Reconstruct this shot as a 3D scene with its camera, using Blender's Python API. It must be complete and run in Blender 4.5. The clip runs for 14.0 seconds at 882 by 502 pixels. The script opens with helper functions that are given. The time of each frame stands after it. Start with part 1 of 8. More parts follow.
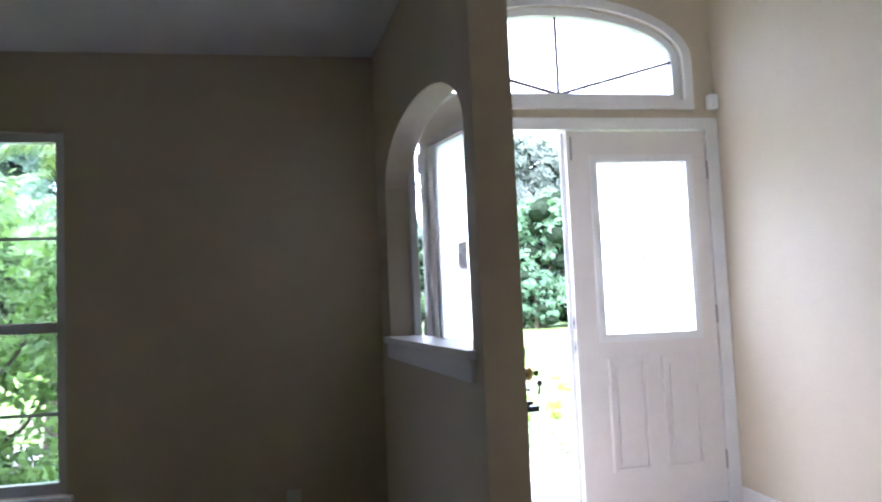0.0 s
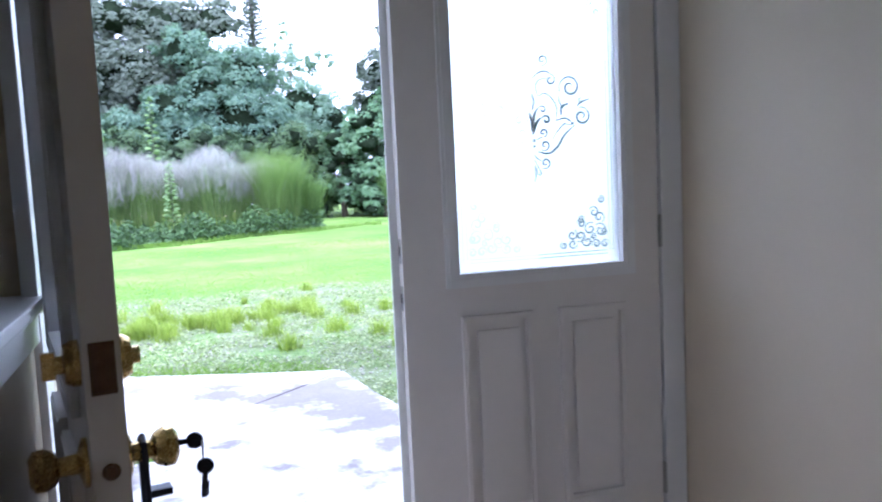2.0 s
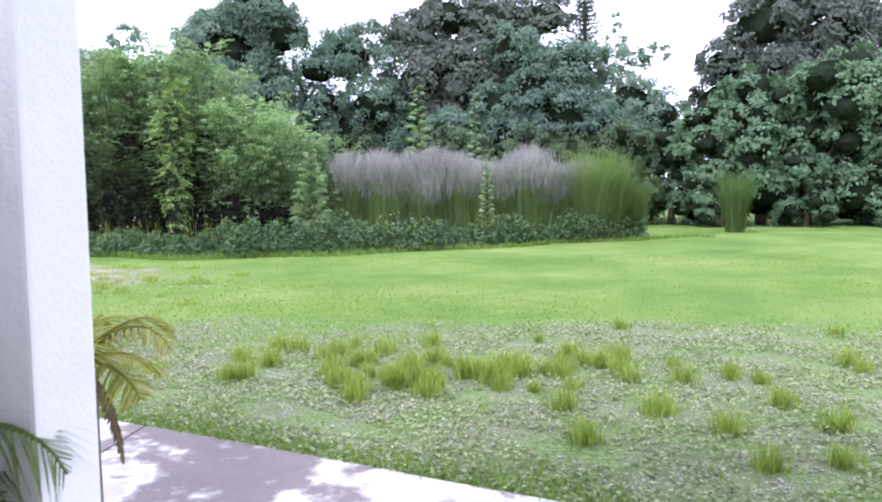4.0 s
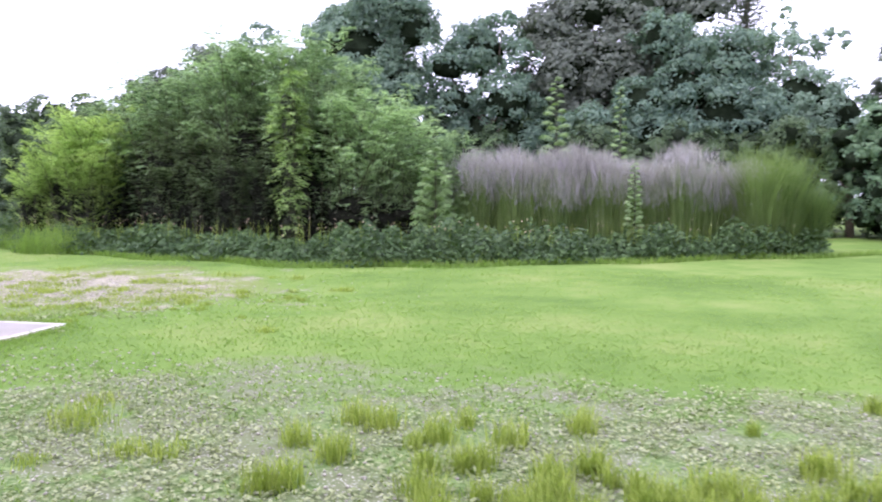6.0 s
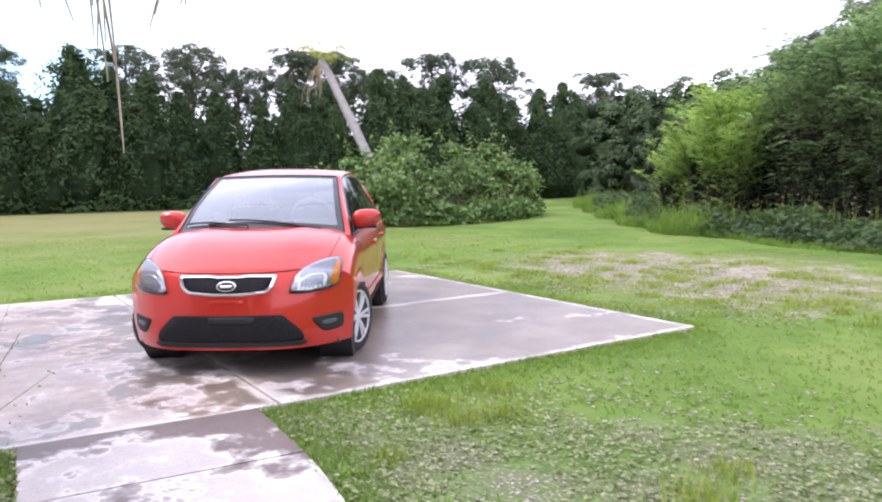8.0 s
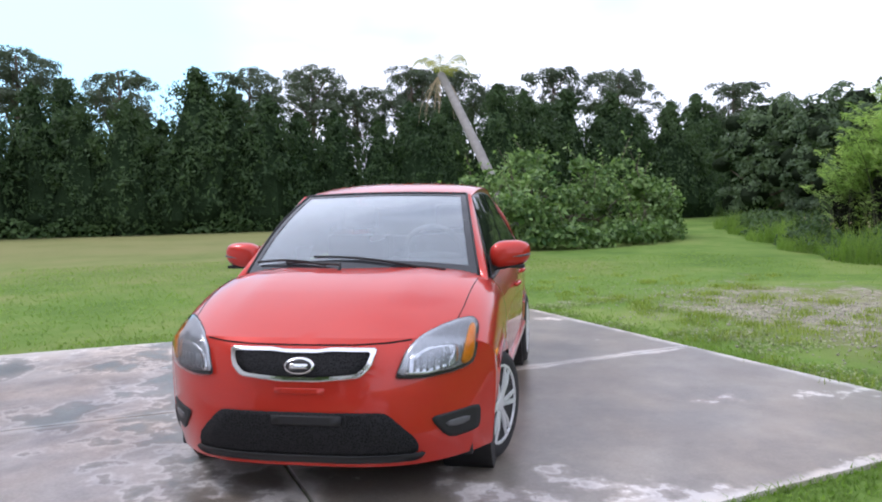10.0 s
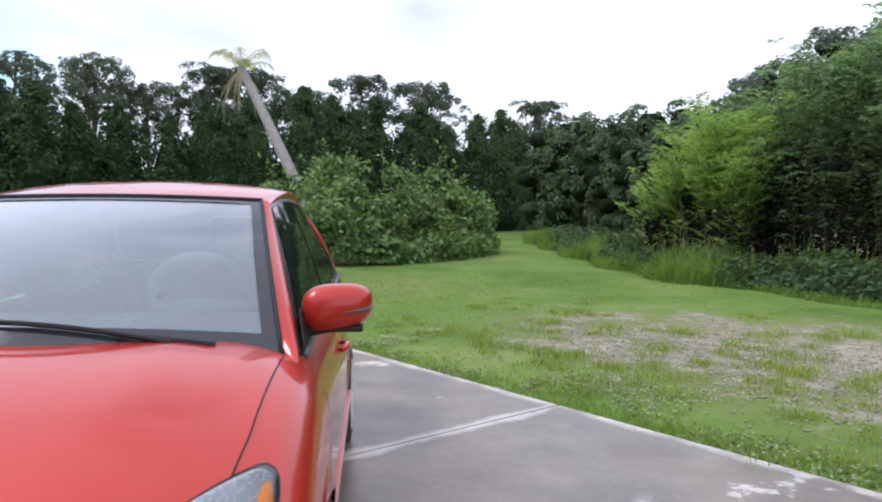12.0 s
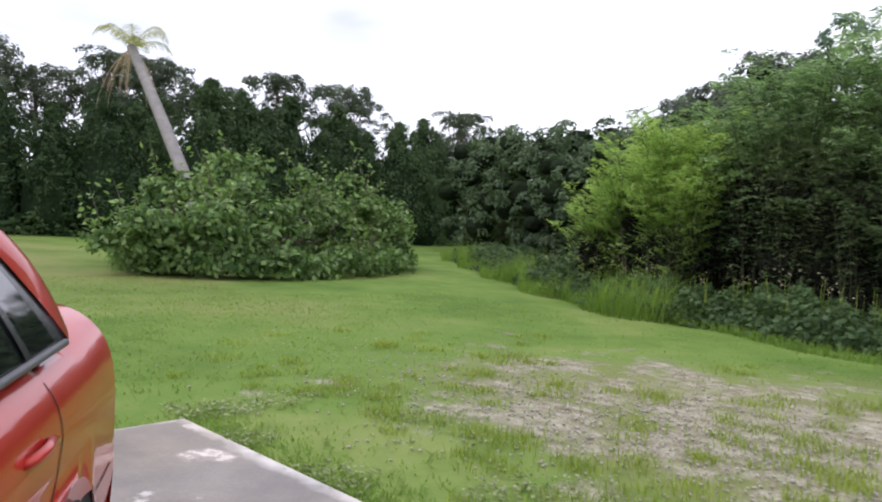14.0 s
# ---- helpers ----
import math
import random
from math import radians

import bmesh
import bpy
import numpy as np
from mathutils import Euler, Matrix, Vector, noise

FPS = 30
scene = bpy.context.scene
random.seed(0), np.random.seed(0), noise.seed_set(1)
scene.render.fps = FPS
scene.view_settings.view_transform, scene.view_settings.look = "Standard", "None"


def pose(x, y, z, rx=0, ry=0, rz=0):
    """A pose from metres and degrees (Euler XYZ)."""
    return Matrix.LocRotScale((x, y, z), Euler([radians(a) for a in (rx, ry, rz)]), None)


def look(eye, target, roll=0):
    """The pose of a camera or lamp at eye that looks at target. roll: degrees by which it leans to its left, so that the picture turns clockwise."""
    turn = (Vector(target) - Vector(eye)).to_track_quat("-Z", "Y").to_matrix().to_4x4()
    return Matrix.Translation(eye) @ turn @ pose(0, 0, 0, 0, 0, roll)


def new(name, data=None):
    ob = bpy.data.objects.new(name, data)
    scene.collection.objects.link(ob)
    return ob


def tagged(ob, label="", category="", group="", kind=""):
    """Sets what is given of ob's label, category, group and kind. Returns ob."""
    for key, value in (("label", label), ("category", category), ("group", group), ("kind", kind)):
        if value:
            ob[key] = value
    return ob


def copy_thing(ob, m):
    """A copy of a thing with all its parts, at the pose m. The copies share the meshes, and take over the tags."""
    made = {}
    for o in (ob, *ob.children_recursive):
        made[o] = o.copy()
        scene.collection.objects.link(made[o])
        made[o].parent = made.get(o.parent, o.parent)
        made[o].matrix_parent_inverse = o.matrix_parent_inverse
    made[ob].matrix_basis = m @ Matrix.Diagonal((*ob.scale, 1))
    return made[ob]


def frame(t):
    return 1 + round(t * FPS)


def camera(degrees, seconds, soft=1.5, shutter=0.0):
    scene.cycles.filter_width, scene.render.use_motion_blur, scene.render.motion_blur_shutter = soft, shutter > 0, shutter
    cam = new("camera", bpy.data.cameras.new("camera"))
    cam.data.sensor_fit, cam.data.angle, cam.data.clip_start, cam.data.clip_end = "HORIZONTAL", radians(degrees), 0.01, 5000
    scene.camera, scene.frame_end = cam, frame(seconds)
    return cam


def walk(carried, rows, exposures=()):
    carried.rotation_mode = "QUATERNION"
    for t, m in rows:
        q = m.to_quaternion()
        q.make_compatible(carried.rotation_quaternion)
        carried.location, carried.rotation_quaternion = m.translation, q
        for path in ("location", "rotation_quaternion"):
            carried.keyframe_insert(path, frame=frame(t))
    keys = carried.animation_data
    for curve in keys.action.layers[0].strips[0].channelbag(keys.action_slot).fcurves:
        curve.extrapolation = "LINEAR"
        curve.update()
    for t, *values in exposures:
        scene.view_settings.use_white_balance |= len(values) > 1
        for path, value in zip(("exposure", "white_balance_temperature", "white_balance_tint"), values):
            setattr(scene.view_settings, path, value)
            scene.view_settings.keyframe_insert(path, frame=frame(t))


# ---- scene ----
cam = camera(60.0, 14.0, soft=2.0, shutter=0.2)
PATH = [
    (0, (-1.434, -3.878, 1.139), (-1.067, -1.917, 1.279), -2.5),
    (0.5, (-1.216, -3.571, 1.206), (-0.656, -1.651, 1.186), -0.8),
    (1, (-0.966, -3.088, 1.196), (-0.289, -1.207, 1.123), -0.2),
    (1.5, (-0.732, -2.603, 1.2), (-0.029, -0.737, 1.047), -1.5),
    (2, (-0.466, -2.081, 1.203), (0.072, -0.163, 1.024), -2.7),
    (2.5, (-0.293, -1.543, 1.266), (-0.121, 0.441, 1.083), -1.4),
    (2.8, (-0.249, -1.281, 1.292), (-0.226, 0.711, 1.112), -0.8),
    (3, (-0.21, -1.022, 1.266), (-0.305, 0.969, 1.101), -1.2),
    (3.2, (-0.19, -0.778, 1.268), (-0.391, 1.205, 1.106), -1.9),
    (5.3, (-0.415, 1.643, 1.311), (-0.764, 3.608, 1.186), 0.2),
    (5.5, (-0.479, 1.879, 1.301), (-0.88, 3.836, 1.176), 0.4),
    (6, (-0.725, 2.527, 1.295), (-1.334, 4.426, 1.152), 0.1),
    (6.5, (-1.027, 3.059, 1.256), (-1.965, 4.818, 1.087), 0.3),
    (7, (-1.349, 3.396, 1.258), (-2.66, 4.897, 1.082), 0.3),
    (7.5, (-1.684, 3.693, 1.255), (-3.277, 4.89, 1.079), -0.6),
    (8, (-2.1, 3.956, 1.276), (-3.871, 4.867, 1.088), -0.7),
    (8.5, (-2.602, 4.155, 1.241), (-4.467, 4.857, 1.075), -1.1),
    (8.7, (-2.799, 4.268, 1.222), (-4.694, 4.889, 1.075), -1.5),
    (10.8, (-5.016, 4.795, 1.294), (-6.889, 5.488, 1.185), 0.1),
    (11, (-5.215, 4.886, 1.277), (-7.064, 5.64, 1.171), 0.2),
    (11.5, (-5.636, 5.091, 1.285), (-7.404, 6.019, 1.172), 0.3),
    (12, (-6.035, 5.331, 1.281), (-7.707, 6.424, 1.171), 0.4),
    (12.5, (-6.557, 5.742, 1.258), (-8.111, 6.996, 1.152), 1.5),
    (13, (-7.076, 6.154, 1.264), (-8.533, 7.52, 1.167), 1.7),
    (13.5, (-7.517, 6.514, 1.226), (-8.974, 7.881, 1.151), 2.7),
    (14, (-8.011, 6.83, 1.262), (-9.556, 8.099, 1.192), 3.2),
]
walk(cam, [(t, look(eye, target, roll)) for t, eye, target, roll in PATH],
     exposures=[(0.0, 3.72, 5150, 23), (1.0, 3.36, 5120, 23), (1.6, 2.7, 5030, 23), (2.1, 1.8, 4930, 22), (2.6, 1.14, 5000, 25), (3.2, 1.04, 5300, 25), (4.4, 1.02, 5550, 31), (5.3, 1.04, 5600, 35), (7.0, 0.87, 5850, 31),
                (8.7, 0.53, 6000, 25), (10.8, 0.0, 5720, 17), (14.0, 0.05, 6100, 20)])

# ---- sky and sun ----
world = bpy.data.worlds.new("sky")
scene.world = world
world.use_nodes = True
wt = world.node_tree
wt.nodes.clear()
w_out = wt.nodes.new("ShaderNodeOutputWorld")
w_bg = wt.nodes.new("ShaderNodeBackground")
w_sky = wt.nodes.new("ShaderNodeTexSky")
w_sky.sky_type = "NISHITA"
w_sky.sun_disc = False
w_sky.sun_elevation = radians(58)
w_sky.sun_rotation = radians(205)
w_sky.dust_density = 2.0
w_geo = wt.nodes.new("ShaderNodeTexCoord")
w_map = wt.nodes.new("ShaderNodeMapping")
w_map.inputs["Scale"].default_value = (1.0, 1.0, 2.6)
w_noise = wt.nodes.new("ShaderNodeTexNoise")
w_noise.inputs["Scale"].default_value = 1.3
w_noise.inputs["Detail"].default_value = 5.0
w_ramp = wt.nodes.new("ShaderNodeValToRGB")
w_ramp.color_ramp.elements[0].position = 0.28
w_ramp.color_ramp.elements[0].color = (0.30, 0.30, 0.30, 1)
w_ramp.color_ramp.elements[1].position = 0.44
w_ramp.color_ramp.elements[1].color = (0.95, 0.95, 0.95, 1)
w_mix = wt.nodes.new("ShaderNodeMixRGB")
w_mix.inputs[2].default_value = (13.0, 13.3, 13.8, 1)
w_bg.inputs["Strength"].default_value = 0.1
wt.links.new(w_geo.outputs["Generated"], w_map.inputs["Vector"])
wt.links.new(w_map.outputs[0], w_noise.inputs["Vector"])
wt.links.new(w_noise.outputs["Fac"], w_ramp.inputs[0])
# a rift in the cloud low over the far trees
w_dot = wt.nodes.new("ShaderNodeVectorMath")
w_dot.operation = "DOT_PRODUCT"
w_dot.inputs[1].default_value = (-0.984, -0.092, 0.154)
w_rift = wt.nodes.new("ShaderNodeMapRange")
w_rift.interpolation_type = "SMOOTHSTEP"
w_rift.inputs["From Min"].default_value, w_rift.inputs["From Max"].default_value = 0.972, 0.993
w_rift.inputs["To Min"].default_value, w_rift.inputs["To Max"].default_value = 0.0, 0.92
w_open = wt.nodes.new("ShaderNodeMixRGB")
w_open.inputs[2].default_value = (8.0, 13.2, 15.5, 1)
wt.links.new(w_geo.outputs["Generated"], w_dot.inputs[0])
wt.links.new(w_dot.outputs["Value"], w_rift.inputs["Value"])
wt.links.new(w_rift.outputs[0], w_open.inputs[0])
wt.links.new(w_mix.outputs[0], w_open.inputs[1])
wt.links.new(w_ramp.outputs[0], w_mix.inputs[0])
wt.links.new(w_sky.outputs[0], w_mix.inputs[1])
wt.links.new(w_open.outputs[0], w_bg.inputs["Color"])
wt.links.new(w_bg.outputs[0], w_out.inputs[0])

sun = new("sun", bpy.data.lights.new("sun", "SUN"))
sun.data.energy = 1.3
sun.data.angle = radians(14)
sun.data.color = (1.0, 0.96, 0.9)
sun.matrix_world = look((-18, -30, 60), (0, 8, 0))

# warm fill lamp added at the unseen far end of the hallway
hall_light = new("hall_fill", bpy.data.lights.new("hall_fill", "AREA"))
hall_light.data.shape = "RECTANGLE"
hall_light.data.size, hall_light.data.size_y = 0.80, 2.0
hall_light.data.energy = 0.55
hall_light.data.color = (1.0, 0.84, 0.66)
hall_light.matrix_world = look((0.40, -6.52, 1.05), (0.40, 0.0, 1.05))


# ---- material helpers ----
def material(name, rough=0.6, metal=0.0, spec=0.5):
    m = bpy.data.materials.new(name)
    m.use_nodes = True
    b = m.node_tree.nodes["Principled BSDF"]
    b.inputs["Roughness"].default_value = rough
    b.inputs["Metallic"].default_value = metal
    b.inputs["Specular IOR Level"].default_value = spec
    return m, m.node_tree, b


def rgb(c):
    return (c[0], c[1], c[2], 1.0)


def place(nt, scale=(1, 1, 1), obj=False):
    mp = nt.nodes.new("ShaderNodeMapping")
    mp.inputs["Scale"].default_value = scale
    if obj:
        tc = nt.nodes.new("ShaderNodeTexCoord")
        nt.links.new(tc.outputs["Object"], mp.inputs["Vector"])
    else:
        g = nt.nodes.new("ShaderNodeNewGeometry")
        nt.links.new(g.outputs["Position"], mp.inputs["Vector"])
    return mp.outputs[0]


def noisy(nt, vec, scale, detail=4.0, rough=0.55):
    n = nt.nodes.new("ShaderNodeTexNoise")
    n.inputs["Scale"].default_value = scale
    n.inputs["Detail"].default_value = detail
    n.inputs["Roughness"].default_value = rough
    nt.links.new(vec, n.inputs["Vector"])
    return n.outputs["Fac"]


def cells(nt, vec, scale, feature="F1", out="Distance"):
    n = nt.nodes.new("ShaderNodeTexVoronoi")
    n.feature = feature
    n.inputs["Scale"].default_value = scale
    nt.links.new(vec, n.inputs["Vector"])
    return n.outputs[out]


def steps(nt, fac, stops):
    r = nt.nodes.new("ShaderNodeValToRGB")
    e = r.color_ramp.elements
    while len(e) < len(stops):
        e.new(0.5)
    for k, (p, c) in enumerate(stops):
        e[k].position = p
        e[k].color = rgb(c) if isinstance(c, tuple) else (c, c, c, 1)
    nt.links.new(fac, r.inputs[0])
    return r.outputs[0]


def blend(nt, fac, a, b, how="MIX"):
    n = nt.nodes.new("ShaderNodeMixRGB")
    n.blend_type = how
    for sock, v in ((n.inputs[0], fac), (n.inputs[1], a), (n.inputs[2], b)):
        if isinstance(v, tuple):
            sock.default_value = rgb(v)
        elif isinstance(v, (int, float)):
            sock.default_value = v if sock.type == "VALUE" else (v, v, v, 1)
        else:
            nt.links.new(v, sock)
    return n.outputs[0]


def calc(nt, op, a, b=0.0):
    n = nt.nodes.new("ShaderNodeMath")
    n.operation = op
    for sock, v in ((n.inputs[0], a), (n.inputs[1], b)):
        if isinstance(v, (int, float)):
            sock.default_value = v
        else:
            nt.links.new(v, sock)
    return n.outputs[0]


def relief(nt, b, height, strength=0.3, dist=0.01):
    n = nt.nodes.new("ShaderNodeBump")
    n.inputs["Strength"].default_value = strength
    n.inputs["Distance"].default_value = dist
    nt.links.new(height, n.inputs["Height"])
    nt.links.new(n.outputs[0], b.inputs["Normal"])


def plain(name, colour, rough=0.6, metal=0.0, vary=0.12, scale=6.0, bump=0.0, bscale=120.0, bdist=0.002, spec=0.5):
    """A surface with a slow drift of tone, fine grain and a little relief."""
    m, nt, b = material(name, rough, metal, spec)
    v = place(nt, obj=True)
    f = noisy(nt, v, scale, 5)
    g = noisy(nt, v, scale * 9, 3)
    both = calc(nt, "ADD", calc(nt, "MULTIPLY", f, 0.7), calc(nt, "MULTIPLY", g, 0.3))
    lo = tuple(max(0, c * (1 - vary)) for c in colour)
    hi = tuple(min(1, c * (1 + vary)) for c in colour)
    nt.links.new(steps(nt, both, [(0.3, lo), (0.7, hi)]), b.inputs["Base Color"])
    nt.links.new(steps(nt, g, [(0.3, max(0, rough - 0.06)), (0.7, min(1, rough + 0.06))]), b.inputs["Roughness"])
    if bump:
        relief(nt, b, noisy(nt, v, bscale, 3), bump, bdist)
    return m


def foliage(name, dark, light, gloss=0.45, through_light=0.35):
    """Leaves: each leaf its own tone, each plant a little apart, light shines through."""
    m, nt, b = material(name, gloss, 0, 0.16)
    g = nt.nodes.new("ShaderNodeNewGeometry")
    o = nt.nodes.new("ShaderNodeObjectInfo")
    v = place(nt)
    slow = noisy(nt, v, 0.55, 3)
    f = calc(nt, "ADD", calc(nt, "MULTIPLY", g.outputs["Random Per Island"], 0.55), calc(nt, "MULTIPLY", slow, 0.6))
    f = calc(nt, "ADD", f, calc(nt, "MULTIPLY", calc(nt, "SUBTRACT", o.outputs["Random"], 0.5), 0.28))
    c = steps(nt, f, [(0.15, dark), (0.85, light)])
    nt.links.new(c, b.inputs["Base Color"])
    t = nt.nodes.new("ShaderNodeBsdfTranslucent")
    nt.links.new(blend(nt, 1.0, c, (1.15, 1.3, 0.75), "MULTIPLY"), t.inputs["Color"])
    mx = nt.nodes.new("ShaderNodeMixShader")
    mx.inputs[0].default_value = through_light
    nt.links.new(b.outputs[0], mx.inputs[1])
    nt.links.new(t.outputs[0], mx.inputs[2])
    nt.links.new(mx.outputs[0], nt.nodes["Material Output"].inputs["Surface"])
    return m


# ---- materials ----
M = {}
M["wall"] = plain("painted_wall", (0.61, 0.525, 0.39), 0.62, vary=0.05, scale=1.2, bump=0.25, bscale=140, bdist=0.0015)
M["ceiling"] = plain("ceiling_paint", (0.78, 0.77, 0.75), 0.9, vary=0.04, scale=2, bump=0.5, bscale=160, bdist=0.003)
M["white"] = plain("white_trim", (0.80, 0.79, 0.77), 0.38, vary=0.04, scale=3, bump=0.08, bscale=60)
M["door"] = plain("white_door_paint", (0.78, 0.735, 0.69), 0.36, vary=0.04, scale=2.5, bump=0.1, bscale=90)
M["stucco"] = plain("white_stucco", (0.85, 0.84, 0.83), 0.85, vary=0.06, scale=1.5, bump=0.6, bscale=90, bdist=0.004)
M["brass"] = plain("brass", (0.56, 0.40, 0.15), 0.26, 1.0, vary=0.15, scale=30)
M["steel"] = plain("steel", (0.45, 0.44, 0.42), 0.35, 1.0, vary=0.12, scale=30)
M["tarnish"] = plain("tarnished_brass", (0.16, 0.10, 0.06), 0.45, 0.8, vary=0.3, scale=40)
M["lock_blue"] = plain("navy_plastic", (0.015, 0.018, 0.035), 0.5, vary=0.15, scale=40)
M["dark"] = plain("dark_slot", (0.05, 0.045, 0.04), 0.7, vary=0.2)
M["key"] = plain("black_key_plastic", (0.02, 0.02, 0.022), 0.4, vary=0.2)
M["weather"] = plain("weather_strip", (0.16, 0.15, 0.13), 0.7, vary=0.2)
M["shingle"] = plain("roof_shingle", (0.20, 0.18, 0.16), 0.9, vary=0.3, scale=3, bump=0.6, bscale=30, bdist=0.01)
M["aluminium"] = plain("white_aluminium", (0.78, 0.78, 0.77), 0.35, vary=0.04, scale=3)
M["plastic_white"] = plain("white_plastic", (0.82, 0.82, 0.80), 0.4, vary=0.03)


def floor_tile():
    m, nt, b = material("beige_floor_tile", 0.35)
    v = place(nt)
    f = noisy(nt, v, 3.5, 6)
    nt.links.new(steps(nt, f, [(0.3, (0.42, 0.33, 0.23)), (0.7, (0.55, 0.45, 0.33))]), b.inputs["Base Color"])
    relief(nt, b, noisy(nt, v, 40, 3), 0.1, 0.002)
    return m


def concrete(name="concrete", crust=False):
    """Old pale slab, wet in patches with dry borders, dark specks and a fine broom grain."""
    m, nt, b = material(name, 0.8)
    v = place(nt)
    big = noisy(nt, v, 0.62, 6, 0.62)
    mid = noisy(nt, v, 3.2, 5, 0.6)
    fine = noisy(nt, v, 60, 3)
    dry = steps(nt, calc(nt, "ADD", calc(nt, "MULTIPLY", mid, 0.6), calc(nt, "MULTIPLY", fine, 0.4)), [(0.3, (0.41, 0.375, 0.35)), (0.7, (0.59, 0.55, 0.525))])
    damp = steps(nt, calc(nt, "ADD", calc(nt, "MULTIPLY", mid, 0.6), calc(nt, "MULTIPLY", fine, 0.4)), [(0.3, (0.150, 0.124, 0.113)), (0.7, (0.265, 0.228, 0.212))])
    sx = nt.nodes.new("ShaderNodeSeparateXYZ")
    nt.links.new(v, sx.inputs[0])
    # wetter out by the far end of the drive, drier near the house
    far = calc(nt, "MAXIMUM", calc(nt, "MULTIPLY", calc(nt, "SUBTRACT", sx.outputs["Y"], 5.0), 0.036), -0.004)
    side = calc(nt, "MULTIPLY", calc(nt, "ADD", sx.outputs["X"], 7.0), -0.008)
    level = calc(nt, "ADD", calc(nt, "ADD", big, calc(nt, "MULTIPLY", calc(nt, "SUBTRACT", mid, 0.5), 0.45)), calc(nt, "ADD", far, side))
    level = calc(nt, "ADD", level, 0.050 if crust else 0.035)
    if crust:
        # the strip by the house and the front edge have dried
        near = calc(nt, "MAXIMUM", calc(nt, "MULTIPLY", calc(nt, "SUBTRACT", 5.2, sx.outputs["Y"]), 0.085), calc(nt, "MULTIPLY", calc(nt, "ADD", sx.outputs["X"], 7.75), 0.16))
        level = calc(nt, "SUBTRACT", level, calc(nt, "MINIMUM", calc(nt, "MAXIMUM", near, 0.0), 0.15))
        damp = blend(nt, 1.0, damp, (0.98, 1.01, 0.92), "MULTIPLY")
    else:
        damp = blend(nt, 1.0, damp, (0.70, 0.66, 0.64), "MULTIPLY")
    w = steps(nt, level, [(0.470, 0.0), (0.530, 1.0)])
    c = blend(nt, w, dry, damp)
    rim = steps(nt, level, [(0.44, 0.0), (0.475, 0.55), (0.486, 0.0)])
    c = blend(nt, rim, c, (0.74, 0.72, 0.70))
    if crust:
        # pale lime crust along the borders of each slab
        tc = nt.nodes.new("ShaderNodeTexCoord")
        g = nt.nodes.new("ShaderNodeSeparateXYZ")
        nt.links.new(tc.outputs["UV"], g.inputs[0])
        ex = calc(nt, "MINIMUM", g.outputs["X"], calc(nt, "SUBTRACT", 1.0, g.outputs["X"]))
        ey = calc(nt, "MINIMUM", g.outputs["Y"], calc(nt, "SUBTRACT", 1.0, g.outputs["Y"]))
        e = calc(nt, "ADD", calc(nt, "MINIMUM", ex, ey), calc(nt, "MULTIPLY", calc(nt, "SUBTRACT", mid, 0.5), 0.09))
        c = blend(nt, steps(nt, e, [(0.004, 0.85), (0.026, 0.0)]), c, (0.62, 0.59, 0.56))
        # flakes of it spread over the slab, most of all near its joints
        flake = calc(nt, "ADD", noisy(nt, v, 2.3, 6, 0.65), calc(nt, "MULTIPLY", calc(nt, "MINIMUM", ex, ey), -0.35))
        c = blend(nt, steps(nt, flake, [(0.585, 0.0), (0.62, 0.85)]), c, (0.60, 0.575, 0.55))
        c = blend(nt, 1.0, c, steps(nt, noisy(nt, v, 1.7, 6, 0.65), [(0.36, (0.74, 0.74, 0.76)), (0.60, (1.08, 1.07, 1.05))]), "MULTIPLY")
        c = blend(nt, steps(nt, noisy(nt, v, 0.9, 4), [(0.42, 0.0), (0.62, 0.5)]), c, blend(nt, 1.0, c, (1.0, 0.86, 0.72), "MULTIPLY"))
    nt.links.new(c, b.inputs["Base Color"])
    nt.links.new(steps(nt, w, [(0.0, 0.85), (1.0, 0.30 if crust else 0.50)]), b.inputs["Roughness"])
    relief(nt, b, calc(nt, "ADD", fine, calc(nt, "MULTIPLY", mid, 0.5)), 0.25, 0.004)
    return m


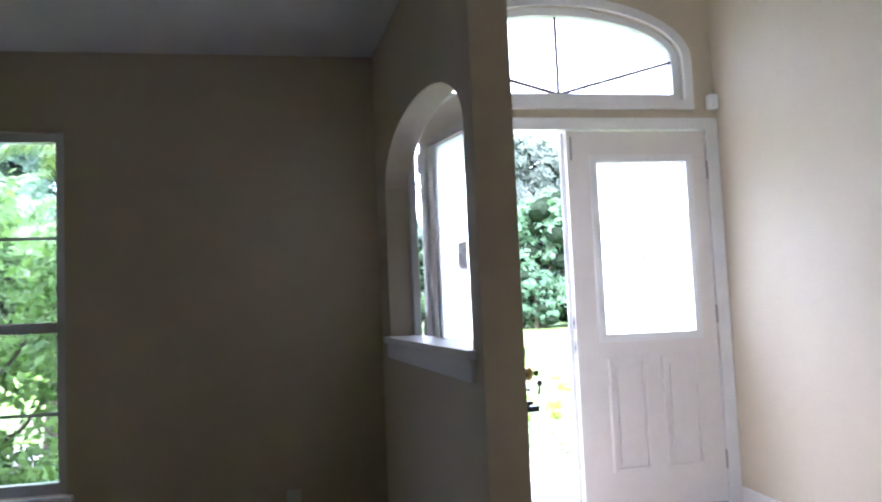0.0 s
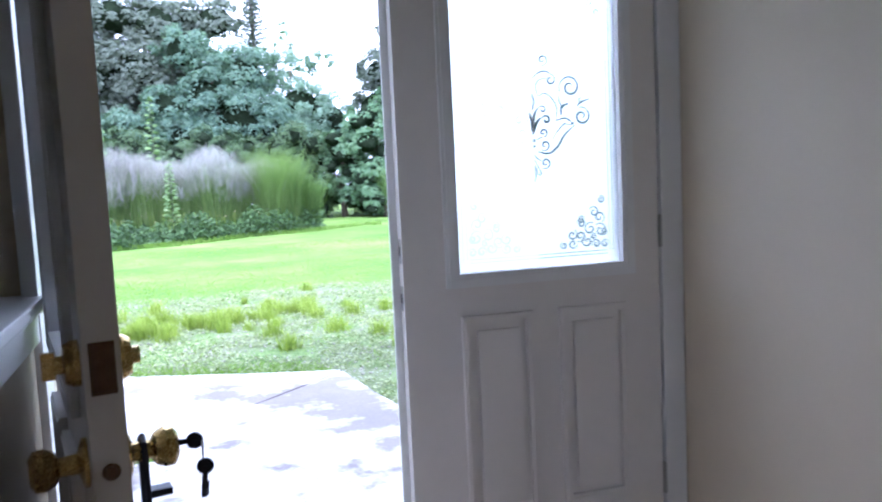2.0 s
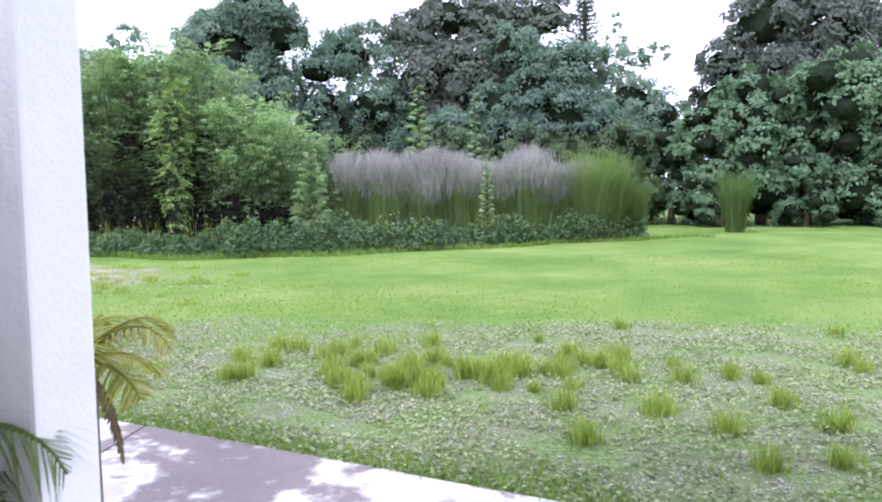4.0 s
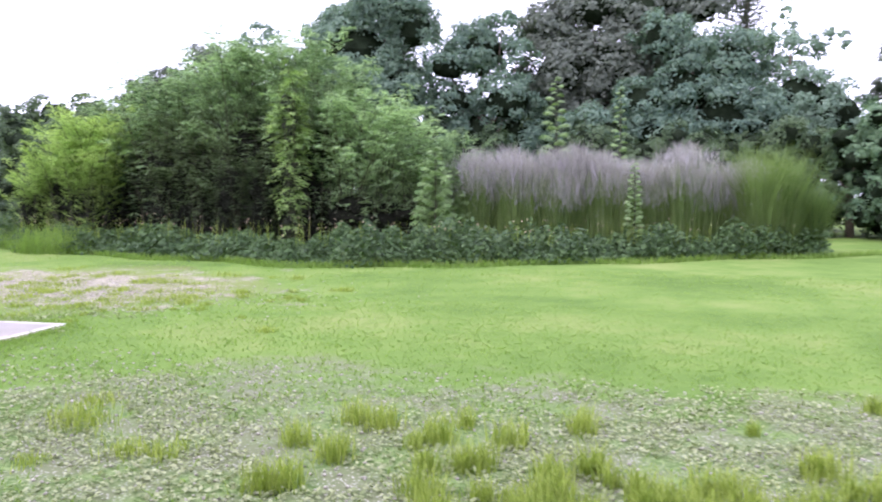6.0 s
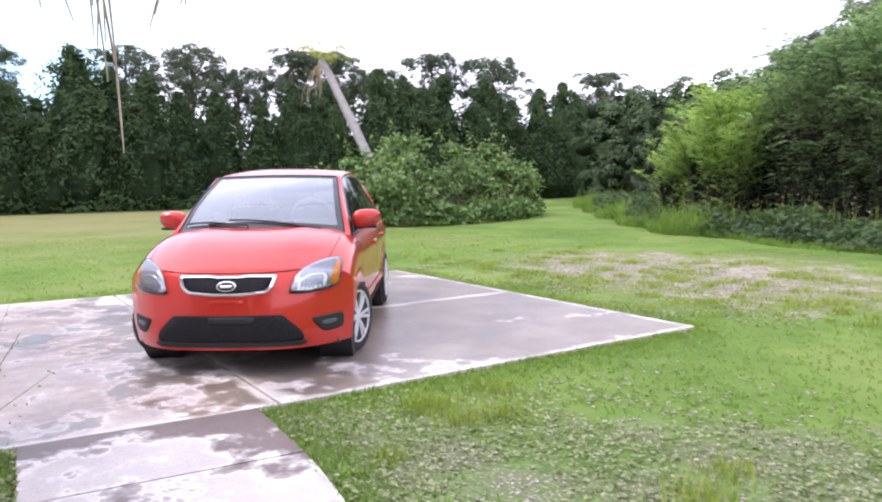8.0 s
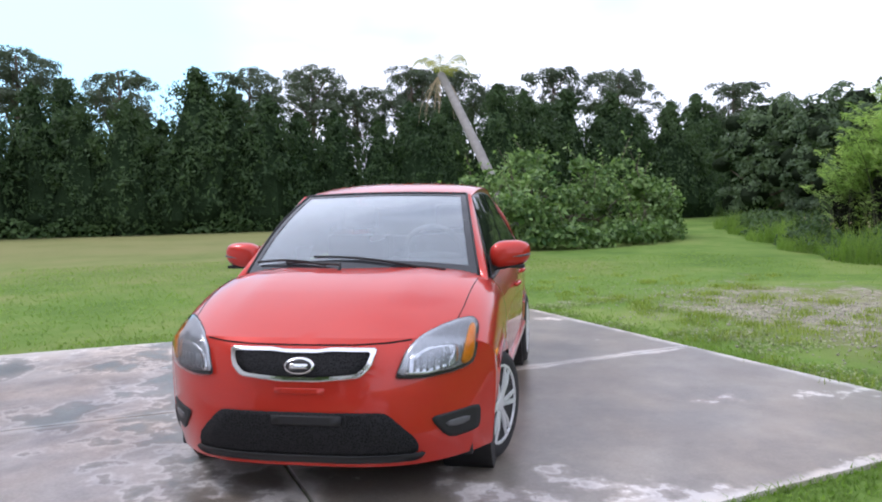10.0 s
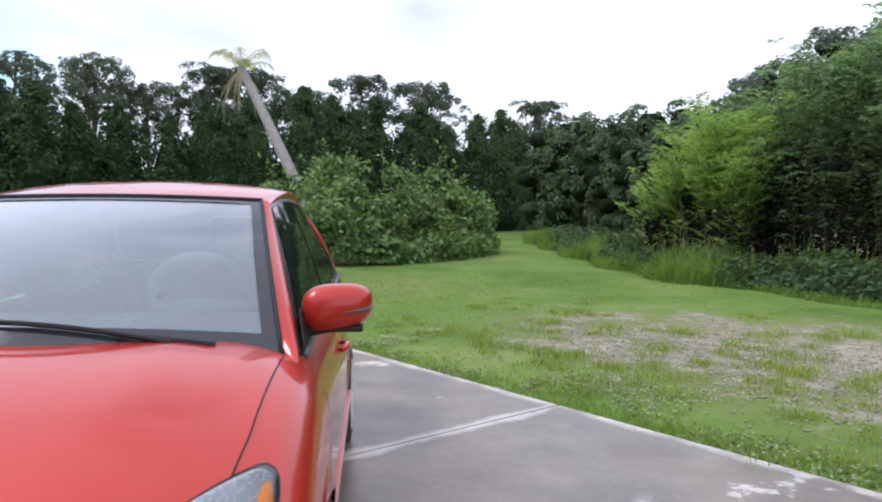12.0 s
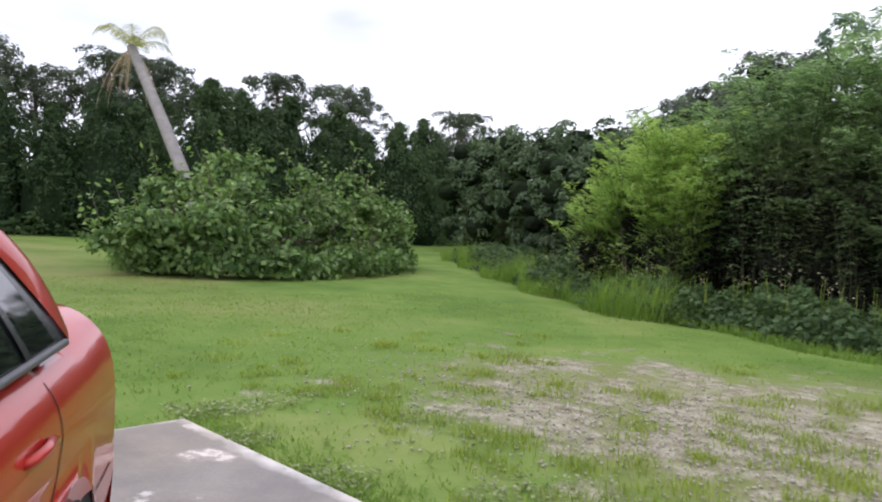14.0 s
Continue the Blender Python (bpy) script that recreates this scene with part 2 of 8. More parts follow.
def ground_mat():
    """Lawn, a stony clover strip by the house, a bare gravel patch, all with ragged borders."""
    m, nt, b = material("lawn_ground", 0.95, 0, 0.08)
    v = place(nt)
    sx = nt.nodes.new("ShaderNodeSeparateXYZ")
    nt.links.new(v, sx.inputs[0])
    X, Y = sx.outputs["X"], sx.outputs["Y"]
    n1, n2, n3 = noisy(nt, v, 0.35, 5), noisy(nt, v, 2.6, 5), noisy(nt, v, 38, 3)
    grass = steps(nt, calc(nt, "ADD", calc(nt, "MULTIPLY", n1, 0.62), calc(nt, "ADD", calc(nt, "MULTIPLY", n2, 0.26), calc(nt, "MULTIPLY", n3, 0.12))),
                  [(0.36, (0.082, 0.146, 0.029)), (0.50, (0.132, 0.210, 0.044)), (0.62, (0.196, 0.248, 0.072))])
    # drier, straw-tinged grass out towards the far trees
    west = calc(nt, "MULTIPLY", calc(nt, "SUBTRACT", -15.0, X), 0.05)
    south = calc(nt, "MULTIPLY", calc(nt, "SUBTRACT", 15.0, Y), 0.12)
    dry = calc(nt, "ADD", calc(nt, "MINIMUM", calc(nt, "MINIMUM", west, south), 0.75), calc(nt, "MULTIPLY", calc(nt, "SUBTRACT", n1, 0.5), 0.9))
    grass = blend(nt, steps(nt, dry, [(0.05, 0.0), (0.75, 0.8)]), grass, (0.215, 0.200, 0.088))
    pebble = cells(nt, v, 42.0)
    stone = steps(nt, pebble, [(0.10, (0.50, 0.48, 0.44)), (0.24, (0.27, 0.27, 0.20)), (0.42, (0.14, 0.16, 0.08))])
    clover = steps(nt, n3, [(0.35, (0.07, 0.12, 0.03)), (0.65, (0.20, 0.27, 0.10))])
    stony = blend(nt, steps(nt, calc(nt, "ADD", n2, calc(nt, "MULTIPLY", n3, 0.25)), [(0.52, 0.0), (0.72, 1.0)]), clover, stone)
    edge = calc(nt, "ADD", calc(nt, "MULTIPLY", calc(nt, "SUBTRACT", n2, 0.5), 3.2), calc(nt, "MULTIPLY", calc(nt, "SUBTRACT", n1, 0.5), 3.0))
    inner = steps(nt, calc(nt, "MULTIPLY", calc(nt, "ADD", calc(nt, "SUBTRACT", calc(nt, "ADD", Y, calc(nt, "MULTIPLY", calc(nt, "MAXIMUM", calc(nt, "SUBTRACT", -4.2, X), 0.0), 1.2)), edge), -7.2), 0.1), [(0.06, 1.0), (0.16, 0.0)])
    c = blend(nt, inner, grass, stony)
    dx = calc(nt, "MULTIPLY", calc(nt, "ADD", X, 10.6), 0.25)
    dy = calc(nt, "MULTIPLY", calc(nt, "SUBTRACT", Y, 12.6), 0.36)
    dd = calc(nt, "SQRT", calc(nt, "ADD", calc(nt, "MULTIPLY", dx, dx), calc(nt, "MULTIPLY", dy, dy)))
    n4 = noisy(nt, v, 1.15, 6, 0.62)
    worn = calc(nt, "ADD", dd, calc(nt, "MULTIPLY", calc(nt, "SUBTRACT", n1, 0.5), 2.2))
    c = blend(nt, steps(nt, worn, [(0.6, 0.65), (1.5, 0.0)]), c, blend(nt, n3, (0.165, 0.170, 0.070), (0.245, 0.225, 0.105)))
    bare = steps(nt, calc(nt, "ADD", calc(nt, "ADD", dd, calc(nt, "MULTIPLY", calc(nt, "SUBTRACT", n2, 0.5), 1.8)), calc(nt, "MULTIPLY", calc(nt, "SUBTRACT", n4, 0.5), 3.2)), [(0.38, 0.90), (0.82, 0.0)])
    gr1 = calc(nt, "ADD", calc(nt, "MULTIPLY", noisy(nt, v, 55, 4), 0.6), calc(nt, "MULTIPLY", noisy(nt, v, 7, 4), 0.5))
    gravel = steps(nt, gr1, [(0.36, (0.105, 0.092, 0.055)), (0.52, (0.240, 0.214, 0.150)), (0.68, (0.45, 0.42, 0.34))])
    c = blend(nt, bare, c, gravel)
    nt.links.new(c, b.inputs["Base Color"])
    relief(nt, b, calc(nt, "ADD", n3, calc(nt, "MULTIPLY", pebble, -0.3)), 0.35, 0.012)
    return m


def glass(name, tint=(0.9, 0.95, 0.95), rough=0.0):
    m, nt, b = material(name, rough)
    b.inputs["Base Color"].default_value = rgb(tint)
    b.inputs["Transmission Weight"].default_value = 1.0
    b.inputs["IOR"].default_value = 1.45
    return m


def frosted():
    """Obscure glass, milky where it was sandblasted."""
    m, nt, b = material("frosted_glass", 0.85)
    v = place(nt, obj=True)
    b.inputs["Base Color"].default_value = (0.96, 0.97, 0.98, 1)
    b.inputs["Transmission Weight"].default_value = 1.0
    b.inputs["Coat Weight"].default_value = 0.9
    b.inputs["Coat Roughness"].default_value = 0.03
    relief(nt, b, noisy(nt, v, 220, 2), 0.2, 0.001)
    return m


def paper(name="white_paper", glow=0.55):
    """Thin white sheet through which the daylight glows."""
    m, nt, b = material(name, 0.8, 0, 0.1)
    tone = steps(nt, noisy(nt, place(nt, obj=True), 30, 3), [(0.3, (0.70, 0.70, 0.67)), (0.7, (0.82, 0.82, 0.80))])
    nt.links.new(tone, b.inputs["Base Color"])
    t = nt.nodes.new("ShaderNodeBsdfTranslucent")
    nt.links.new(tone, t.inputs["Color"])
    mx = nt.nodes.new("ShaderNodeMixShader")
    mx.inputs[0].default_value = glow
    nt.links.new(b.outputs[0], mx.inputs[1])
    nt.links.new(t.outputs[0], mx.inputs[2])
    nt.links.new(mx.outputs[0], nt.nodes["Material Output"].inputs["Surface"])
    return m


M["paper"] = paper()
# pale line colour stands for bright glare behind the glass
M["glare_etching"] = paper("glare_etched_line", 0.92)
M["tile"] = floor_tile()
M["concrete"] = concrete()
M["drive_slab"] = concrete("drive_concrete", True)
M["ground"] = ground_mat()
M["pane"] = glass("window_glass")
M["frost"] = frosted()
# dark line colour stands for the dim garden behind clear lines
M["clear"] = plain("etched_line", (0.16, 0.25, 0.26), 0.35, vary=0.1)
M["bark"] = plain("bark", (0.13, 0.10, 0.075), 0.9, vary=0.35, scale=3, bump=0.8, bscale=25, bdist=0.02)
M["palm_bark"] = plain("grey_palm_bark", (0.25, 0.235, 0.22), 0.9, vary=0.25, scale=4, bump=0.7, bscale=14, bdist=0.03)
M["dry"] = plain("dry_frond", (0.42, 0.33, 0.20), 0.8, vary=0.3, scale=5)
M["straw"] = plain("pale_straw", (0.34, 0.28, 0.20), 0.8, vary=0.25, scale=5)
M["cane"] = plain("bamboo_cane", (0.060, 0.062, 0.028), 0.55, vary=0.3, scale=3)
M["leaf_cedar"] = foliage("cedar_needles", (0.022, 0.046, 0.019), (0.070, 0.114, 0.042), 0.6, 0.2)
# dark even colour that paints the shade between cedar boughs
M["cedar_heart"] = plain("cedar_inner_shade", (0.024, 0.040, 0.019), 1.0, vary=0.4, scale=2.0, bump=0.9, bscale=6, bdist=0.15, spec=0.0)
# paler, greyer needles: distance haze put into the colour
M["leaf_pine"] = foliage("pine_needles", (0.055, 0.078, 0.052), (0.13, 0.16, 0.105), 0.6, 0.25)
M["leaf_oak"] = foliage("dark_broad_leaves", (0.062, 0.079, 0.064), (0.172, 0.196, 0.152), 0.5, 0.3)
M["leaf_vine"] = foliage("vine_leaves", (0.082, 0.140, 0.108), (0.240, 0.330, 0.235), 0.5, 0.4)
M["leaf_shade"] = foliage("shade_tree_leaves", (0.066, 0.130, 0.074), (0.200, 0.300, 0.160), 0.45, 0.3)
M["leaf_fern"] = foliage("feather_bamboo_leaves", (0.10, 0.175, 0.062), (0.29, 0.40, 0.18), 0.45, 0.35)
M["leaf_bamboo"] = foliage("bamboo_leaves", (0.070, 0.130, 0.064), (0.42, 0.56, 0.30), 0.45, 0.42)
# darker copy of the bamboo leaf colour with the clump's shade put in
M["leaf_bamboo_shaded"] = foliage("bamboo_leaves_in_shade", (0.026, 0.048, 0.022), (0.17, 0.235, 0.10), 0.45, 0.28)
# near-black colours: shade inside the bamboo put into leaves and core
M["leaf_shadow"] = foliage("shadowed_bamboo_leaves", (0.014, 0.018, 0.010), (0.038, 0.044, 0.024), 0.6, 0.05)
M["bamboo_heart"] = plain("bamboo_inner_shade", (0.012, 0.013, 0.009), 1.0, vary=0.5, scale=2.5, bump=0.8, bscale=9, bdist=0.08, spec=0.0)
# near-black: the gloom inside tree crowns as a colour, also closes sky gaps
M["crown_shade"] = plain("crown_inner_shade", (0.019, 0.027, 0.015), 1.0, vary=0.5, scale=2.5, bump=0.8, bscale=9, bdist=0.08, spec=0.0)
M["leaf_column"] = foliage("climber_leaves", (0.13, 0.22, 0.07), (0.36, 0.48, 0.18), 0.45, 0.4)
M["leaf_lane"] = foliage("lane_tree_leaves", (0.036, 0.066, 0.032), (0.115, 0.165, 0.075), 0.5, 0.2)
M["leaf_lime"] = foliage("lime_bamboo_leaves", (0.14, 0.24, 0.055), (0.52, 0.64, 0.23), 0.45, 0.5)
M["leaf_bush"] = foliage("mulberry_leaves", (0.046, 0.102, 0.029), (0.28, 0.40, 0.14), 0.4, 0.28)
M["leaf_weed"] = foliage("weed_leaves", (0.020, 0.046, 0.016), (0.092, 0.150, 0.052), 0.45, 0.22)
M["leaf_palm"] = foliage("palm_leaflets", (0.030, 0.060, 0.016), (0.165, 0.215, 0.060), 0.4, 0.25)
M["leaf_yellow"] = foliage("yellow_palm_leaflets", (0.16, 0.20, 0.03), (0.45, 0.42, 0.09), 0.4, 0.4)
M["blade"] = foliage("grass_blades", (0.142, 0.236, 0.048), (0.230, 0.318, 0.080), 0.5, 0.66)
M["tuft"] = foliage("tuft_blades", (0.15, 0.22, 0.03), (0.36, 0.42, 0.09), 0.5, 0.4)
M["reed"] = foliage("tall_grass_blades", (0.065, 0.115, 0.034), (0.21, 0.285, 0.095), 0.5, 0.4)
M["plume"] = foliage("purple_plumes", (0.24, 0.215, 0.25), (0.50, 0.46, 0.52), 0.8, 0.5)
M["clover"] = foliage("clover_leaves", (0.15, 0.19, 0.07), (0.44, 0.46, 0.27), 0.5, 0.3)
M["pebbles"] = plain("pale_pebbles", (0.37, 0.345, 0.285), 0.85, vary=0.4, scale=9)


# ---- mesh helpers ----
def part(name, bm, mat, parent=None, label="", smooth=False, m=None):
    me = bpy.data.meshes.new(name)
    bm.normal_update()
    bm.to_mesh(me)
    bm.free()
    me.materials.append(mat)
    if smooth:
        for p in me.polygons:
            p.use_smooth = True
    ob = new(name, me)
    if parent is not None:
        ob.parent = parent
    if m is not None:
        ob.matrix_basis = m
    if label:
        tagged(ob, label)
    return ob


def from_arrays(name, verts, faces, mat, smooth=False, parent=None, m=None):
    """Mesh object from vertex rows and equal-sided face rows."""
    verts, faces = np.asarray(verts, np.float32), np.asarray(faces, np.int32)
    me = bpy.data.meshes.new(name)
    n, k = faces.shape
    me.vertices.add(len(verts))
    me.vertices.foreach_set("co", verts.ravel())
    me.loops.add(n * k)
    me.loops.foreach_set("vertex_index", faces.ravel())
    me.polygons.add(n)
    me.polygons.foreach_set("loop_start", np.arange(0, n * k, k, dtype=np.int32))
    me.polygons.foreach_set("loop_total", np.full(n, k, np.int32))
    if smooth:
        me.polygons.foreach_set("use_smooth", np.ones(n, bool))
    me.update(calc_edges=True)
    me.materials.append(mat)
    ob = new(name, me)
    if parent is not None:
        ob.parent = parent
    if m is not None:
        ob.matrix_basis = m
    return ob


def box(bm, x0, x1, y0, y1, z0, z1, bevel=0.0):
    vs = [bm.verts.new(c) for c in ((x0, y0, z0), (x1, y0, z0), (x1, y1, z0), (x0, y1, z0), (x0, y0, z1), (x1, y0, z1), (x1, y1, z1), (x0, y1, z1))]
    fs = [bm.faces.new([vs[i] for i in f]) for f in ((0, 3, 2, 1), (4, 5, 6, 7), (0, 1, 5, 4), (1, 2, 6, 5), (2, 3, 7, 6), (3, 0, 4, 7))]
    if bevel:
        es = {e for f in fs for e in f.edges}
        bmesh.ops.bevel(bm, geom=list(es), offset=bevel, segments=2, profile=0.7, affect="EDGES")


def boxed(name, dims, mat, parent=None, label="", bevel=0.0, m=None):
    bm = bmesh.new()
    box(bm, *dims, bevel=bevel)
    return part(name, bm, mat, parent, label, m=m)


def sheet(bm, loops, depth, to3d):
    """A flat panel with holes, from 2D loops (outer first), given a depth; to3d(u, v, w) places it."""
    from mathutils.geometry import tessellate_polygon
    flat = [p for lp in loops for p in lp]
    tris = tessellate_polygon([[Vector((u, v, 0)) for u, v in lp] for lp in loops])
    rows = []
    for w in (0.0, depth):
        rows.append([bm.verts.new(to3d(u, v, w)) for u, v in flat])
    for a, b, c in tris:
        bm.faces.new((rows[0][a], rows[0][b], rows[0][c]))
        bm.faces.new((rows[1][c], rows[1][b], rows[1][a]))
    k = 0
    for lp in loops:
        n = len(lp)
        for i in range(n):
            j = (i + 1) % n
            bm.faces.new((rows[0][k + i], rows[0][k + j], rows[1][k + j], rows[1][k + i]))
        k += n
    bmesh.ops.recalc_face_normals(bm, faces=bm.faces)


def rect(u0, u1, v0, v1):
    return [(u0, v0), (u1, v0), (u1, v1), (u0, v1)]


def tube(points, radii, sides=8, closed=True):
    """Vertex and quad rows of a tapered tube along points."""
    P = [Vector(p) for p in points]
    vs, fs = [], []
    side = None
    for i, p in enumerate(P):
        d = (P[min(i + 1, len(P) - 1)] - P[max(i - 1, 0)]).normalized()
        if side is None:
            side = d.orthogonal().normalized()
        side = (side - d * side.dot(d)).normalized()
        up = d.cross(side)
        for k in range(sides):
            a = 2 * math.pi * k / sides
            vs.append(p + (side * math.cos(a) + up * math.sin(a)) * radii[i])
    for i in range(len(P) - 1):
        for k in range(sides):
            k2 = (k + 1) % sides
            fs.append((i * sides + k, i * sides + k2, (i + 1) * sides + k2, (i + 1) * sides + k))
    return vs, fs


def tube_bm(bm, points, radii, sides=8, caps=True):
    vs, fs = tube(points, radii, sides)
    bv = [bm.verts.new(v) for v in vs]
    for f in fs:
        bm.faces.new([bv[i] for i in f])
    if caps:
        bm.faces.new(bv[:sides][::-1])
        bm.faces.new(bv[-sides:])


def lathe(bm, profile, sides=16, axis="z", origin=(0, 0, 0)):
    """Turned shape from (radius, height) steps round an axis."""
    rings = []
    for r, h in profile:
        ring = []
        for k in range(sides):
            a = 2 * math.pi * k / sides
            c = (r * math.cos(a), r * math.sin(a), h)
            c = {"z": c, "y": (c[0], c[2], c[1]), "x": (c[2], c[0], c[1])}[axis]
            ring.append(bm.verts.new(Vector(c) + Vector(origin)))
        rings.append(ring)
    for a, b in zip(rings, rings[1:]):
        for k in range(sides):
            bm.faces.new((a[k], a[(k + 1) % sides], b[(k + 1) % sides], b[k]))
    bm.faces.new(rings[0][::-1])
    bm.faces.new(rings[-1])
    bmesh.ops.recalc_face_normals(bm, faces=bm.faces)


def empty(name, m, label, category, group="", kind=""):
    ob = new(name)
    ob.matrix_basis = m
    return tagged(ob, label, category, group, kind)


# ---- the house: shell ----
FX0, FX1, FT = -13.0, 4.0, 0.09     # front wall, outer face at y = FT
ARCH_SPRING, ARCH_TOP = 2.46, 2.75


def fan_arch(grow=0.0, n=24):
    """Outline of the transom window: straight sides, flat bottom, low arched head."""
    hw = 0.72 + grow
    pts = [(hw, 2.22 - grow), (hw, ARCH_SPRING)]
    for k in range(1, n):
        a = math.pi * k / n
        pts.append((hw * math.cos(a), ARCH_SPRING + (ARCH_TOP - ARCH_SPRING + grow) * math.sin(a)))
    pts += [(-hw, ARCH_SPRING), (-hw, 2.22 - grow)]
    return pts[::-1]


WIN_X0, WIN_X1, WIN_Z0, WIN_Z1 = -3.46, -2.53, 0.33, 2.05
bm = bmesh.new()
outer = [(-4.4, 0.0), (-0.983, 0.0), (-0.983, 2.12), (0.90, 2.12), (0.90, 0.0), (4.0, 0.0), (4.0, 3.3), (-4.4, 3.3)]
sheet(bm, [outer, fan_arch(), rect(WIN_X0, WIN_X1, WIN_Z0, WIN_Z1)], FT - 0.02, lambda u, v, w: (u, 0.02 + w, v))
tagged(part("wall_front", bm, M["wall"]), "beige painted front wall with arched transom opening above the door", "wall", kind="structure")
# outside skin of the front wall
bm = bmesh.new()
outer = [(-6.2, -0.3), (-0.985, -0.3), (-0.985, 2.13), (0.93, 2.13), (0.93, -0.3), (4.0, -0.3), (4.0, 3.3), (-6.2, 3.3)]
sheet(bm, [outer, fan_arch(0.004), rect(WIN_X0 - .003, WIN_X1 + .003, WIN_Z0 - .003, WIN_Z1 + .003)], 0.03, lambda u, v, w: (u, FT + 0.004 + w, v))
tagged(part("wall_front_outside", bm, M["stucco"]), "white stucco outside face of the front wall", "wall", kind="structure")

tagged(boxed("wall_right", (0.90, 1.02, -6.6, 0.016, 0, 3.3), M["wall"]), "beige painted hallway wall lit by the open door", "wall", kind="structure")
bm = bmesh.new()
sheet(bm, [[(-4.5, 0.0), (-0.06, 0.0), (-0.06, 2.08), (0.86, 2.08), (0.86, 0.0), (1.02, 0.0), (1.02, 3.3), (-4.5, 3.3)]], 0.12, lambda u, v, w: (u, -6.6 - w, v))
# unseen wall, added to shield the front room from the hall lamp
tagged(boxed("wall_hall_screen", (-0.25, -0.12, -6.598, -2.88, 0, 3.218), M["wall"]), "unseen beige wall added to keep hall light off the front room", "wall", kind="structure")
# unseen glazed door, added to account for the hall lamp
hall_door = empty("window_3", Matrix.Identity(4), "unseen white framed glazed door added at the hall fill lamp", "window", kind="structure")
fr = bmesh.new()
sheet(fr, [rect(-0.058, 0.858, 0.002, 2.078), rect(0.0, 0.80, 0.06, 2.02)], 0.05, lambda u, v, w: (u, -6.64 - w, v))
part("window_frame", fr, M["white"], hall_door)
pn = boxed("pane", (0.001, 0.799, -6.668, -6.664, 0.061, 2.019), M["pane"], hall_door)
pn.visible_shadow = False
tagged(part("wall_back", bm, M["wall"]), "beige painted back wall", "wall", kind="structure")
tagged(boxed("wall_left", (-4.55, -4.4, -6.6, 0.016, 0, 3.3), M["wall"]), "beige painted end wall of the front room", "wall", kind="structure")
tagged(boxed("floor", (-4.5, 1.02, -6.7, 0.10, -0.15, 0.0), M["tile"]), "beige tile floor of hallway and front room", "floor", kind="structure")
tagged(boxed("ceiling", (-4.5, 1.02, -6.7, 0.0, 3.22, 3.3), M["ceiling"]), "white textured hallway ceiling", "ceiling", kind="structure")
tagged(boxed("ceiling_front_room", (-4.398, -0.913, -6.598, 0.017, 2.44, 2.52), M["ceiling"]), "white textured flat ceiling of the front room", "ceiling", kind="structure")
tagged(boxed("wall_header", (-0.912, -0.787, -6.598, -1.69, 2.44, 3.218), M["wall"]), "beige painted header between front room and hallway", "wall", kind="structure")

# partition with the arched pass-through
PX0, PX1, PEND, SKEW = -0.912, -0.787, -1.69, 0.068   # the partition runs slightly askew
JY0, JY1, SILL, SPR, TOP = -1.59, -0.22, 0.97, 1.71, 1.96
hole = [(JY0, SILL), (JY1, SILL), (JY1, SPR)]
for k in range(1, 20):
    a = math.pi * k / 20
    hole.append(((JY0 + JY1) / 2 + (JY1 - JY0) / 2 * math.cos(a), SPR + (TOP - SPR) * math.sin(a)))
hole.append((JY0, SPR))
bm = bmesh.new()
sheet(bm, [rect(PEND, 0.018, 0.0, 3.218), hole], PX1 - PX0, lambda u, v, w: (PX0 + w - SKEW * (u - PEND), u, v))
tagged(part("wall_partition", bm, M["wall"]), "beige painted partition with an arched pass-through", "wall", kind="structure")
bm = bmesh.new()
box(bm, PX0 - 0.03, PX1 + 0.03, JY0 - 0.03, JY1 + 0.03, SILL - 0.002, SILL + 0.028, bevel=0.006)
box(bm, PX0 - 0.014, PX0 - 0.0005, JY0 - 0.02, JY1 + 0.02, SILL - 0.072, SILL - 0.004, bevel=0.003)
box(bm, PX1 + 0.0005, PX1 + 0.014, JY0 - 0.02, JY1 + 0.02, SILL - 0.072, SILL - 0.004, bevel=0.003)
for v in bm.verts:
    v.co.x -= SKEW * (v.co.y - PEND)
tagged(part("pass_through_sill", bm, M["white"]), "white painted wooden sill of the arched pass-through", "sill", kind="structure")

# baseboards
bm = bmesh.new()
box(bm, 0.885, 0.899, -6.59, -0.012, 0.001, 0.085, bevel=0.003)
tagged(part("baseboard", bm, M["white"]), "white painted baseboard along the hallway wall", "baseboard", kind="structure")
bm = bmesh.new()
box(bm, -4.39, -1.032, 0.004, 0.018, 0.001, 0.085, bevel=0.003)
tagged(part("baseboard_front_room", bm, M["white"]), "white painted baseboard of the front room", "baseboard", kind="structure")

# door frame
bm = bmesh.new()
box(bm, 0.822, 0.897, -0.010, 0.125, 0.0, 2.118, bevel=0.004)
box(bm, -0.980, -0.905, 0.019, 0.125, 0.0, 2.118, bevel=0.004)
box(bm, -0.9045, 0.8215, -0.010, 0.125, 2.052, 2.118, bevel=0.004)
box(bm, 0.806, 0.8215, 0.052, 0.10, 0.0, 2.05)
# deep lining on which the open leaf hangs
box(bm, -0.900, -0.866, -0.262, -0.190, 0.0, 2.0515, bevel=0.004)
tagged(part("door_frame", bm, M["white"]), "white painted frame of the double entrance door", "door frame", kind="structure")
bm = bmesh.new()
box(bm, -0.78, 0.805, -0.02, 0.22, -0.03, 0.010, bevel=0.004)
tagged(part("threshold", bm, M["steel"]), "worn aluminium threshold under the entrance door", "threshold", kind="structure")


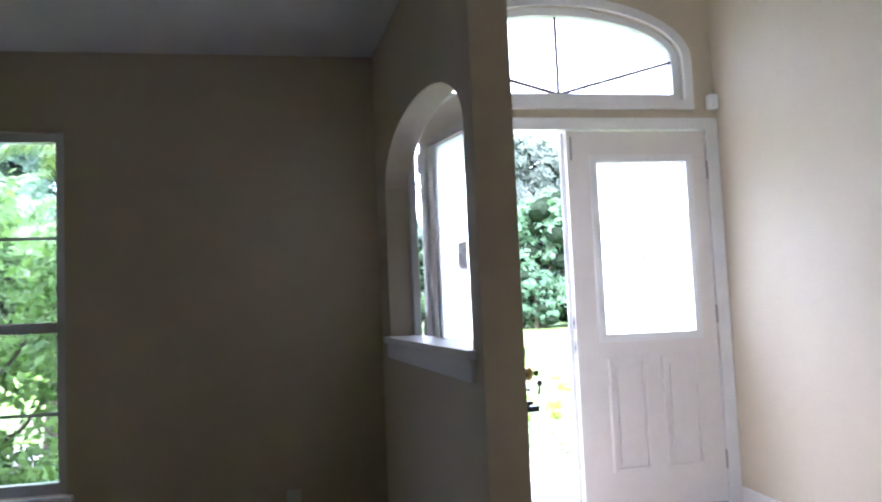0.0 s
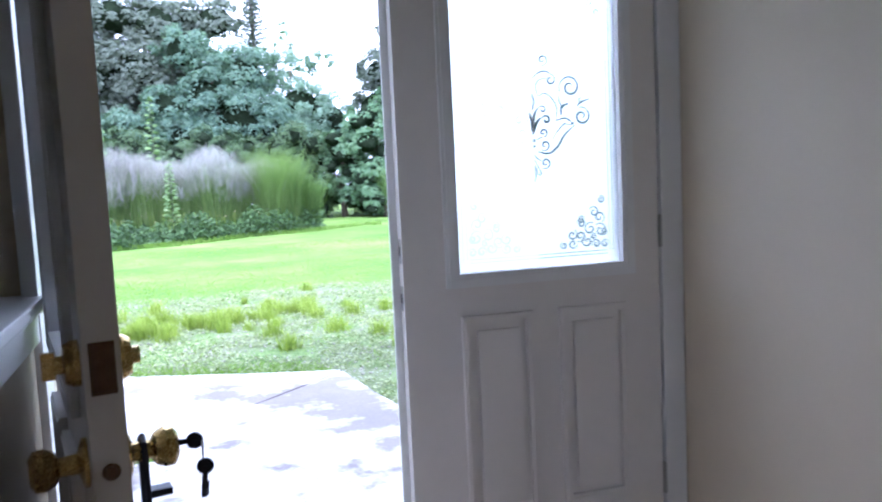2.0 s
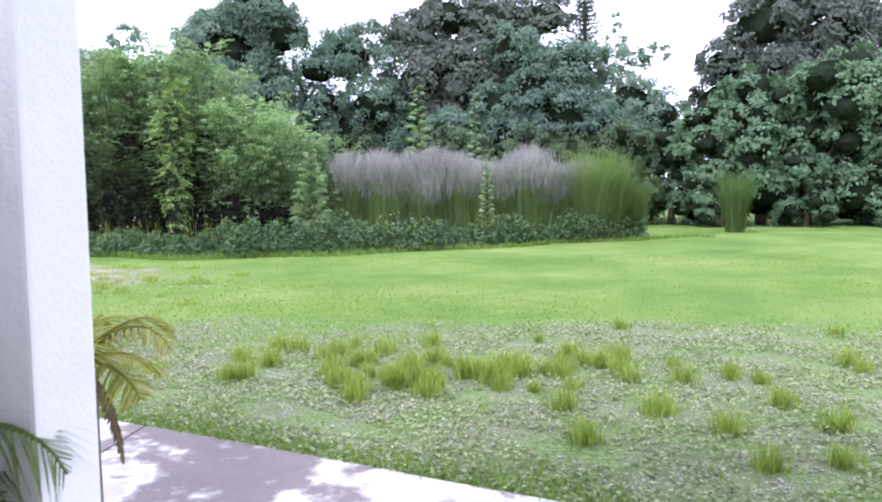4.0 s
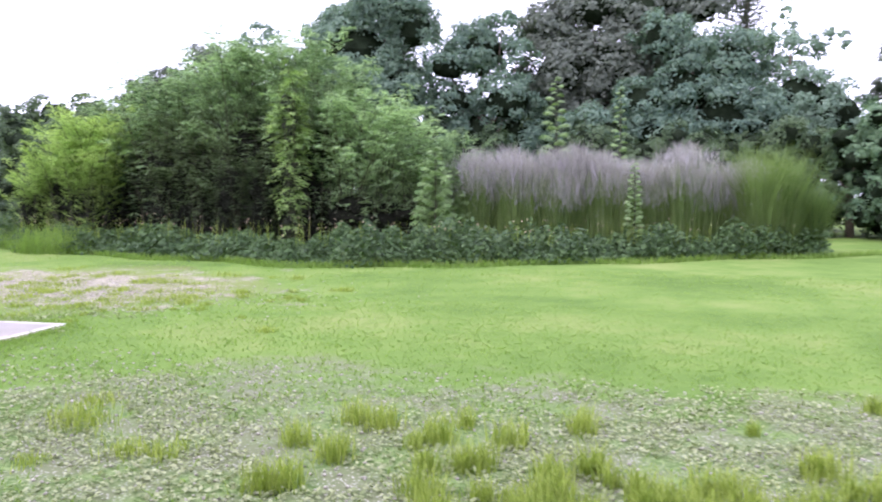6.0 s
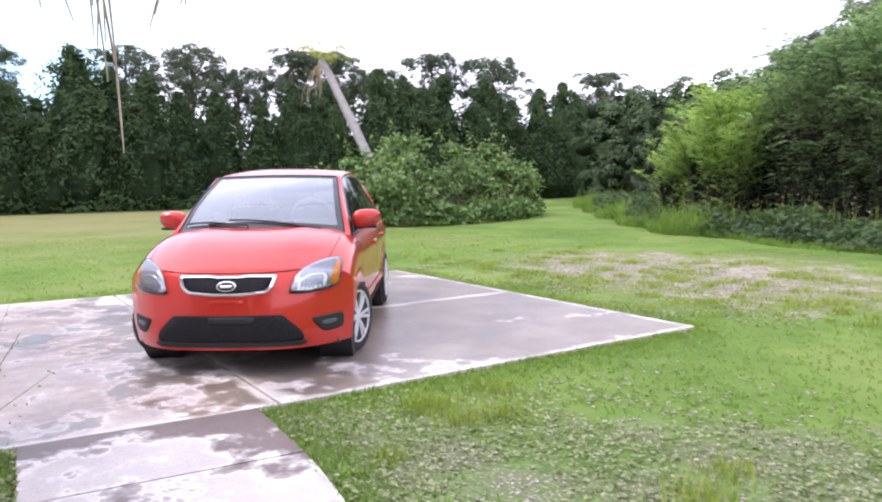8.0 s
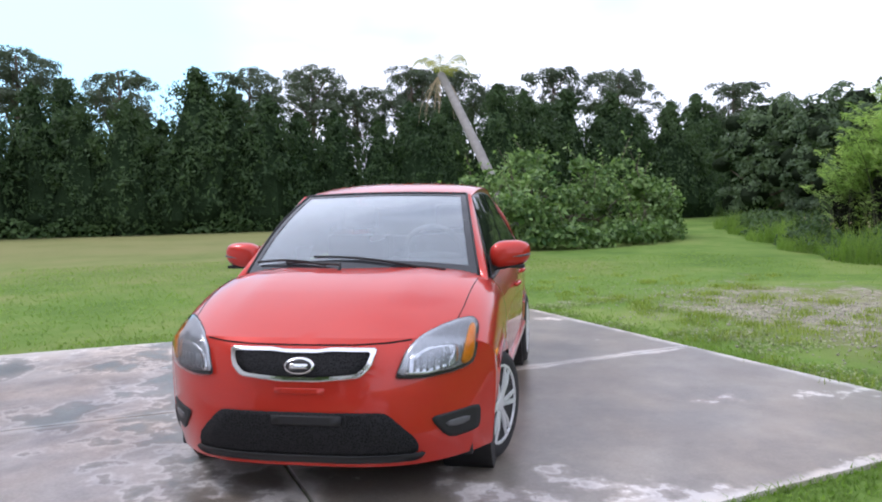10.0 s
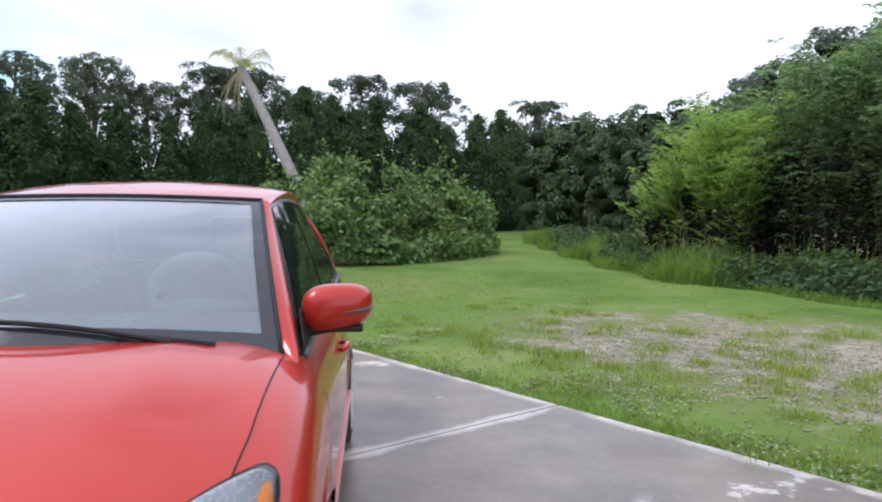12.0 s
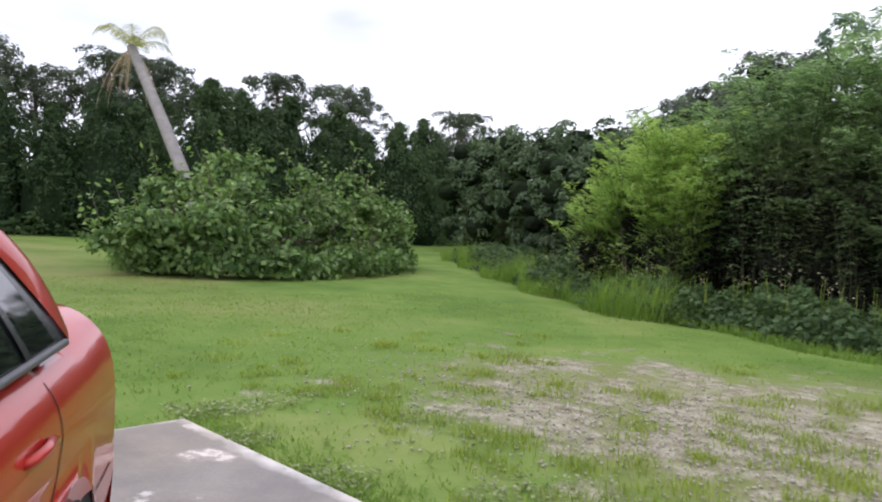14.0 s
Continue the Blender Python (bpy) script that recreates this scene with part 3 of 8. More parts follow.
# ---- entrance door leaves ----
def scroll(cx, cz, r, turns, a0, hand, n=26):
    """Points of a shrinking spiral curl."""
    out = []
    for k in range(n):
        f = k / (n - 1)
        a = a0 + hand * turns * 2 * math.pi * f
        rr = r * (1 - 0.82 * f)
        out.append((cx + rr * math.cos(a), cz + rr * math.sin(a)))
    return out


def ribbon(bm, pts, w, y):
    """A flat etched stroke along 2D points."""
    n = len(pts)
    rows = []
    for i in range(n):
        a, b = pts[max(0, i - 1)], pts[min(n - 1, i + 1)]
        d = Vector((b[0] - a[0], b[1] - a[1]))
        d = d.normalized() if d.length else Vector((1, 0))
        f = 0.62 * w * (0.35 + 0.65 * math.sin(math.pi * (i + 0.5) / n))
        rows.append([bm.verts.new((pts[i][0] - d.y * f, y, pts[i][1] + d.x * f)), bm.verts.new((pts[i][0] + d.y * f, y, pts[i][1] - d.x * f))])
    for a, b in zip(rows, rows[1:]):
        bm.faces.new((a[0], a[1], b[1], b[0]))


LW, LH, LT = 0.812, 2.03, 0.045
GX0, GX1, GZ0, GZ1 = 0.164, 0.684, 0.925, 1.858


def smooth_line(pts, n=7):
    """A Catmull-Rom line through a few points of a plane."""
    P = [Vector(pts[0])] + [Vector(q) for q in pts] + [Vector(pts[-1])]
    out = []
    for k in range(1, len(P) - 2):
        a, b, c, d = P[k - 1:k + 3]
        for i in range(n):
            f = i / n
            out.append(tuple(0.5 * (2 * b + (c - a) * f + (2 * a - 5 * b + 4 * c - d) * f * f + (3 * b - a - 3 * c + d) * f ** 3)))
    return out + [tuple(P[-1])]


def door_leaf(name, m, label, lead):
    """A half-glazed leaf: local x from the meeting edge to the hinge, y into the leaf, z up from its foot."""
    leaf = empty(name, m, label, "door", "entrance door leaves", "structure")
    bm = bmesh.new()
    sheet(bm, [rect(0, LW, 0, LH), rect(GX0 - .012, GX1 + .012, GZ0 - .012, GZ1 + .012)], LT, lambda u, v, w: (u, w, v))
    part("slab", bm, M["door"], leaf)
    # raised lite frame on both faces
    for y0, y1 in ((-0.012, 0.012), (LT - 0.012, LT + 0.012)):
        bm = bmesh.new()
        sheet(bm, [rect(GX0 - 0.04, GX1 + 0.04, GZ0 - 0.04, GZ1 + 0.04), rect(GX0, GX1, GZ0, GZ1)], y1 - y0, lambda u, v, w: (u, y0 + w, v))
        sheet(bm, [rect(GX0 - 0.030, GX1 + 0.030, GZ0 - 0.030, GZ1 + 0.030), rect(GX0 - 0.014, GX1 + 0.014, GZ0 - 0.014, GZ1 + 0.014)], y1 - y0 + 0.006, lambda u, v, w: (u, y0 - 0.003 + w, v))
        part("lite_frame", bm, M["white"], leaf)
    bm = bmesh.new()
    box(bm, GX0 - .011, GX1 + .011, LT / 2 - 0.008, LT / 2 + 0.008, GZ0 - .011, GZ1 + .011)
    pane = part("pane", bm, M["frost"], leaf, "frosted glass with etched scrollwork")
    pane.visible_shadow = False
    # etched scrollwork on the glass, a paper notice on the open leaf
    if lead:
        bm = bmesh.new()
        box(bm, GX0 + 0.20, GX0 + 0.29, LT / 2 - 0.0105, LT / 2 - 0.009, 1.27, 1.39)
        part("paper_notice", bm, M["paper"], pane, "small white paper notice taped to the glass")
    cx, y = (GX0 + GX1) / 2 - 0.010, LT / 2 - 0.0095
    # right half dark, left half pale: brightness of the view behind, put into colour
    for h in (-1, 1):
        bm = bmesh.new()
        def curl(dx, z, r, turns, a0, hand, wide=0.003):
            ribbon(bm, [(cx + h * (q[0] - cx), q[1]) for q in scroll(cx + dx, z, r, turns, a0, hand)], wide, y)

        def stem(pts, wide=0.0035):
            ribbon(bm, [(cx + h * q[0], q[1]) for q in smooth_line(pts)], wide, y)
        curl(0.036, 1.530, 0.017, 1.35, 4.3, 1, 0.004)
        curl(0.059, 1.473, 0.017, 1.2, 1.5, -1, 0.005)
        curl(0.121, 1.451, 0.036, 1.55, -2.6, -1, 0.006)
        curl(0.157, 1.365, 0.028, 1.5, 1.9, -1, 0.006)
        curl(0.031, 1.387, 0.012, 1.0, 2.6, -1, 0.004)
        curl(0.042, 1.357, 0.014, 1.1, 2.8, -1, 0.006)
        curl(0.032, 1.320, 0.013, 1.2, -1.6, 1, 0.005)
        curl(0.036, 1.283, 0.017, 1.2, -2.4, 1, 0.005)
        curl(0.036, 1.231, 0.017, 1.3, -2.2, 1, 0.005)
        stem([(0.001, 1.476), (0.020, 1.492), (0.045, 1.497), (0.073, 1.482)], 0.004)
        stem([(0.013, 1.265), (0.047, 1.259), (0.077, 1.278), (0.100, 1.312), (0.133, 1.338)], 0.006)
        stem([(0.061, 1.299), (0.083, 1.329), (0.098, 1.343), (0.110, 1.348)], 0.003)
        stem([(0.133, 1.338), (0.106, 1.360), (0.072, 1.354)], 0.0045)
        stem([(0.073, 1.353), (0.077, 1.390), (0.063, 1.418), (0.040, 1.434), (0.020, 1.425)], 0.0035)
        stem([(0.020, 1.425), (0.012, 1.451), (0.023, 1.472), (0.050, 1.478)], 0.003)
        stem([(0.090, 1.369), (0.093, 1.393), (0.115, 1.403)], 0.007)
        stem([(0.084, 1.426), (0.087, 1.407), (0.099, 1.393)], 0.004)
        stem([(0.142, 1.394), (0.157, 1.407), (0.185, 1.416)], 0.005)
        stem([(0.153, 1.404), (0.149, 1.415), (0.157, 1.420)], 0.004)
        stem([(0.100, 1.343), (0.123, 1.342), (0.136, 1.353)], 0.003)
        stem([(0.001, 1.318), (0.011, 1.347), (0.026, 1.364)], 0.006)
        stem([(0.001, 1.337), (0.006, 1.375), (0.020, 1.393)], 0.005)
        stem([(-0.001, 1.383), (0.005, 1.411), (-0.001, 1.435)], 0.004)
        stem([(-0.000, 1.315), (-0.004, 1.352), (-0.012, 1.377)], 0.005)
        stem([(0.010, 1.298), (0.021, 1.305), (0.029, 1.308)], 0.003)
        stem([(0.001, 1.302), (0.004, 1.297), (0.000, 1.293)], 0.005)
        stem([(0.001, 1.285), (0.004, 1.281), (0.001, 1.277)], 0.004)
        stem([(0.001, 1.245), (0.010, 1.225), (0.021, 1.202), (0.013, 1.198), (0.005, 1.223)], 0.003)
        stem([(0.001, 1.226), (0.005, 1.199), (0.001, 1.176)], 0.003)
        stem([(0.001, 1.258), (0.010, 1.246), (0.024, 1.237)], 0.003)
        # corner filigree
        for v in (-1, 1):
            ex, ez = (GX0 + 0.030) if h < 0 else (GX1 - 0.030), (GZ0 + 0.036) if v < 0 else (GZ1 - 0.036)
            for u, w, r, a0, hand in ((0.028, 0.154, 0.012, 2.0, -1), (0.052, 0.118, 0.017, 2.6, -1), (0.035, 0.101, 0.018, -1.0, 1), (0.093, 0.096, 0.012, 0.5, 1), (0.096, 0.085, 0.015, 3.0, -1), (0.066, 0.068, 0.020, 1.0, 1), (0.032, 0.062, 0.022, 2.4, -1), (0.099, 0.047, 0.018, 4.0, 1), (0.125, 0.052, 0.017, 1.2, -1), (0.154, 0.023, 0.012, 2.0, 1), (0.124, 0.025, 0.015, 0.0, -1), (0.077, 0.030, 0.018, 2.0, 1), (0.047, 0.021, 0.015, 3.4, -1), (0.017, 0.020, 0.013, 0.6, 1), (0.021, 0.058, 0.012, 4.0, 1), (0.057, 0.045, 0.010, 2.0, -1)):
                ribbon(bm, [(ex - h * u + h * q[0], ez - v * w - v * q[1]) for q in scroll(0.0, 0.0, r, 1.3, a0, hand)], 0.0042, y)
            for k in (0.0, 0.010):
                ribbon(bm, [(ex - h * 0.01, ez + v * k), (ex - h * 0.12, ez + v * k), (ex - h * 0.235, ez + v * k)], 0.0018, y)
        ex = GX0 if h < 0 else GX1
        for k in (0.020, 0.032):
            ribbon(bm, [(ex - h * k, GZ0 + 0.035 + (GZ1 - GZ0 - 0.07) * i / 9) for i in range(10)], 0.0016, y)
        if lead:
            bm.free()
        else:
            part("etched_scrollwork", bm, M["clear"] if h > 0 else M["glare_etching"], pane, "thin dark etched scrolls" if h > 0 else "pale etched scrolls with the glare behind them in their colour")
    # two tall moulded panels, one below each half
    for face in (0, 1):
        for px0, px1 in ((0.165, 0.385), (0.47, 0.69)):
            for z0, z1 in ((0.20, 0.80),):
                y0, y1 = (-0.015, 0.002) if face == 0 else (LT - 0.002, LT + 0.015)
                bm = bmesh.new()
                sheet(bm, [rect(px0, px1, z0, z1), rect(px0 + 0.022, px1 - 0.022, z0 + 0.022, z1 - 0.022)], y1 - y0, lambda u, v, w: (u, y0 + w, v))
                sheet(bm, [rect(px0 + 0.006, px1 - 0.006, z0 + 0.006, z1 - 0.006), rect(px0 + 0.014, px1 - 0.014, z0 + 0.014, z1 - 0.014)], y1 - y0 + 0.006, lambda u, v, w: (u, y0 - 0.003 + w, v))
                box(bm, px0 + 0.045, px1 - 0.045, y0 + 0.003 if face == 0 else LT - 0.002, 0.002 if face == 0 else y1 - 0.003, z0 + 0.045, z1 - 0.045)
                part("panel_moulding", bm, M["door"], leaf)
    # hinge knuckles
    for z in (0.225, 1.01, 1.81):
        bm = bmesh.new()
        lathe(bm, [(0.0065, -0.05), (0.0065, 0.05)], 10, origin=(LW + 0.005, -0.004, z))
        box(bm, LW - 0.001, LW + 0.0025, 0.0, 0.035, z - 0.05, z + 0.05)
        part("hinge", bm, M["steel"], leaf, "worn steel butt hinge")
    if lead:
        for z, deep in ((0.975, True), (0.84, False)):
            for sgn, y0 in ((-1, 0.0), (1, LT)):
                bm = bmesh.new()
                if deep:
                    lathe(bm, [(0.031, 0.0), (0.031, 0.008), (0.026, 0.018), (0.012, 0.020), (0.012, 0.030)], 20, "y")
                    if sgn < 0:
                        box(bm, -0.006, 0.006, 0.028, 0.045, -0.018, 0.018, bevel=0.002)
                else:
                    lathe(bm, [(0.033, 0.0), (0.033, 0.006), (0.014, 0.012), (0.013, 0.034), (0.022, 0.040), (0.028, 0.052), (0.027, 0.064), (0.018, 0.070)], 20, "y")
                for v in bm.verts:
                    v.co = Vector((0.06 + v.co.x, y0 + sgn * v.co.y, z + v.co.z))
                bmesh.ops.recalc_face_normals(bm, faces=bm.faces)
                part("deadbolt" if deep else "door_knob", bm, M["brass"], leaf, "polished brass", smooth=False)
            bm = bmesh.new()
            if deep:
                box(bm, -0.0015, 0.0005, 0.007, 0.038, z - 0.034, z + 0.034)
                part("latch_plate", bm, M["tarnish"], leaf, "tarnished brown deadbolt plate")
            else:
                lathe(bm, [(0.0005, -0.0015), (0.0115, -0.0012), (0.0115, 0.0008)], 12, "y")
                for v in bm.verts:
                    v.co = Vector((v.co.y, LT / 2 + v.co.x, z + v.co.z))
                box(bm, -0.009, -0.001, LT / 2 - 0.007, LT / 2 + 0.005, z - 0.008, z + 0.008, bevel=0.002)
                part("latch", bm, M["tarnish"], leaf, "tarnished spring latch")
    else:
        bm = bmesh.new()
        for z in (1.0, 0.865):
            box(bm, -0.0015, 0.0005, 0.008, 0.037, z - 0.035, z + 0.035)
        part("strike_plate", bm, M["steel"], leaf)
        bm = bmesh.new()
        for z in (1.0, 0.865):
            box(bm, -0.003, -0.0016, 0.015, 0.03, z - 0.013, z + 0.013)
        part("bolt_hole", bm, M["dark"], leaf)
        bm = bmesh.new()
        box(bm, 0.018, 0.026, -0.010, -0.0005, LH - 0.16, LH - 0.03, bevel=0.002)
        part("flush_bolt", bm, M["steel"], leaf, "grey steel surface bolt at the top")
        bm = bmesh.new()
        box(bm, -0.022, 0.030, LT + 0.0005, LT + 0.014, 0.0, LH, bevel=0.003)
        part("astragal", bm, M["white"], leaf)
    bm = bmesh.new()
    box(bm, 0.0, LW, 0.006, LT - 0.006, -0.010, -0.001)
    part("sweep", bm, M["weather"], leaf)
    return leaf


door_leaf("door_1", pose(0.004, 0.0, 0.014), "closed white half-glazed entrance door leaf with etched frosted glass", False)
# the other leaf stands open into the hallway, hinged at its far side; mirrored so that its faces keep their sides
OPEN = 76.0
opened = door_leaf("door_2", Matrix.Identity(4), "open white half-glazed entrance door leaf with brass lock and knob", True)
hinge = Vector((-0.847, -0.261, 0.014))
opened.matrix_basis = Matrix.Translation(hinge) @ Matrix.Rotation(radians(-OPEN), 4, "Z") @ Matrix.Translation((LW + 0.005, 0, 0)) @ Matrix.Scale(-1, 4, (1, 0, 0))

# key in the outer knob of the open leaf, a second one dangling, and a key safe hung round the knob's neck
out_knob = opened.matrix_basis @ Vector((0.06, LT + 0.068, 0.84))
side = (opened.matrix_basis.to_3x3() @ Vector((0, 1, 0))).normalized()
key_set = empty("key_ring", Matrix.Translation(out_knob), "two keys on a ring hanging from the outer door knob", "keys")


def key_bm(w, h):
    bm = bmesh.new()
    lathe(bm, [(0.004, -0.0012), (w, -0.0012), (w, 0.0012), (0.004, 0.0012)], 14, "y")
    box(bm, -0.004, 0.004, -0.001, 0.001, -w - h, -w + 0.002)
    box(bm, 0.0041, 0.0065, -0.001, 0.001, -w - h * 0.9, -w - h * 0.3)
    return bm


bm = key_bm(0.012, 0.03)
bmesh.ops.rotate(bm, verts=bm.verts, matrix=Matrix.Rotation(radians(90), 3, "Y"))
bmesh.ops.translate(bm, verts=bm.verts, vec=side * 0.026)
part("lock_key", bm, M["key"], key_set)
bm = bmesh.new()
tube_bm(bm, [Vector((0.0, 0.014 * math.cos(a), 0.014 * math.sin(a) - 0.014)) + side * 0.036 for a in [k * 2 * math.pi / 16 for k in range(17)]], [0.0011] * 17, 6)
part("ring", bm, M["steel"], key_set)
bm = key_bm(0.012, 0.034)
bmesh.ops.rotate(bm, verts=bm.verts, matrix=Matrix.Rotation(radians(6), 3, "Y"))
bmesh.ops.translate(bm, verts=bm.verts, vec=Vector((0, 0, -0.04)) + side * 0.038)
part("key", bm, M["key"], key_set)
neck = opened.matrix_basis @ Vector((0.06, LT + 0.024, 0.84))
safe = empty("key_lock_box", Matrix.Translation(neck) @ Matrix.Rotation(radians(-OPEN), 4, "Z"), "dark blue key lock box hanging from the outer door knob", "lock box")
bm = bmesh.new()
tube_bm(bm, [Vector((-0.020, 0, -0.108)), Vector((-0.020, 0, 0.0)), Vector((-0.014, 0, 0.014)), Vector((0, 0, 0.0205)), Vector((0.014, 0, 0.014)), Vector((0.020, 0, 0.0)), Vector((0.020, 0, -0.108))], [0.0045] * 7, 8)
part("shackle", bm, M["lock_blue"], safe)
bm = bmesh.new()
box(bm, -0.030, 0.030, -0.0225, 0.032, -0.117, -0.103, bevel=0.003)
box(bm, -0.026, 0.026, -0.0205, 0.018, -0.126, -0.114)
box(bm, -0.033, 0.033, -0.0225, 0.058, -0.144, -0.123, bevel=0.004)
part("body", bm, M["lock_blue"], safe)
bm = bmesh.new()
box(bm, -0.022, 0.022, 0.0585, 0.061, -0.140, -0.127, bevel=0.001)
part("dial_panel", bm, M["dark"], safe)
bm = bmesh.new()
box(bm, -0.012, 0.012, 0.002, 0.034, -0.066, -0.055, bevel=0.003)
part("clip", bm, M["lock_blue"], safe)

# ---- transom window ----
transom = empty("window_1", Matrix.Identity(4), "white arched transom window with thin radiating bars above the door", "window", kind="structure")
bm = bmesh.new()
sheet(bm, [fan_arch(-0.0015), fan_arch(-0.045)[:]], 0.06, lambda u, v, w: (u, 0.045 + w, v))
part("window_frame", bm, M["white"], transom)
bm = bmesh.new()
sheet(bm, [fan_arch(-0.04)], 0.005, lambda u, v, w: (u, 0.072 + w, v))
pane = part("pane", bm, M["pane"], transom)
pane.visible_shadow = False
bm = bmesh.new()
sheet(bm, [fan_arch(0.05), fan_arch(-0.003)], 0.022, lambda u, v, w: (u, -0.003 + w, v))
part("casing", bm, M["white"], transom)
for ex, ez in ((0.0, ARCH_TOP - 0.05), (0.675, 2.455), (-0.675, 2.455)):
    a, b = Vector((0.0, 0.066, 2.265)), Vector((ex, 0.066, ez))
    bm = bmesh.new()
    tube_bm(bm, [a, b], [0.010, 0.010], 6)
    part("glazing_bar", bm, M["weather"], transom)

# ---- front room window ----
fw = empty("window_2", Matrix.Identity(4), "white single-hung window of the front room looking onto shrubs", "window", kind="structure")
bm = bmesh.new()
sheet(bm, [rect(WIN_X0 + .001, WIN_X1 - .001, WIN_Z0 + .001, WIN_Z1 - .001), rect(WIN_X0 + .045, WIN_X1 - .045, WIN_Z0 + .05, WIN_Z1 - .045)], 0.06, lambda u, v, w: (u, 0.05 + w, v))
part("window_frame", bm, M["aluminium"], fw)
wmid = 1.11
bm = bmesh.new()
box(bm, WIN_X0 + .044, WIN_X1 - .044, 0.045, 0.10, wmid - 0.025, wmid + 0.025, bevel=0.004)
part("meeting_rail", bm, M["aluminium"], fw)
for z in (0.70, 1.54):
    bm = bmesh.new()
    box(bm, WIN_X0 + .044, WIN_X1 - .044, 0.072, 0.084, z - 0.008, z + 0.008)
    part("glazing_bar", bm, M["aluminium"], fw)
for z0, z1 in ((WIN_Z0 + .05, wmid - .025), (wmid + .025, WIN_Z1 - .045)):
    bm = bmesh.new()
    box(bm, WIN_X0 + .046, WIN_X1 - .046, 0.0865, 0.0905, z0, z1)
    pane = part("pane", bm, M["pane"], fw)
    pane.visible_shadow = False
bm = bmesh.new()
box(bm, WIN_X0 - 0.03, WIN_X1 + 0.03, -0.02, 0.048, WIN_Z0 - 0.03, WIN_Z0 - 0.001, bevel=0.005)
part("window_sill", bm, M["white"], fw)

# ---- small fittings on the walls ----
sensor = empty("alarm_sensor", pose(0.868, -0.012, 2.165) @ Matrix.Scale(0.72, 4), "small white alarm sensor in the corner above the door", "sensor")
bm = bmesh.new()
box(bm, -0.032, 0.030, -0.05, 0.026, 0.0, 0.11, bevel=0.008)
part("body", bm, M["plastic_white"], sensor)
bm = bmesh.new()
box(bm, -0.022, 0.018, -0.053, -0.0505, 0.015, 0.05)
part("lens", bm, M["white"], sensor)

plate = empty("light_switch", pose(0.90, -1.50, 1.065), "white triple light switch plate on the hallway wall", "switch")
bm = bmesh.new()
box(bm, -0.006, -0.0005, -0.082, 0.082, -0.057, 0.057, bevel=0.002)
part("plate", bm, M["plastic_white"], plate)
for dy in (-0.046, 0.0, 0.046):
    bm = bmesh.new()
    box(bm, -0.016, -0.0062, dy - 0.005, dy + 0.005, -0.004, 0.012, bevel=0.0015)
    part("toggle", bm, M["plastic_white"], plate)
outlet = empty("wall_outlet", pose(-1.49, 0.02, 0.21), "white wall outlet low on the front room wall", "outlet")
bm = bmesh.new()
box(bm, -0.035, 0.035, -0.006, -0.0005, -0.057, 0.057, bevel=0.002)
part("plate", bm, M["plastic_white"], outlet)
for dz in (-0.024, 0.024):
    bm = bmesh.new()
    box(bm, -0.016, 0.016, -0.0085, -0.0062, dz - 0.014, dz + 0.014, bevel=0.001)
    part("socket", bm, M["plastic_white"], outlet)

# ---- porch, garage and roof ----
GZ = -0.17
tagged(boxed("porch_floor", (-1.0, 1.7, 0.225, 1.93, -0.45, -0.13), M["concrete"], bevel=0.01), "pale concrete porch slab before the door", "porch", kind="structure")
column = empty("porch_column", pose(-1.515, 1.76, GZ), "square white stucco porch column with a wider base", "column")
bm = bmesh.new()
box(bm, -0.195, 0.195, -0.115, 0.115, 0.55, 4.60, bevel=0.012)
part("shaft", bm, M["stucco"], column)
bm = bmesh.new()
box(bm, -0.215, 0.215, -0.135, 0.135, -0.10, 0.55, bevel=0.012)
part("base", bm, M["stucco"], column)
tagged(boxed("porch_ceiling", (-1.75, 2.2, 0.13, 1.98, 4.42, 4.54), M["ceiling"]), "white porch ceiling", "ceiling", kind="structure")

house = set(bpy.data.objects)

# ---- garage and garden, which lie a little askew of the doorway ----
tagged(boxed("wall_garage_front", (-12.35, -6.2, 2.70, 2.90, -0.3, 2.5), M["stucco"]), "white stucco front wall of the garage", "wall", kind="structure")
tagged(boxed("wall_garage_side", (-6.4, -6.2, 0.14, 2.695, -0.3, 2.86), M["stucco"]), "white stucco side wall of the garage", "wall", kind="structure")
tagged(boxed("wall_garage_end", (-12.35, -12.15, -6.6, 2.695, -0.3, 2.5), M["stucco"]), "white stucco end wall of the garage", "wall", kind="structure")
bm = bmesh.new()
vs = [bm.verts.new(c) for c in ((-12.75, -7.2, 2.50), (-5.9, -7.2, 2.50), (-5.9, 3.22, 2.50), (-12.75, 3.22, 2.50), (-12.75, -7.2, 2.62), (-5.9, -7.2, 2.62), (-5.9, 3.22, 2.62), (-12.75, 3.22, 2.62),
                                 (-10.0, -4.0, 4.3), (-8.5, -4.0, 4.3), (-8.5, 0.5, 4.3), (-10.0, 0.5, 4.3))]
for f in ((0, 3, 2, 1), (0, 1, 5, 4), (1, 2, 6, 5), (2, 3, 7, 6), (3, 0, 4, 7), (4, 5, 9, 8), (5, 6, 10, 9), (6, 7, 11, 10), (7, 4, 8, 11), (8, 9, 10, 11)):
    bm.faces.new([vs[i] for i in f])
tagged(part("roof_garage", bm, M["shingle"]), "grey-brown shingle hip roof of the garage", "roof", kind="structure")
tagged(boxed("roof_porch", (-1.9, 2.35, 0.13, 2.12, 4.545, 4.70), M["shingle"]), "grey-brown shingle roof of the porch", "roof", kind="structure")
tagged(boxed("roof_house", (-6.0, 4.6, -7.2, 0.70, 3.305, 3.5), M["shingle"]), "grey-brown shingle roof of the house", "roof", kind="structure")
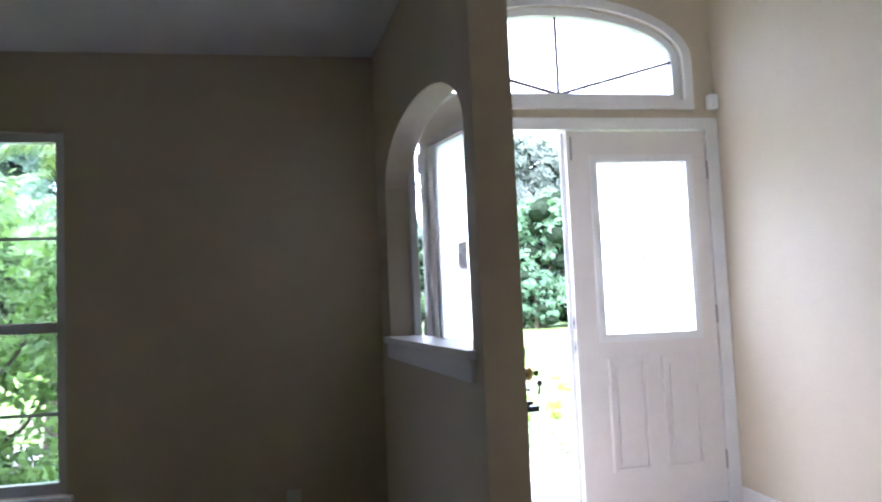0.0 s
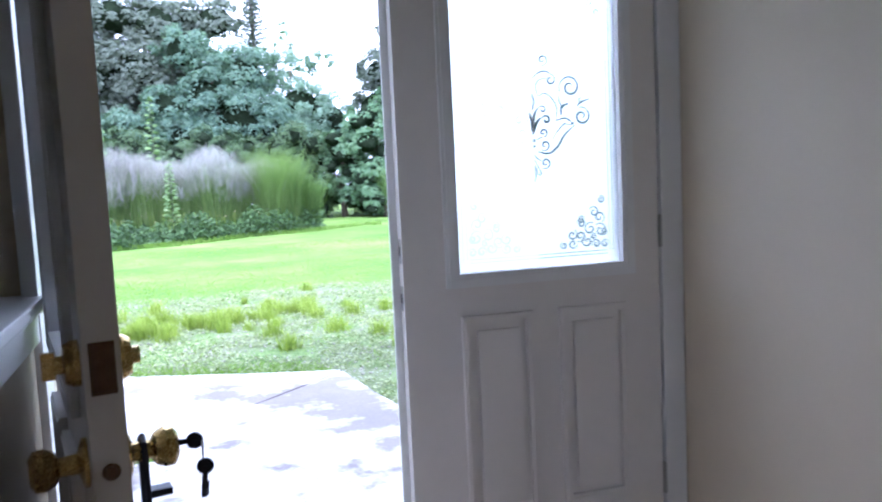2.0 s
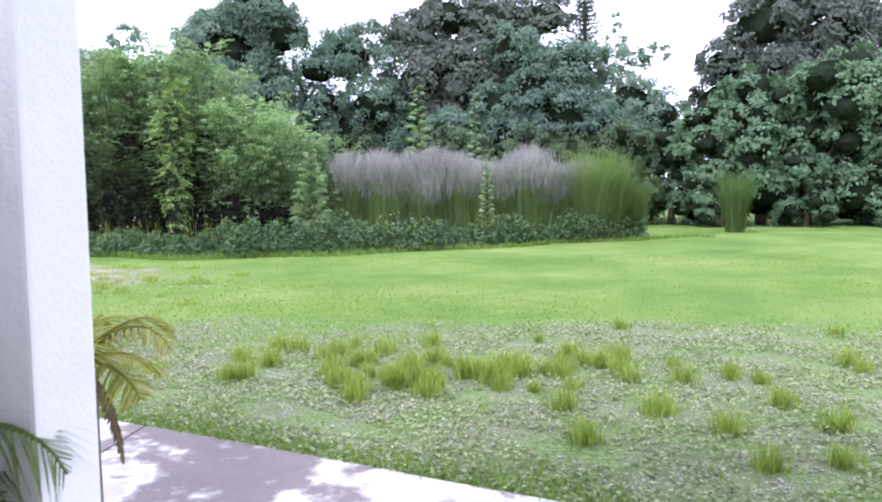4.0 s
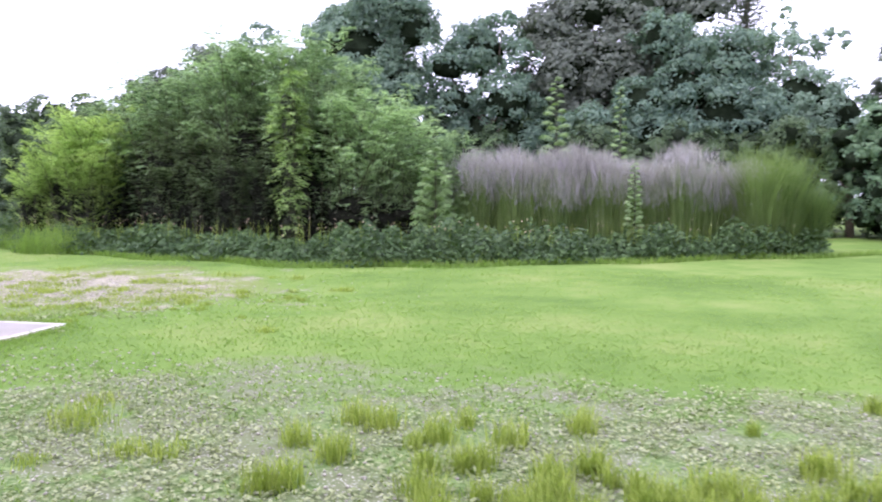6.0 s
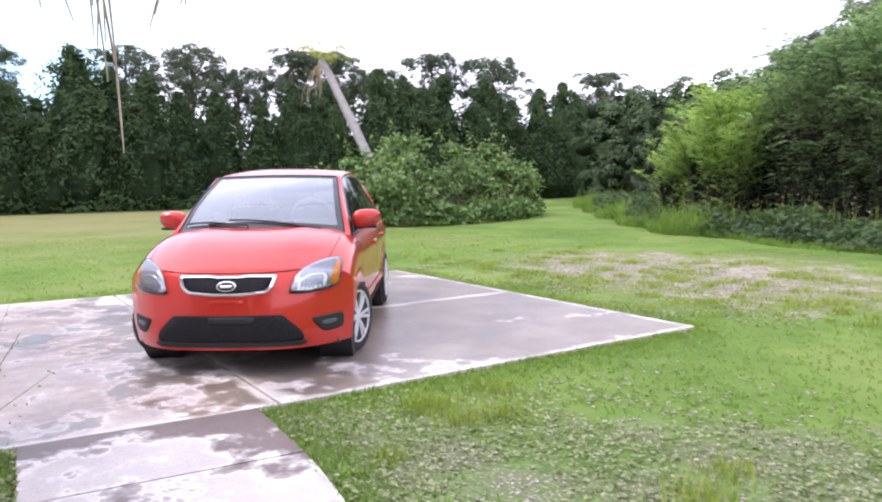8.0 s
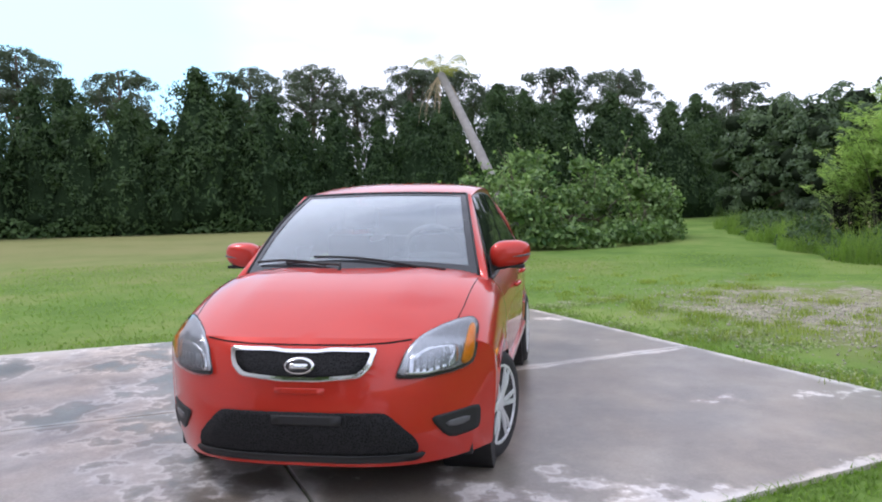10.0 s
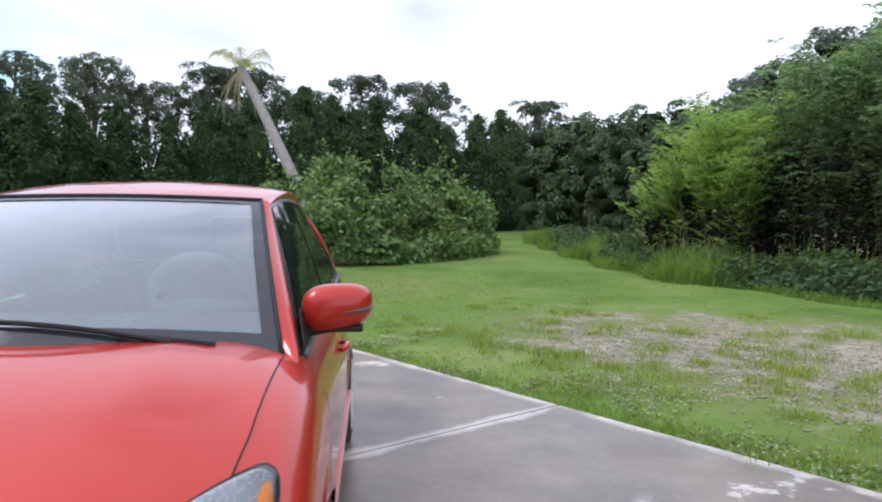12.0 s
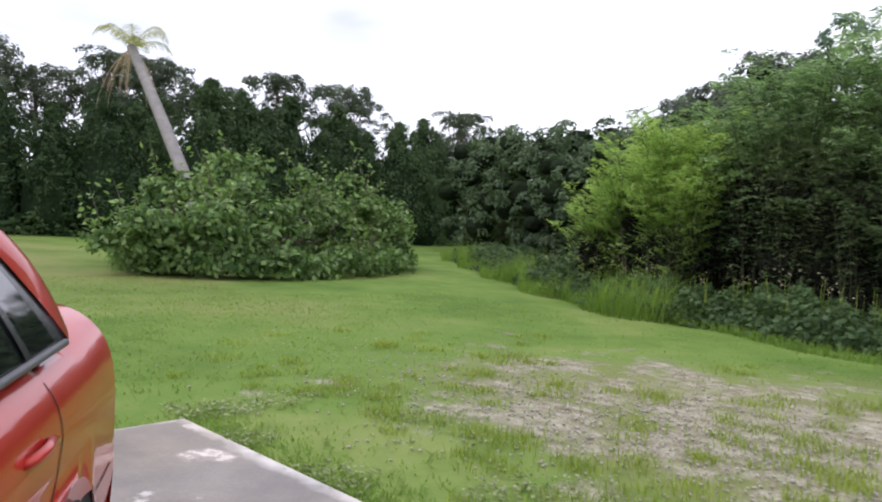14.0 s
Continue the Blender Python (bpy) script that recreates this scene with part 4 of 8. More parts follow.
gutter = empty("gutter", pose(-12.05, 3.22, 2.50), "white aluminium gutter and downspout at the garage corner", "gutter")
bm = bmesh.new()
box(bm, -0.72, 6.1, 0.003, 0.12, 0.0, 0.13, bevel=0.02)
part("trough", bm, M["aluminium"], gutter)
bm = bmesh.new()
box(bm, -0.70, 6.1, -0.29, 0.0, -0.03, -0.004)
part("soffit", bm, M["aluminium"], gutter)
bm = bmesh.new()
tube_bm(bm, [(-0.2, 0.06, 0.02), (-0.2, 0.06, -0.10), (-0.2, -0.02, -0.20), (-0.2, -0.20, -0.34), (-0.2, -0.262, -0.45), (-0.2, -0.262, -2.6)], [0.04] * 6, 10)
part("downspout", bm, M["aluminium"], gutter)
lamp = empty("coach_lamp", pose(-11.7, 2.90, 1.98) @ Matrix.Scale(1.35, 4), "white coach lamp on the garage wall", "wall lamp")
bm = bmesh.new()
box(bm, -0.05, 0.05, 0.001, 0.02, -0.10, 0.10, bevel=0.006)
tube_bm(bm, [(0, 0.02, 0.06), (0, 0.10, 0.12), (0, 0.16, 0.06)], [0.012] * 3, 8)
part("bracket", bm, M["aluminium"], lamp)
bm = bmesh.new()
lathe(bm, [(0.02, 0.07), (0.085, 0.03), (0.09, 0.01), (0.075, 0.0), (0.07, -0.005)], 8, origin=(0, 0.16, 0))
part("cap", bm, M["aluminium"], lamp)
bm = bmesh.new()
lathe(bm, [(0.066, -0.005), (0.05, -0.20), (0.02, -0.205)], 8, origin=(0, 0.16, 0))
part("glass", bm, M["frost"], lamp)
bm = bmesh.new()
for k in range(8):
    a = k * math.pi / 4
    tube_bm(bm, [(0.07 * math.cos(a), 0.16 + 0.07 * math.sin(a), 0.0), (0.054 * math.cos(a), 0.16 + 0.054 * math.sin(a), -0.2)], [0.006, 0.006], 5)
lathe(bm, [(0.058, -0.20), (0.058, -0.215), (0.01, -0.25)], 8, origin=(0, 0.16, 0))
part("cage", bm, M["aluminium"], lamp)

# ---- ground, drive and walk ----
bm = bmesh.new()
gs = 40
ext = [-2500, -600, -160, -90] + [-70 + 2.5 * k for k in range(gs + 1)] + [60, 120, 600, 2500]
eyt = [-2500, -600, -120, -40, -12] + [0 + 2.5 * k for k in range(20)] + [60, 120, 600, 2500]
grid = [[bm.verts.new((x, y, GZ + (0.03 * noise.noise(Vector((x * 0.12, y * 0.12, 0))) if abs(x) < 80 and 8 < y < 60 else 0.0))) for x in ext] for y in eyt]
for r0, r1 in zip(grid, grid[1:]):
    for k in range(len(ext) - 1):
        bm.faces.new((r0[k], r0[k + 1], r1[k + 1], r1[k]))
tagged(part("ground", bm, M["ground"], smooth=True), "green lawn with stony clover and a bare gravel patch", "lawn", kind="structure")

def drive_skew(x, y):
    """The drive runs a few degrees askew of the house."""
    return x + 0.11 - 0.095 * np.maximum(y - 5.6, -0.5), y + 0.0676 * (x + 9.7) - 0.09


drive = empty("driveway", pose(0, 0, 0), "wet stained concrete driveway slabs", "driveway", kind="structure")
for x0, x1 in ((-12.47, -9.63), (-9.61, -6.78)):
    for y0, y1 in ((2.75, 5.62), (5.64, 9.78)):
        bm = bmesh.new()
        box(bm, x0, x1, y0, y1, GZ - 0.25, GZ + 0.03, bevel=0.008)
        uv = bm.loops.layers.uv.new("plan")
        for face in bm.faces:
            for lp in face.loops:
                lp[uv].uv = ((lp.vert.co.x - x0) / (x1 - x0), (lp.vert.co.y - y0) / (y1 - y0))
        for v in bm.verts:
            v.co.x, v.co.y = drive_skew(v.co.x, v.co.y)
        part("slab", bm, M["drive_slab"], drive)


def walk_north(x):
    """North edge of the garden walk."""
    f = min(1, max(0, (0.38 - x) / 7.15))
    return 3.79 + 1.80 * math.sin(min(1.0, f * 1.12) * math.pi / 2) ** 1.15


def walk_south(x):
    f = min(1, max(0, (-0.80 - x) / 5.2))
    return 2.70 + 1.56 * (f * f * (3 - 2 * f))


garden = empty("garden_walk", pose(0, 0, 0), "wet stained concrete garden walk curving to the driveway", "walkway", kind="structure")
cuts = [-6.76, -5.78, -4.3, -2.6]
for x0, x1 in zip(cuts, cuts[1:]):
    xs = [x0 + 0.008 + (x1 - x0 - 0.016) * k / 8 for k in range(9)]
    loop = [(x, walk_south(x)) for x in xs] + [(x, walk_north(x)) for x in xs[::-1]]
    bm = bmesh.new()
    sheet(bm, [loop], 0.20, lambda u, v, w: (u, v, GZ + 0.025 - w))
    part("slab", bm, M["concrete"], garden)
bm = bmesh.new()
xs = [-2.592 + 1.8 * k / 8 for k in range(9)]
loop = [(x, walk_south(x)) for x in xs] + [(0.33, 3.74), (0.36, 3.80)] + [(x, walk_north(x)) for x in [0.2, 0.0, -0.3, -0.6] + xs[::-1]]
sheet(bm, [loop], 0.20, lambda u, v, w: (u, v, GZ + 0.025 - w))
part("slab", bm, M["concrete"], garden)
bm = bmesh.new()
sheet(bm, [[(-0.79, 2.685), (-0.76, 1.94), (0.62, 1.94), (0.60, 2.3), (0.45, 3.1), (0.37, 3.735)]], 0.20, lambda u, v, w: (u, v, GZ + 0.027 - w))
part("slab", bm, M["concrete"], garden)


# ---- plants ----
rng = np.random.default_rng(7)


def rand_dirs(n):
    d = rng.normal(size=(n, 3))
    return d / np.linalg.norm(d, axis=1, keepdims=True)


def leaves(centres, normals, length, width, droop=0.0, stray=0.55):
    """Folded leaf quads (two triangles along the midrib) at centres, facing roughly along normals."""
    n = len(centres)
    nn = normals + rng.normal(size=(n, 3)) * stray
    nn /= np.linalg.norm(nn, axis=1, keepdims=True)
    t = rng.normal(size=(n, 3))
    t[:, 2] -= droop
    t -= nn * (t * nn).sum(1, keepdims=True)
    t /= np.linalg.norm(t, axis=1, keepdims=True) + 1e-9
    s = np.cross(nn, t)
    L = (length * rng.uniform(0.6, 1.25, n))[:, None]
    W = (width * rng.uniform(0.7, 1.2, n))[:, None]
    a = centres - t * L * 0.5
    b = centres + s * W * 0.5 + nn * W * 0.15
    c = centres + t * L * 0.5
    d = centres - s * W * 0.5 + nn * W * 0.15
    v = np.stack([a, b, c, d], 1).reshape(-1, 3)
    f = np.arange(4 * n).reshape(n, 4)
    return v, f


def blades(bases, height, width, lean, dirs=None, bend=0.35):
    """Grass blades: two-segment tapering strips that bend over."""
    n = len(bases)
    h = height * rng.uniform(0.55, 1.2, n)
    ang = rng.uniform(0, 2 * np.pi, n)
    out = np.stack([np.cos(ang), np.sin(ang), np.zeros(n)], 1) if dirs is None else dirs
    sd = np.stack([-out[:, 1], out[:, 0], np.zeros(n)], 1)
    ln = (lean * rng.uniform(0.2, 1.3, n) * h)[:, None]
    up = np.array([0, 0, 1.0])
    mid = bases + out * ln * bend + up * (h * 0.6)[:, None]
    tip = bases + out * ln + up * h[:, None]
    w = (width * rng.uniform(0.7, 1.3, n))[:, None]
    v = np.stack([bases - sd * w, bases + sd * w, mid + sd * w * 0.7, mid - sd * w * 0.7, tip], 1).reshape(-1, 3)
    k = np.arange(n)[:, None] * 5
    q = k + np.array([[0, 1, 2, 3]])
    q2 = k + np.array([[3, 2, 4, 4]])
    return v, q, (k + np.array([[3, 2, 4]]))


def merge(chunks):
    vs, fs, o = [], [], 0
    for v, f in chunks:
        v, f = np.asarray(v, float), np.asarray(f, int)
        vs.append(v)
        fs.append(f + o)
        o += len(v)
    return np.concatenate(vs), np.concatenate(fs)


def tri_blades(bases, height, width, lean, dirs=None):
    v, q, t = blades(bases, height, width, lean, dirs)
    tris = np.concatenate([q[:, [0, 1, 2]], q[:, [0, 2, 3]], t])
    return v, tris


def clump_crown(lobes, n, length, width, droop=0.2, shell=0.75, core=0, stray=0.55):
    """Leaves on the skins of ellipsoid lobes [(centre, radii)], denser outside."""
    tot = sum(r[0] * r[1] + r[1] * r[2] + r[0] * r[2] for _, r in lobes)
    out = []
    for c, r in lobes:
        k = max(8, int(n * (r[0] * r[1] + r[1] * r[2] + r[0] * r[2]) / tot))
        d = rand_dirs(k)
        d[:, 2] = np.where(d[:, 2] < -0.5, -d[:, 2], d[:, 2])
        rad = 1 - (1 - shell) * rng.random(k) ** 0.6 * 1.6 + rng.normal(size=k) * 0.06
        p = np.asarray(c) + d * np.asarray(r) * rad[:, None]
        nm = d.copy()
        nm[:, 2] += 0.55
        nm /= np.linalg.norm(nm, axis=1, keepdims=True)
        out.append(leaves(p, nm, length, width, droop, stray))
        if core:
            # inner boughs that keep the crown closed
            d = rand_dirs(core)
            p = np.asarray(c) + d * np.asarray(r) * rng.uniform(0.35, 0.78, core)[:, None]
            out.append(leaves(p, d + [0, 0, 0.3], 0.42 * r[0], 0.24 * r[0], 0.3, 0.4))
    return merge(out)


def limbs(trunk_h, r0, tips, seed=0, lean=(0, 0)):
    """A tapered trunk and bent limbs that reach for the tips."""
    bm = bmesh.new()
    pts = [Vector((lean[0] * f * f + 0.05 * math.sin(5 * f + seed), lean[1] * f * f + 0.05 * math.cos(4 * f + seed), trunk_h * f - (0.1 if f == 0 else 0))) for f in [k / 6 for k in range(7)]]
    tube_bm(bm, pts, [r0 * (1.25 - 0.7 * k / 6) for k in range(7)], 9)
    for i, tp in enumerate(tips):
        f = 0.45 + 0.5 * ((i * 0.37) % 1)
        a = pts[min(6, int(f * 6))]
        b = Vector(tp)
        m = (a + b) / 2 + Vector((0, 0, -0.12 * (b - a).length))
        tube_bm(bm, [a, a.lerp(m, 0.6), m, b], [r0 * 0.5, r0 * 0.36, r0 * 0.28, r0 * 0.1], 6)
    return bm


def pillow_crown(lobes, leaf, fill=2.1, subs=24, wide=0.5, hang=0.5, low=-0.8):
    """Billowing foliage: every lobe [(centre, radii)] carries small cushions of leaves that face outwards and hang a little."""
    out = []
    for c, r in lobes:
        c, r = np.asarray(c, float), np.asarray(r, float)
        k = max(7, int(subs * (r.mean() / 1.5) ** 1.2))
        d = rand_dirs(k)
        d[:, 2] = np.where(d[:, 2] < low, -d[:, 2] * 0.7, d[:, 2])
        d /= np.linalg.norm(d, axis=1, keepdims=True)
        size = r.mean() * rng.uniform(0.26, 0.46, k) * (24 / subs) ** 0.3
        per = np.maximum(10, (fill * 5.0 * size ** 2 / (leaf * leaf * wide * 0.6)).astype(int))
        i = np.repeat(np.arange(k), per)
        n = len(i)
        e = rand_dirs(n)
        e = np.where(((e * d[i]).sum(1) < -0.15)[:, None], -e, e)
        e[:, 2] = np.where(e[:, 2] < -0.4, -e[:, 2], e[:, 2])
        rad = 1.0 - 0.45 * rng.random(n) ** 1.5 + rng.normal(size=n) * 0.07
        p = c + d[i] * r * rng.uniform(0.66, 0.92, k)[i][:, None] + e * (size[i] * rad)[:, None] * [1, 1, 0.85]
        fall = rng.random(n) < 0.16
        p[fall, 2] -= size[i][fall] * rng.uniform(0.1, 0.8, fall.sum())
        nm = e * 0.85 + d[i] * 0.45 + [0, 0, 0.25]
        out.append(leaves(p, nm / np.linalg.norm(nm, axis=1, keepdims=True), leaf, leaf * wide, hang, 0.34))
    return merge(out)


def shade_masses(lobes, shrink=0.60):
    """A lumpy closed mass inside each lobe; its near-black material paints the inner shade."""
    bm = bmesh.new()
    for k, (c, r) in enumerate(lobes):
        made = bmesh.ops.create_icosphere(bm, subdivisions=2, radius=1.0)["verts"]
        for v in made:
            g = shrink * (1 + 0.22 * noise.noise(v.co * 2.3 + Vector((k * 1.7, 0, 0))))
            v.co = Vector((c[0] + v.co.x * r[0] * g, c[1] + v.co.y * r[1] * g, c[2] + v.co.z * r[2] * g))
    return bm


def broad_tree(name, label, height, spread, lobes_n, leaf, mat, seed, low=0.35, fill=1.5, subs=16, group=""):
    random.seed(seed)
    tree = empty(name, Matrix.Identity(4), label, "tree", group)
    lobes = []
    for i in range(lobes_n):
        a = 2.4 * i + random.uniform(-0.5, 0.5)
        q = random.random() ** 0.5
        z = height * (low + (0.88 - low) * ((i + 0.5) / lobes_n))
        wide = spread * (1.0 - 0.66 * max(0.0, (z / height - 0.4) / 0.6) ** 1.6) * 0.8
        r = random.uniform(0.30, 0.44) * spread
        lobes.append(((wide * q * math.cos(a), wide * q * math.sin(a), z), (r, r, r * random.uniform(0.7, 0.95))))
    part("trunk", limbs(height * 0.6, 0.03 * height, [l[0] for l in lobes[::3]], seed), M["bark"], tree, smooth=True)
    v, f = pillow_crown(lobes, leaf, fill, subs)
    from_arrays("crown", v, f, mat, parent=tree)
    part("shade_core", shade_masses(lobes, 0.60), M["crown_shade"], tree)
    return tree


def vine_tree(name, label, x, y, lobes, leaf, mat, seed, hang=0.9, fill=1.0):
    """A tree smothered by vines: lobes given as (x, z, radius) across the wood's edge, each spread a little in depth."""
    random.seed(seed)
    tree = empty(name, pose(x, y, GZ), label, "tree")
    full = []
    for lx, z, r in lobes:
        full.append(((lx - x, random.uniform(-0.7, 0.7) * min(r, 1.0), z - GZ), (r * random.uniform(0.95, 1.1), r * random.uniform(0.85, 1.1), r * random.uniform(0.76, 0.9))))
    part("trunk", limbs(max(l[0][2] for l in full) * 0.62, 0.30, [l[0] for l in full if l[1][0] > 0.8], seed), M["bark"], tree, smooth=True)
    v, f = pillow_crown(full, leaf, fill, 46, 0.5, hang)
    from_arrays("crown", v, f, mat, parent=tree)
    part("shade_core", shade_masses([l for l in full if l[1][0] > 1.25]), M["crown_shade"], tree)
    return tree


def cedar(seed, height=8.0, boughs=240, per=18):
    """Dark dense conifer: feathery boughs that rise at their tips, thinning to a spire."""
    random.seed(seed)
    tree = empty("cedar_tree", Matrix.Identity(4), "tall dark green cedar in the dense tree line", "tree", "tree line cedars")
    part("trunk", limbs(height * 0.95, 0.012 * height, [], seed), M["bark"], tree, smooth=True)
    z = np.sort(rng.random(boughs) ** 0.9)
    prof = np.interp(z, [0, 0.12, 0.35, 0.7, 0.9, 1.0], [0.85, 1.0, 0.92, 0.58, 0.24, 0.03])
    a = rng.uniform(0, 2 * np.pi, boughs)
    tip = prof * height * 0.34 * rng.uniform(0.70, 1.2, boughs)
    i = np.repeat(np.arange(boughs), per)
    n = len(i)
    f = 1 - 0.62 * rng.random(n) ** 1.4
    out = np.stack([np.cos(a), np.sin(a), np.zeros(boughs)], 1)
    p = out[i] * (tip[i] * f)[:, None]
    p[:, 2] = 0.15 + z[i] * (height - 0.35) + tip[i] * (0.55 * f * f - 0.15) + 0.0
    p += rng.normal(size=(n, 3)) * (0.10 + 0.13 * tip[i] * (1.15 - f))[:, None] * [1, 1, 0.8]
    nm = out[i] + rng.normal(size=(n, 3)) * 0.35 + [0, 0, 0.45]
    nm /= np.linalg.norm(nm, axis=1, keepdims=True)
    v, fc = leaves(p, nm, 0.32, 0.125, -1.2, 0.5)
    from_arrays("crown", v, fc, M["leaf_cedar"], parent=tree)
    # dark cone inside the boughs: closes gaps, its colour stands for their shade
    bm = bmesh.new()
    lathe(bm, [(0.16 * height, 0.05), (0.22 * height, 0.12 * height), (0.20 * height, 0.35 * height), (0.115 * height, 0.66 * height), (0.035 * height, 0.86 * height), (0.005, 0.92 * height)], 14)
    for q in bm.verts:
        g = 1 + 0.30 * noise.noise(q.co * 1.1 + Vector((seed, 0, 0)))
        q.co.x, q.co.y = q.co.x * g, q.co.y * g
    part("shade_core", bm, M["cedar_heart"], tree)
    return tree


def pine(seed, height=13.0):
    random.seed(seed)
    tree = empty("pine_tree", Matrix.Identity(4), "tall slash pine with a rounded tufted crown behind the tree line", "tree", "pines")
    lobes = []
    for i in range(32):
        f = random.uniform(0.64, 0.97)
        a = 2.4 * i + random.uniform(-0.4, 0.4)
        w = height * 0.20 * (1.2 - abs(f - 0.80) * 3.2) * random.uniform(0.45, 1)
        r = random.uniform(0.7, 1.15)
        lobes.append(((w * math.cos(a), w * math.sin(a), height * f - 0.3), (r * 1.2, r * 1.2, r * 0.7)))
    part("trunk", limbs(height * 0.97, 0.012 * height, [l[0] for l in lobes], seed, (random.uniform(-.5, .5), 0.2)), M["bark"], tree, smooth=True)
    v, f = pillow_crown(lobes, 0.26, 0.72, 14, 0.42, -0.3, -0.4)
    from_arrays("crown", v, f, M["leaf_pine"], parent=tree)
    return tree


def plumes_of(origins, dirs, length, per, leaf, width, rise=0.0):
    """Sprays: narrow leaves in two ranks along twigs that rise and then hang over."""
    n = len(origins)
    f = (np.linspace(0.12, 1.0, per)[None, :] + rng.normal(size=(n, per)) * 0.03)[..., None]
    L = (length * rng.uniform(0.6, 1.2, n))[:, None, None]
    up = np.array([0, 0, 1.0])
    d = dirs[:, None, :]
    pos = origins[:, None, :] + d * L * f * (1 - 0.2 * f) + up * L * ((0.50 + rise) * f - (0.58 - 0.3 * rise) * f * f)
    side = np.cross(dirs, up)[:, None, :] * np.where(np.arange(per) % 2, 1.0, -1.0)[None, :, None]
    t = d * 0.75 + side * 0.7 + up * (0.12 - 0.42 * f + rise * 0.5) + rng.normal(size=(n, per, 3)) * 0.25
    t /= np.linalg.norm(t, axis=2, keepdims=True)
    s = np.cross(t, up + rng.normal(size=(n, per, 3)) * 0.35)
    s /= np.linalg.norm(s, axis=2, keepdims=True) + 1e-9
    ln = leaf * rng.uniform(0.65, 1.2, (n, per, 1))
    w = width * rng.uniform(0.7, 1.2, (n, per, 1)) * 0.5
    m = pos + t * ln * 0.42
    v = np.stack([pos, m + s * w, pos + t * ln - up * ln * 0.12, m - s * w], 2).reshape(-1, 3)
    return v, np.arange(len(v)).reshape(-1, 4)


def bamboo(seed, height=5.5, spread=1.3, canes=26, sprays=20, mat=None, name="bamboo_clump", label="feathery light green bamboo clump", low=0.12, leaf=0.135, old=1100, rise=0.0, foot=0.55):
    """Arching canes hung with feathery sprays of narrow leaves."""
    random.seed(seed)
    th = empty(name, Matrix.Identity(4), label, "bamboo", "bamboo")
    bm = bmesh.new()
    O, D, W = [], [], []
    for i in range(canes):
        a = random.uniform(0, 6.28)
        h = height * random.uniform(0.55, 1.0)
        b0 = Vector((random.gauss(0, 0.3) * spread * 0.6, random.gauss(0, 0.3) * spread * 0.6, -0.1))
        out = Vector((math.cos(a), math.sin(a), 0)) * spread * random.uniform(0.25, 1.15)
        pts = [b0 + out * (f ** 2.2) + Vector((0, 0, h * (f - 0.16 * f ** 4))) for f in [k / 6 for k in range(7)]]
        tube_bm(bm, pts, [0.022 * (1 - 0.85 * k / 6) for k in range(7)], 5, caps=False)
        f = low + (1 - low) * rng.random(sprays) ** 0.8
        f[:4] = [1.0, 0.97, 0.93, 0.88]
        O.append(np.array([[b0.x, b0.y, b0.z]]) + np.outer(f ** 2.2, [out.x, out.y, 0]) + np.outer(h * (f - 0.16 * f ** 4), [0, 0, 1]))
        g = rng.uniform(0, 2 * np.pi, sprays)
        dd = np.stack([np.cos(g), np.sin(g), np.zeros(sprays)], 1) + np.array([[out.x, out.y, 0]]) / spread * 0.6
        D.append(dd / np.linalg.norm(dd, axis=1, keepdims=True))
        W.append(0.30 + 0.42 * np.sin(np.pi * np.clip(f, 0, 1)) ** 0.7)
    tagged(part("cane_thicket", bm, M["cane"], th), kind="stuff")
    v, f = plumes_of(np.concatenate(O), np.concatenate(D), np.concatenate(W) * min(1.0, 0.55 + 0.3 * spread), 13, leaf * 1.06, leaf * 0.29, rise)
    tagged(from_arrays("leaves", v, f, mat or M["leaf_bamboo"], parent=th), kind="stuff")
    # near-black leaves (old sets how many) paint the shade inside the clump
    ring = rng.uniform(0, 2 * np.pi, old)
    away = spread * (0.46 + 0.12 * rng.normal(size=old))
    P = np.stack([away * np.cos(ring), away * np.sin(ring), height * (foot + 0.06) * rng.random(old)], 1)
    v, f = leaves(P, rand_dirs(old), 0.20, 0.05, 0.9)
    tagged(from_arrays("old_leaves", v, f, M["leaf_shadow"], parent=th), kind="stuff")
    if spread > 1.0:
        # a near-black mass carries the clump's inner shade
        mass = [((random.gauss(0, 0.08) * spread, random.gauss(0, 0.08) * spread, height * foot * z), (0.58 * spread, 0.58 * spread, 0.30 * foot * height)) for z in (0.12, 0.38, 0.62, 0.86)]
        part("shade_core", shade_masses(mass, 0.75), M["bamboo_heart"], th)
    return th


def scatter(proto, spots, jitter=0.0):
    """Copies of a plant at (x, y, scale, turn); the first spot takes the plant itself."""
    for i, (x, y, s, a) in enumerate(spots):
        m = pose(x, y, GZ, 0, 0, a)
        ob = proto if i == 0 else copy_thing(proto, m)
        ob.matrix_basis = m @ Matrix.Scale(s, 4)


# far tree line beyond the lawn: cedars, pines behind
random.seed(3)
protos = [cedar(11), cedar(12, 7.4), cedar(13, 8.6)]
rows = [[], [], []]
y = -15.0
k = 0
while y < 46:
    d = 44.5 + random.uniform(-0.8, 1.8) + max(0, y - 24) * 0.12
    rows[k % 3].append((-d, y, random.uniform(0.70, 1.0), random.uniform(0, 360)))
    if k % 2:
        rows[(k + 1) % 3].append((-d - 3.2 - random.random() * 2, y + 0.9, random.uniform(0.80, 1.04), random.uniform(0, 360)))
    y += random.uniform(1.6, 2.3)
    k += 1
for p, r in zip(protos, rows):
    scatter(p, r)
pines = [pine(21), pine(22, 12.0)]
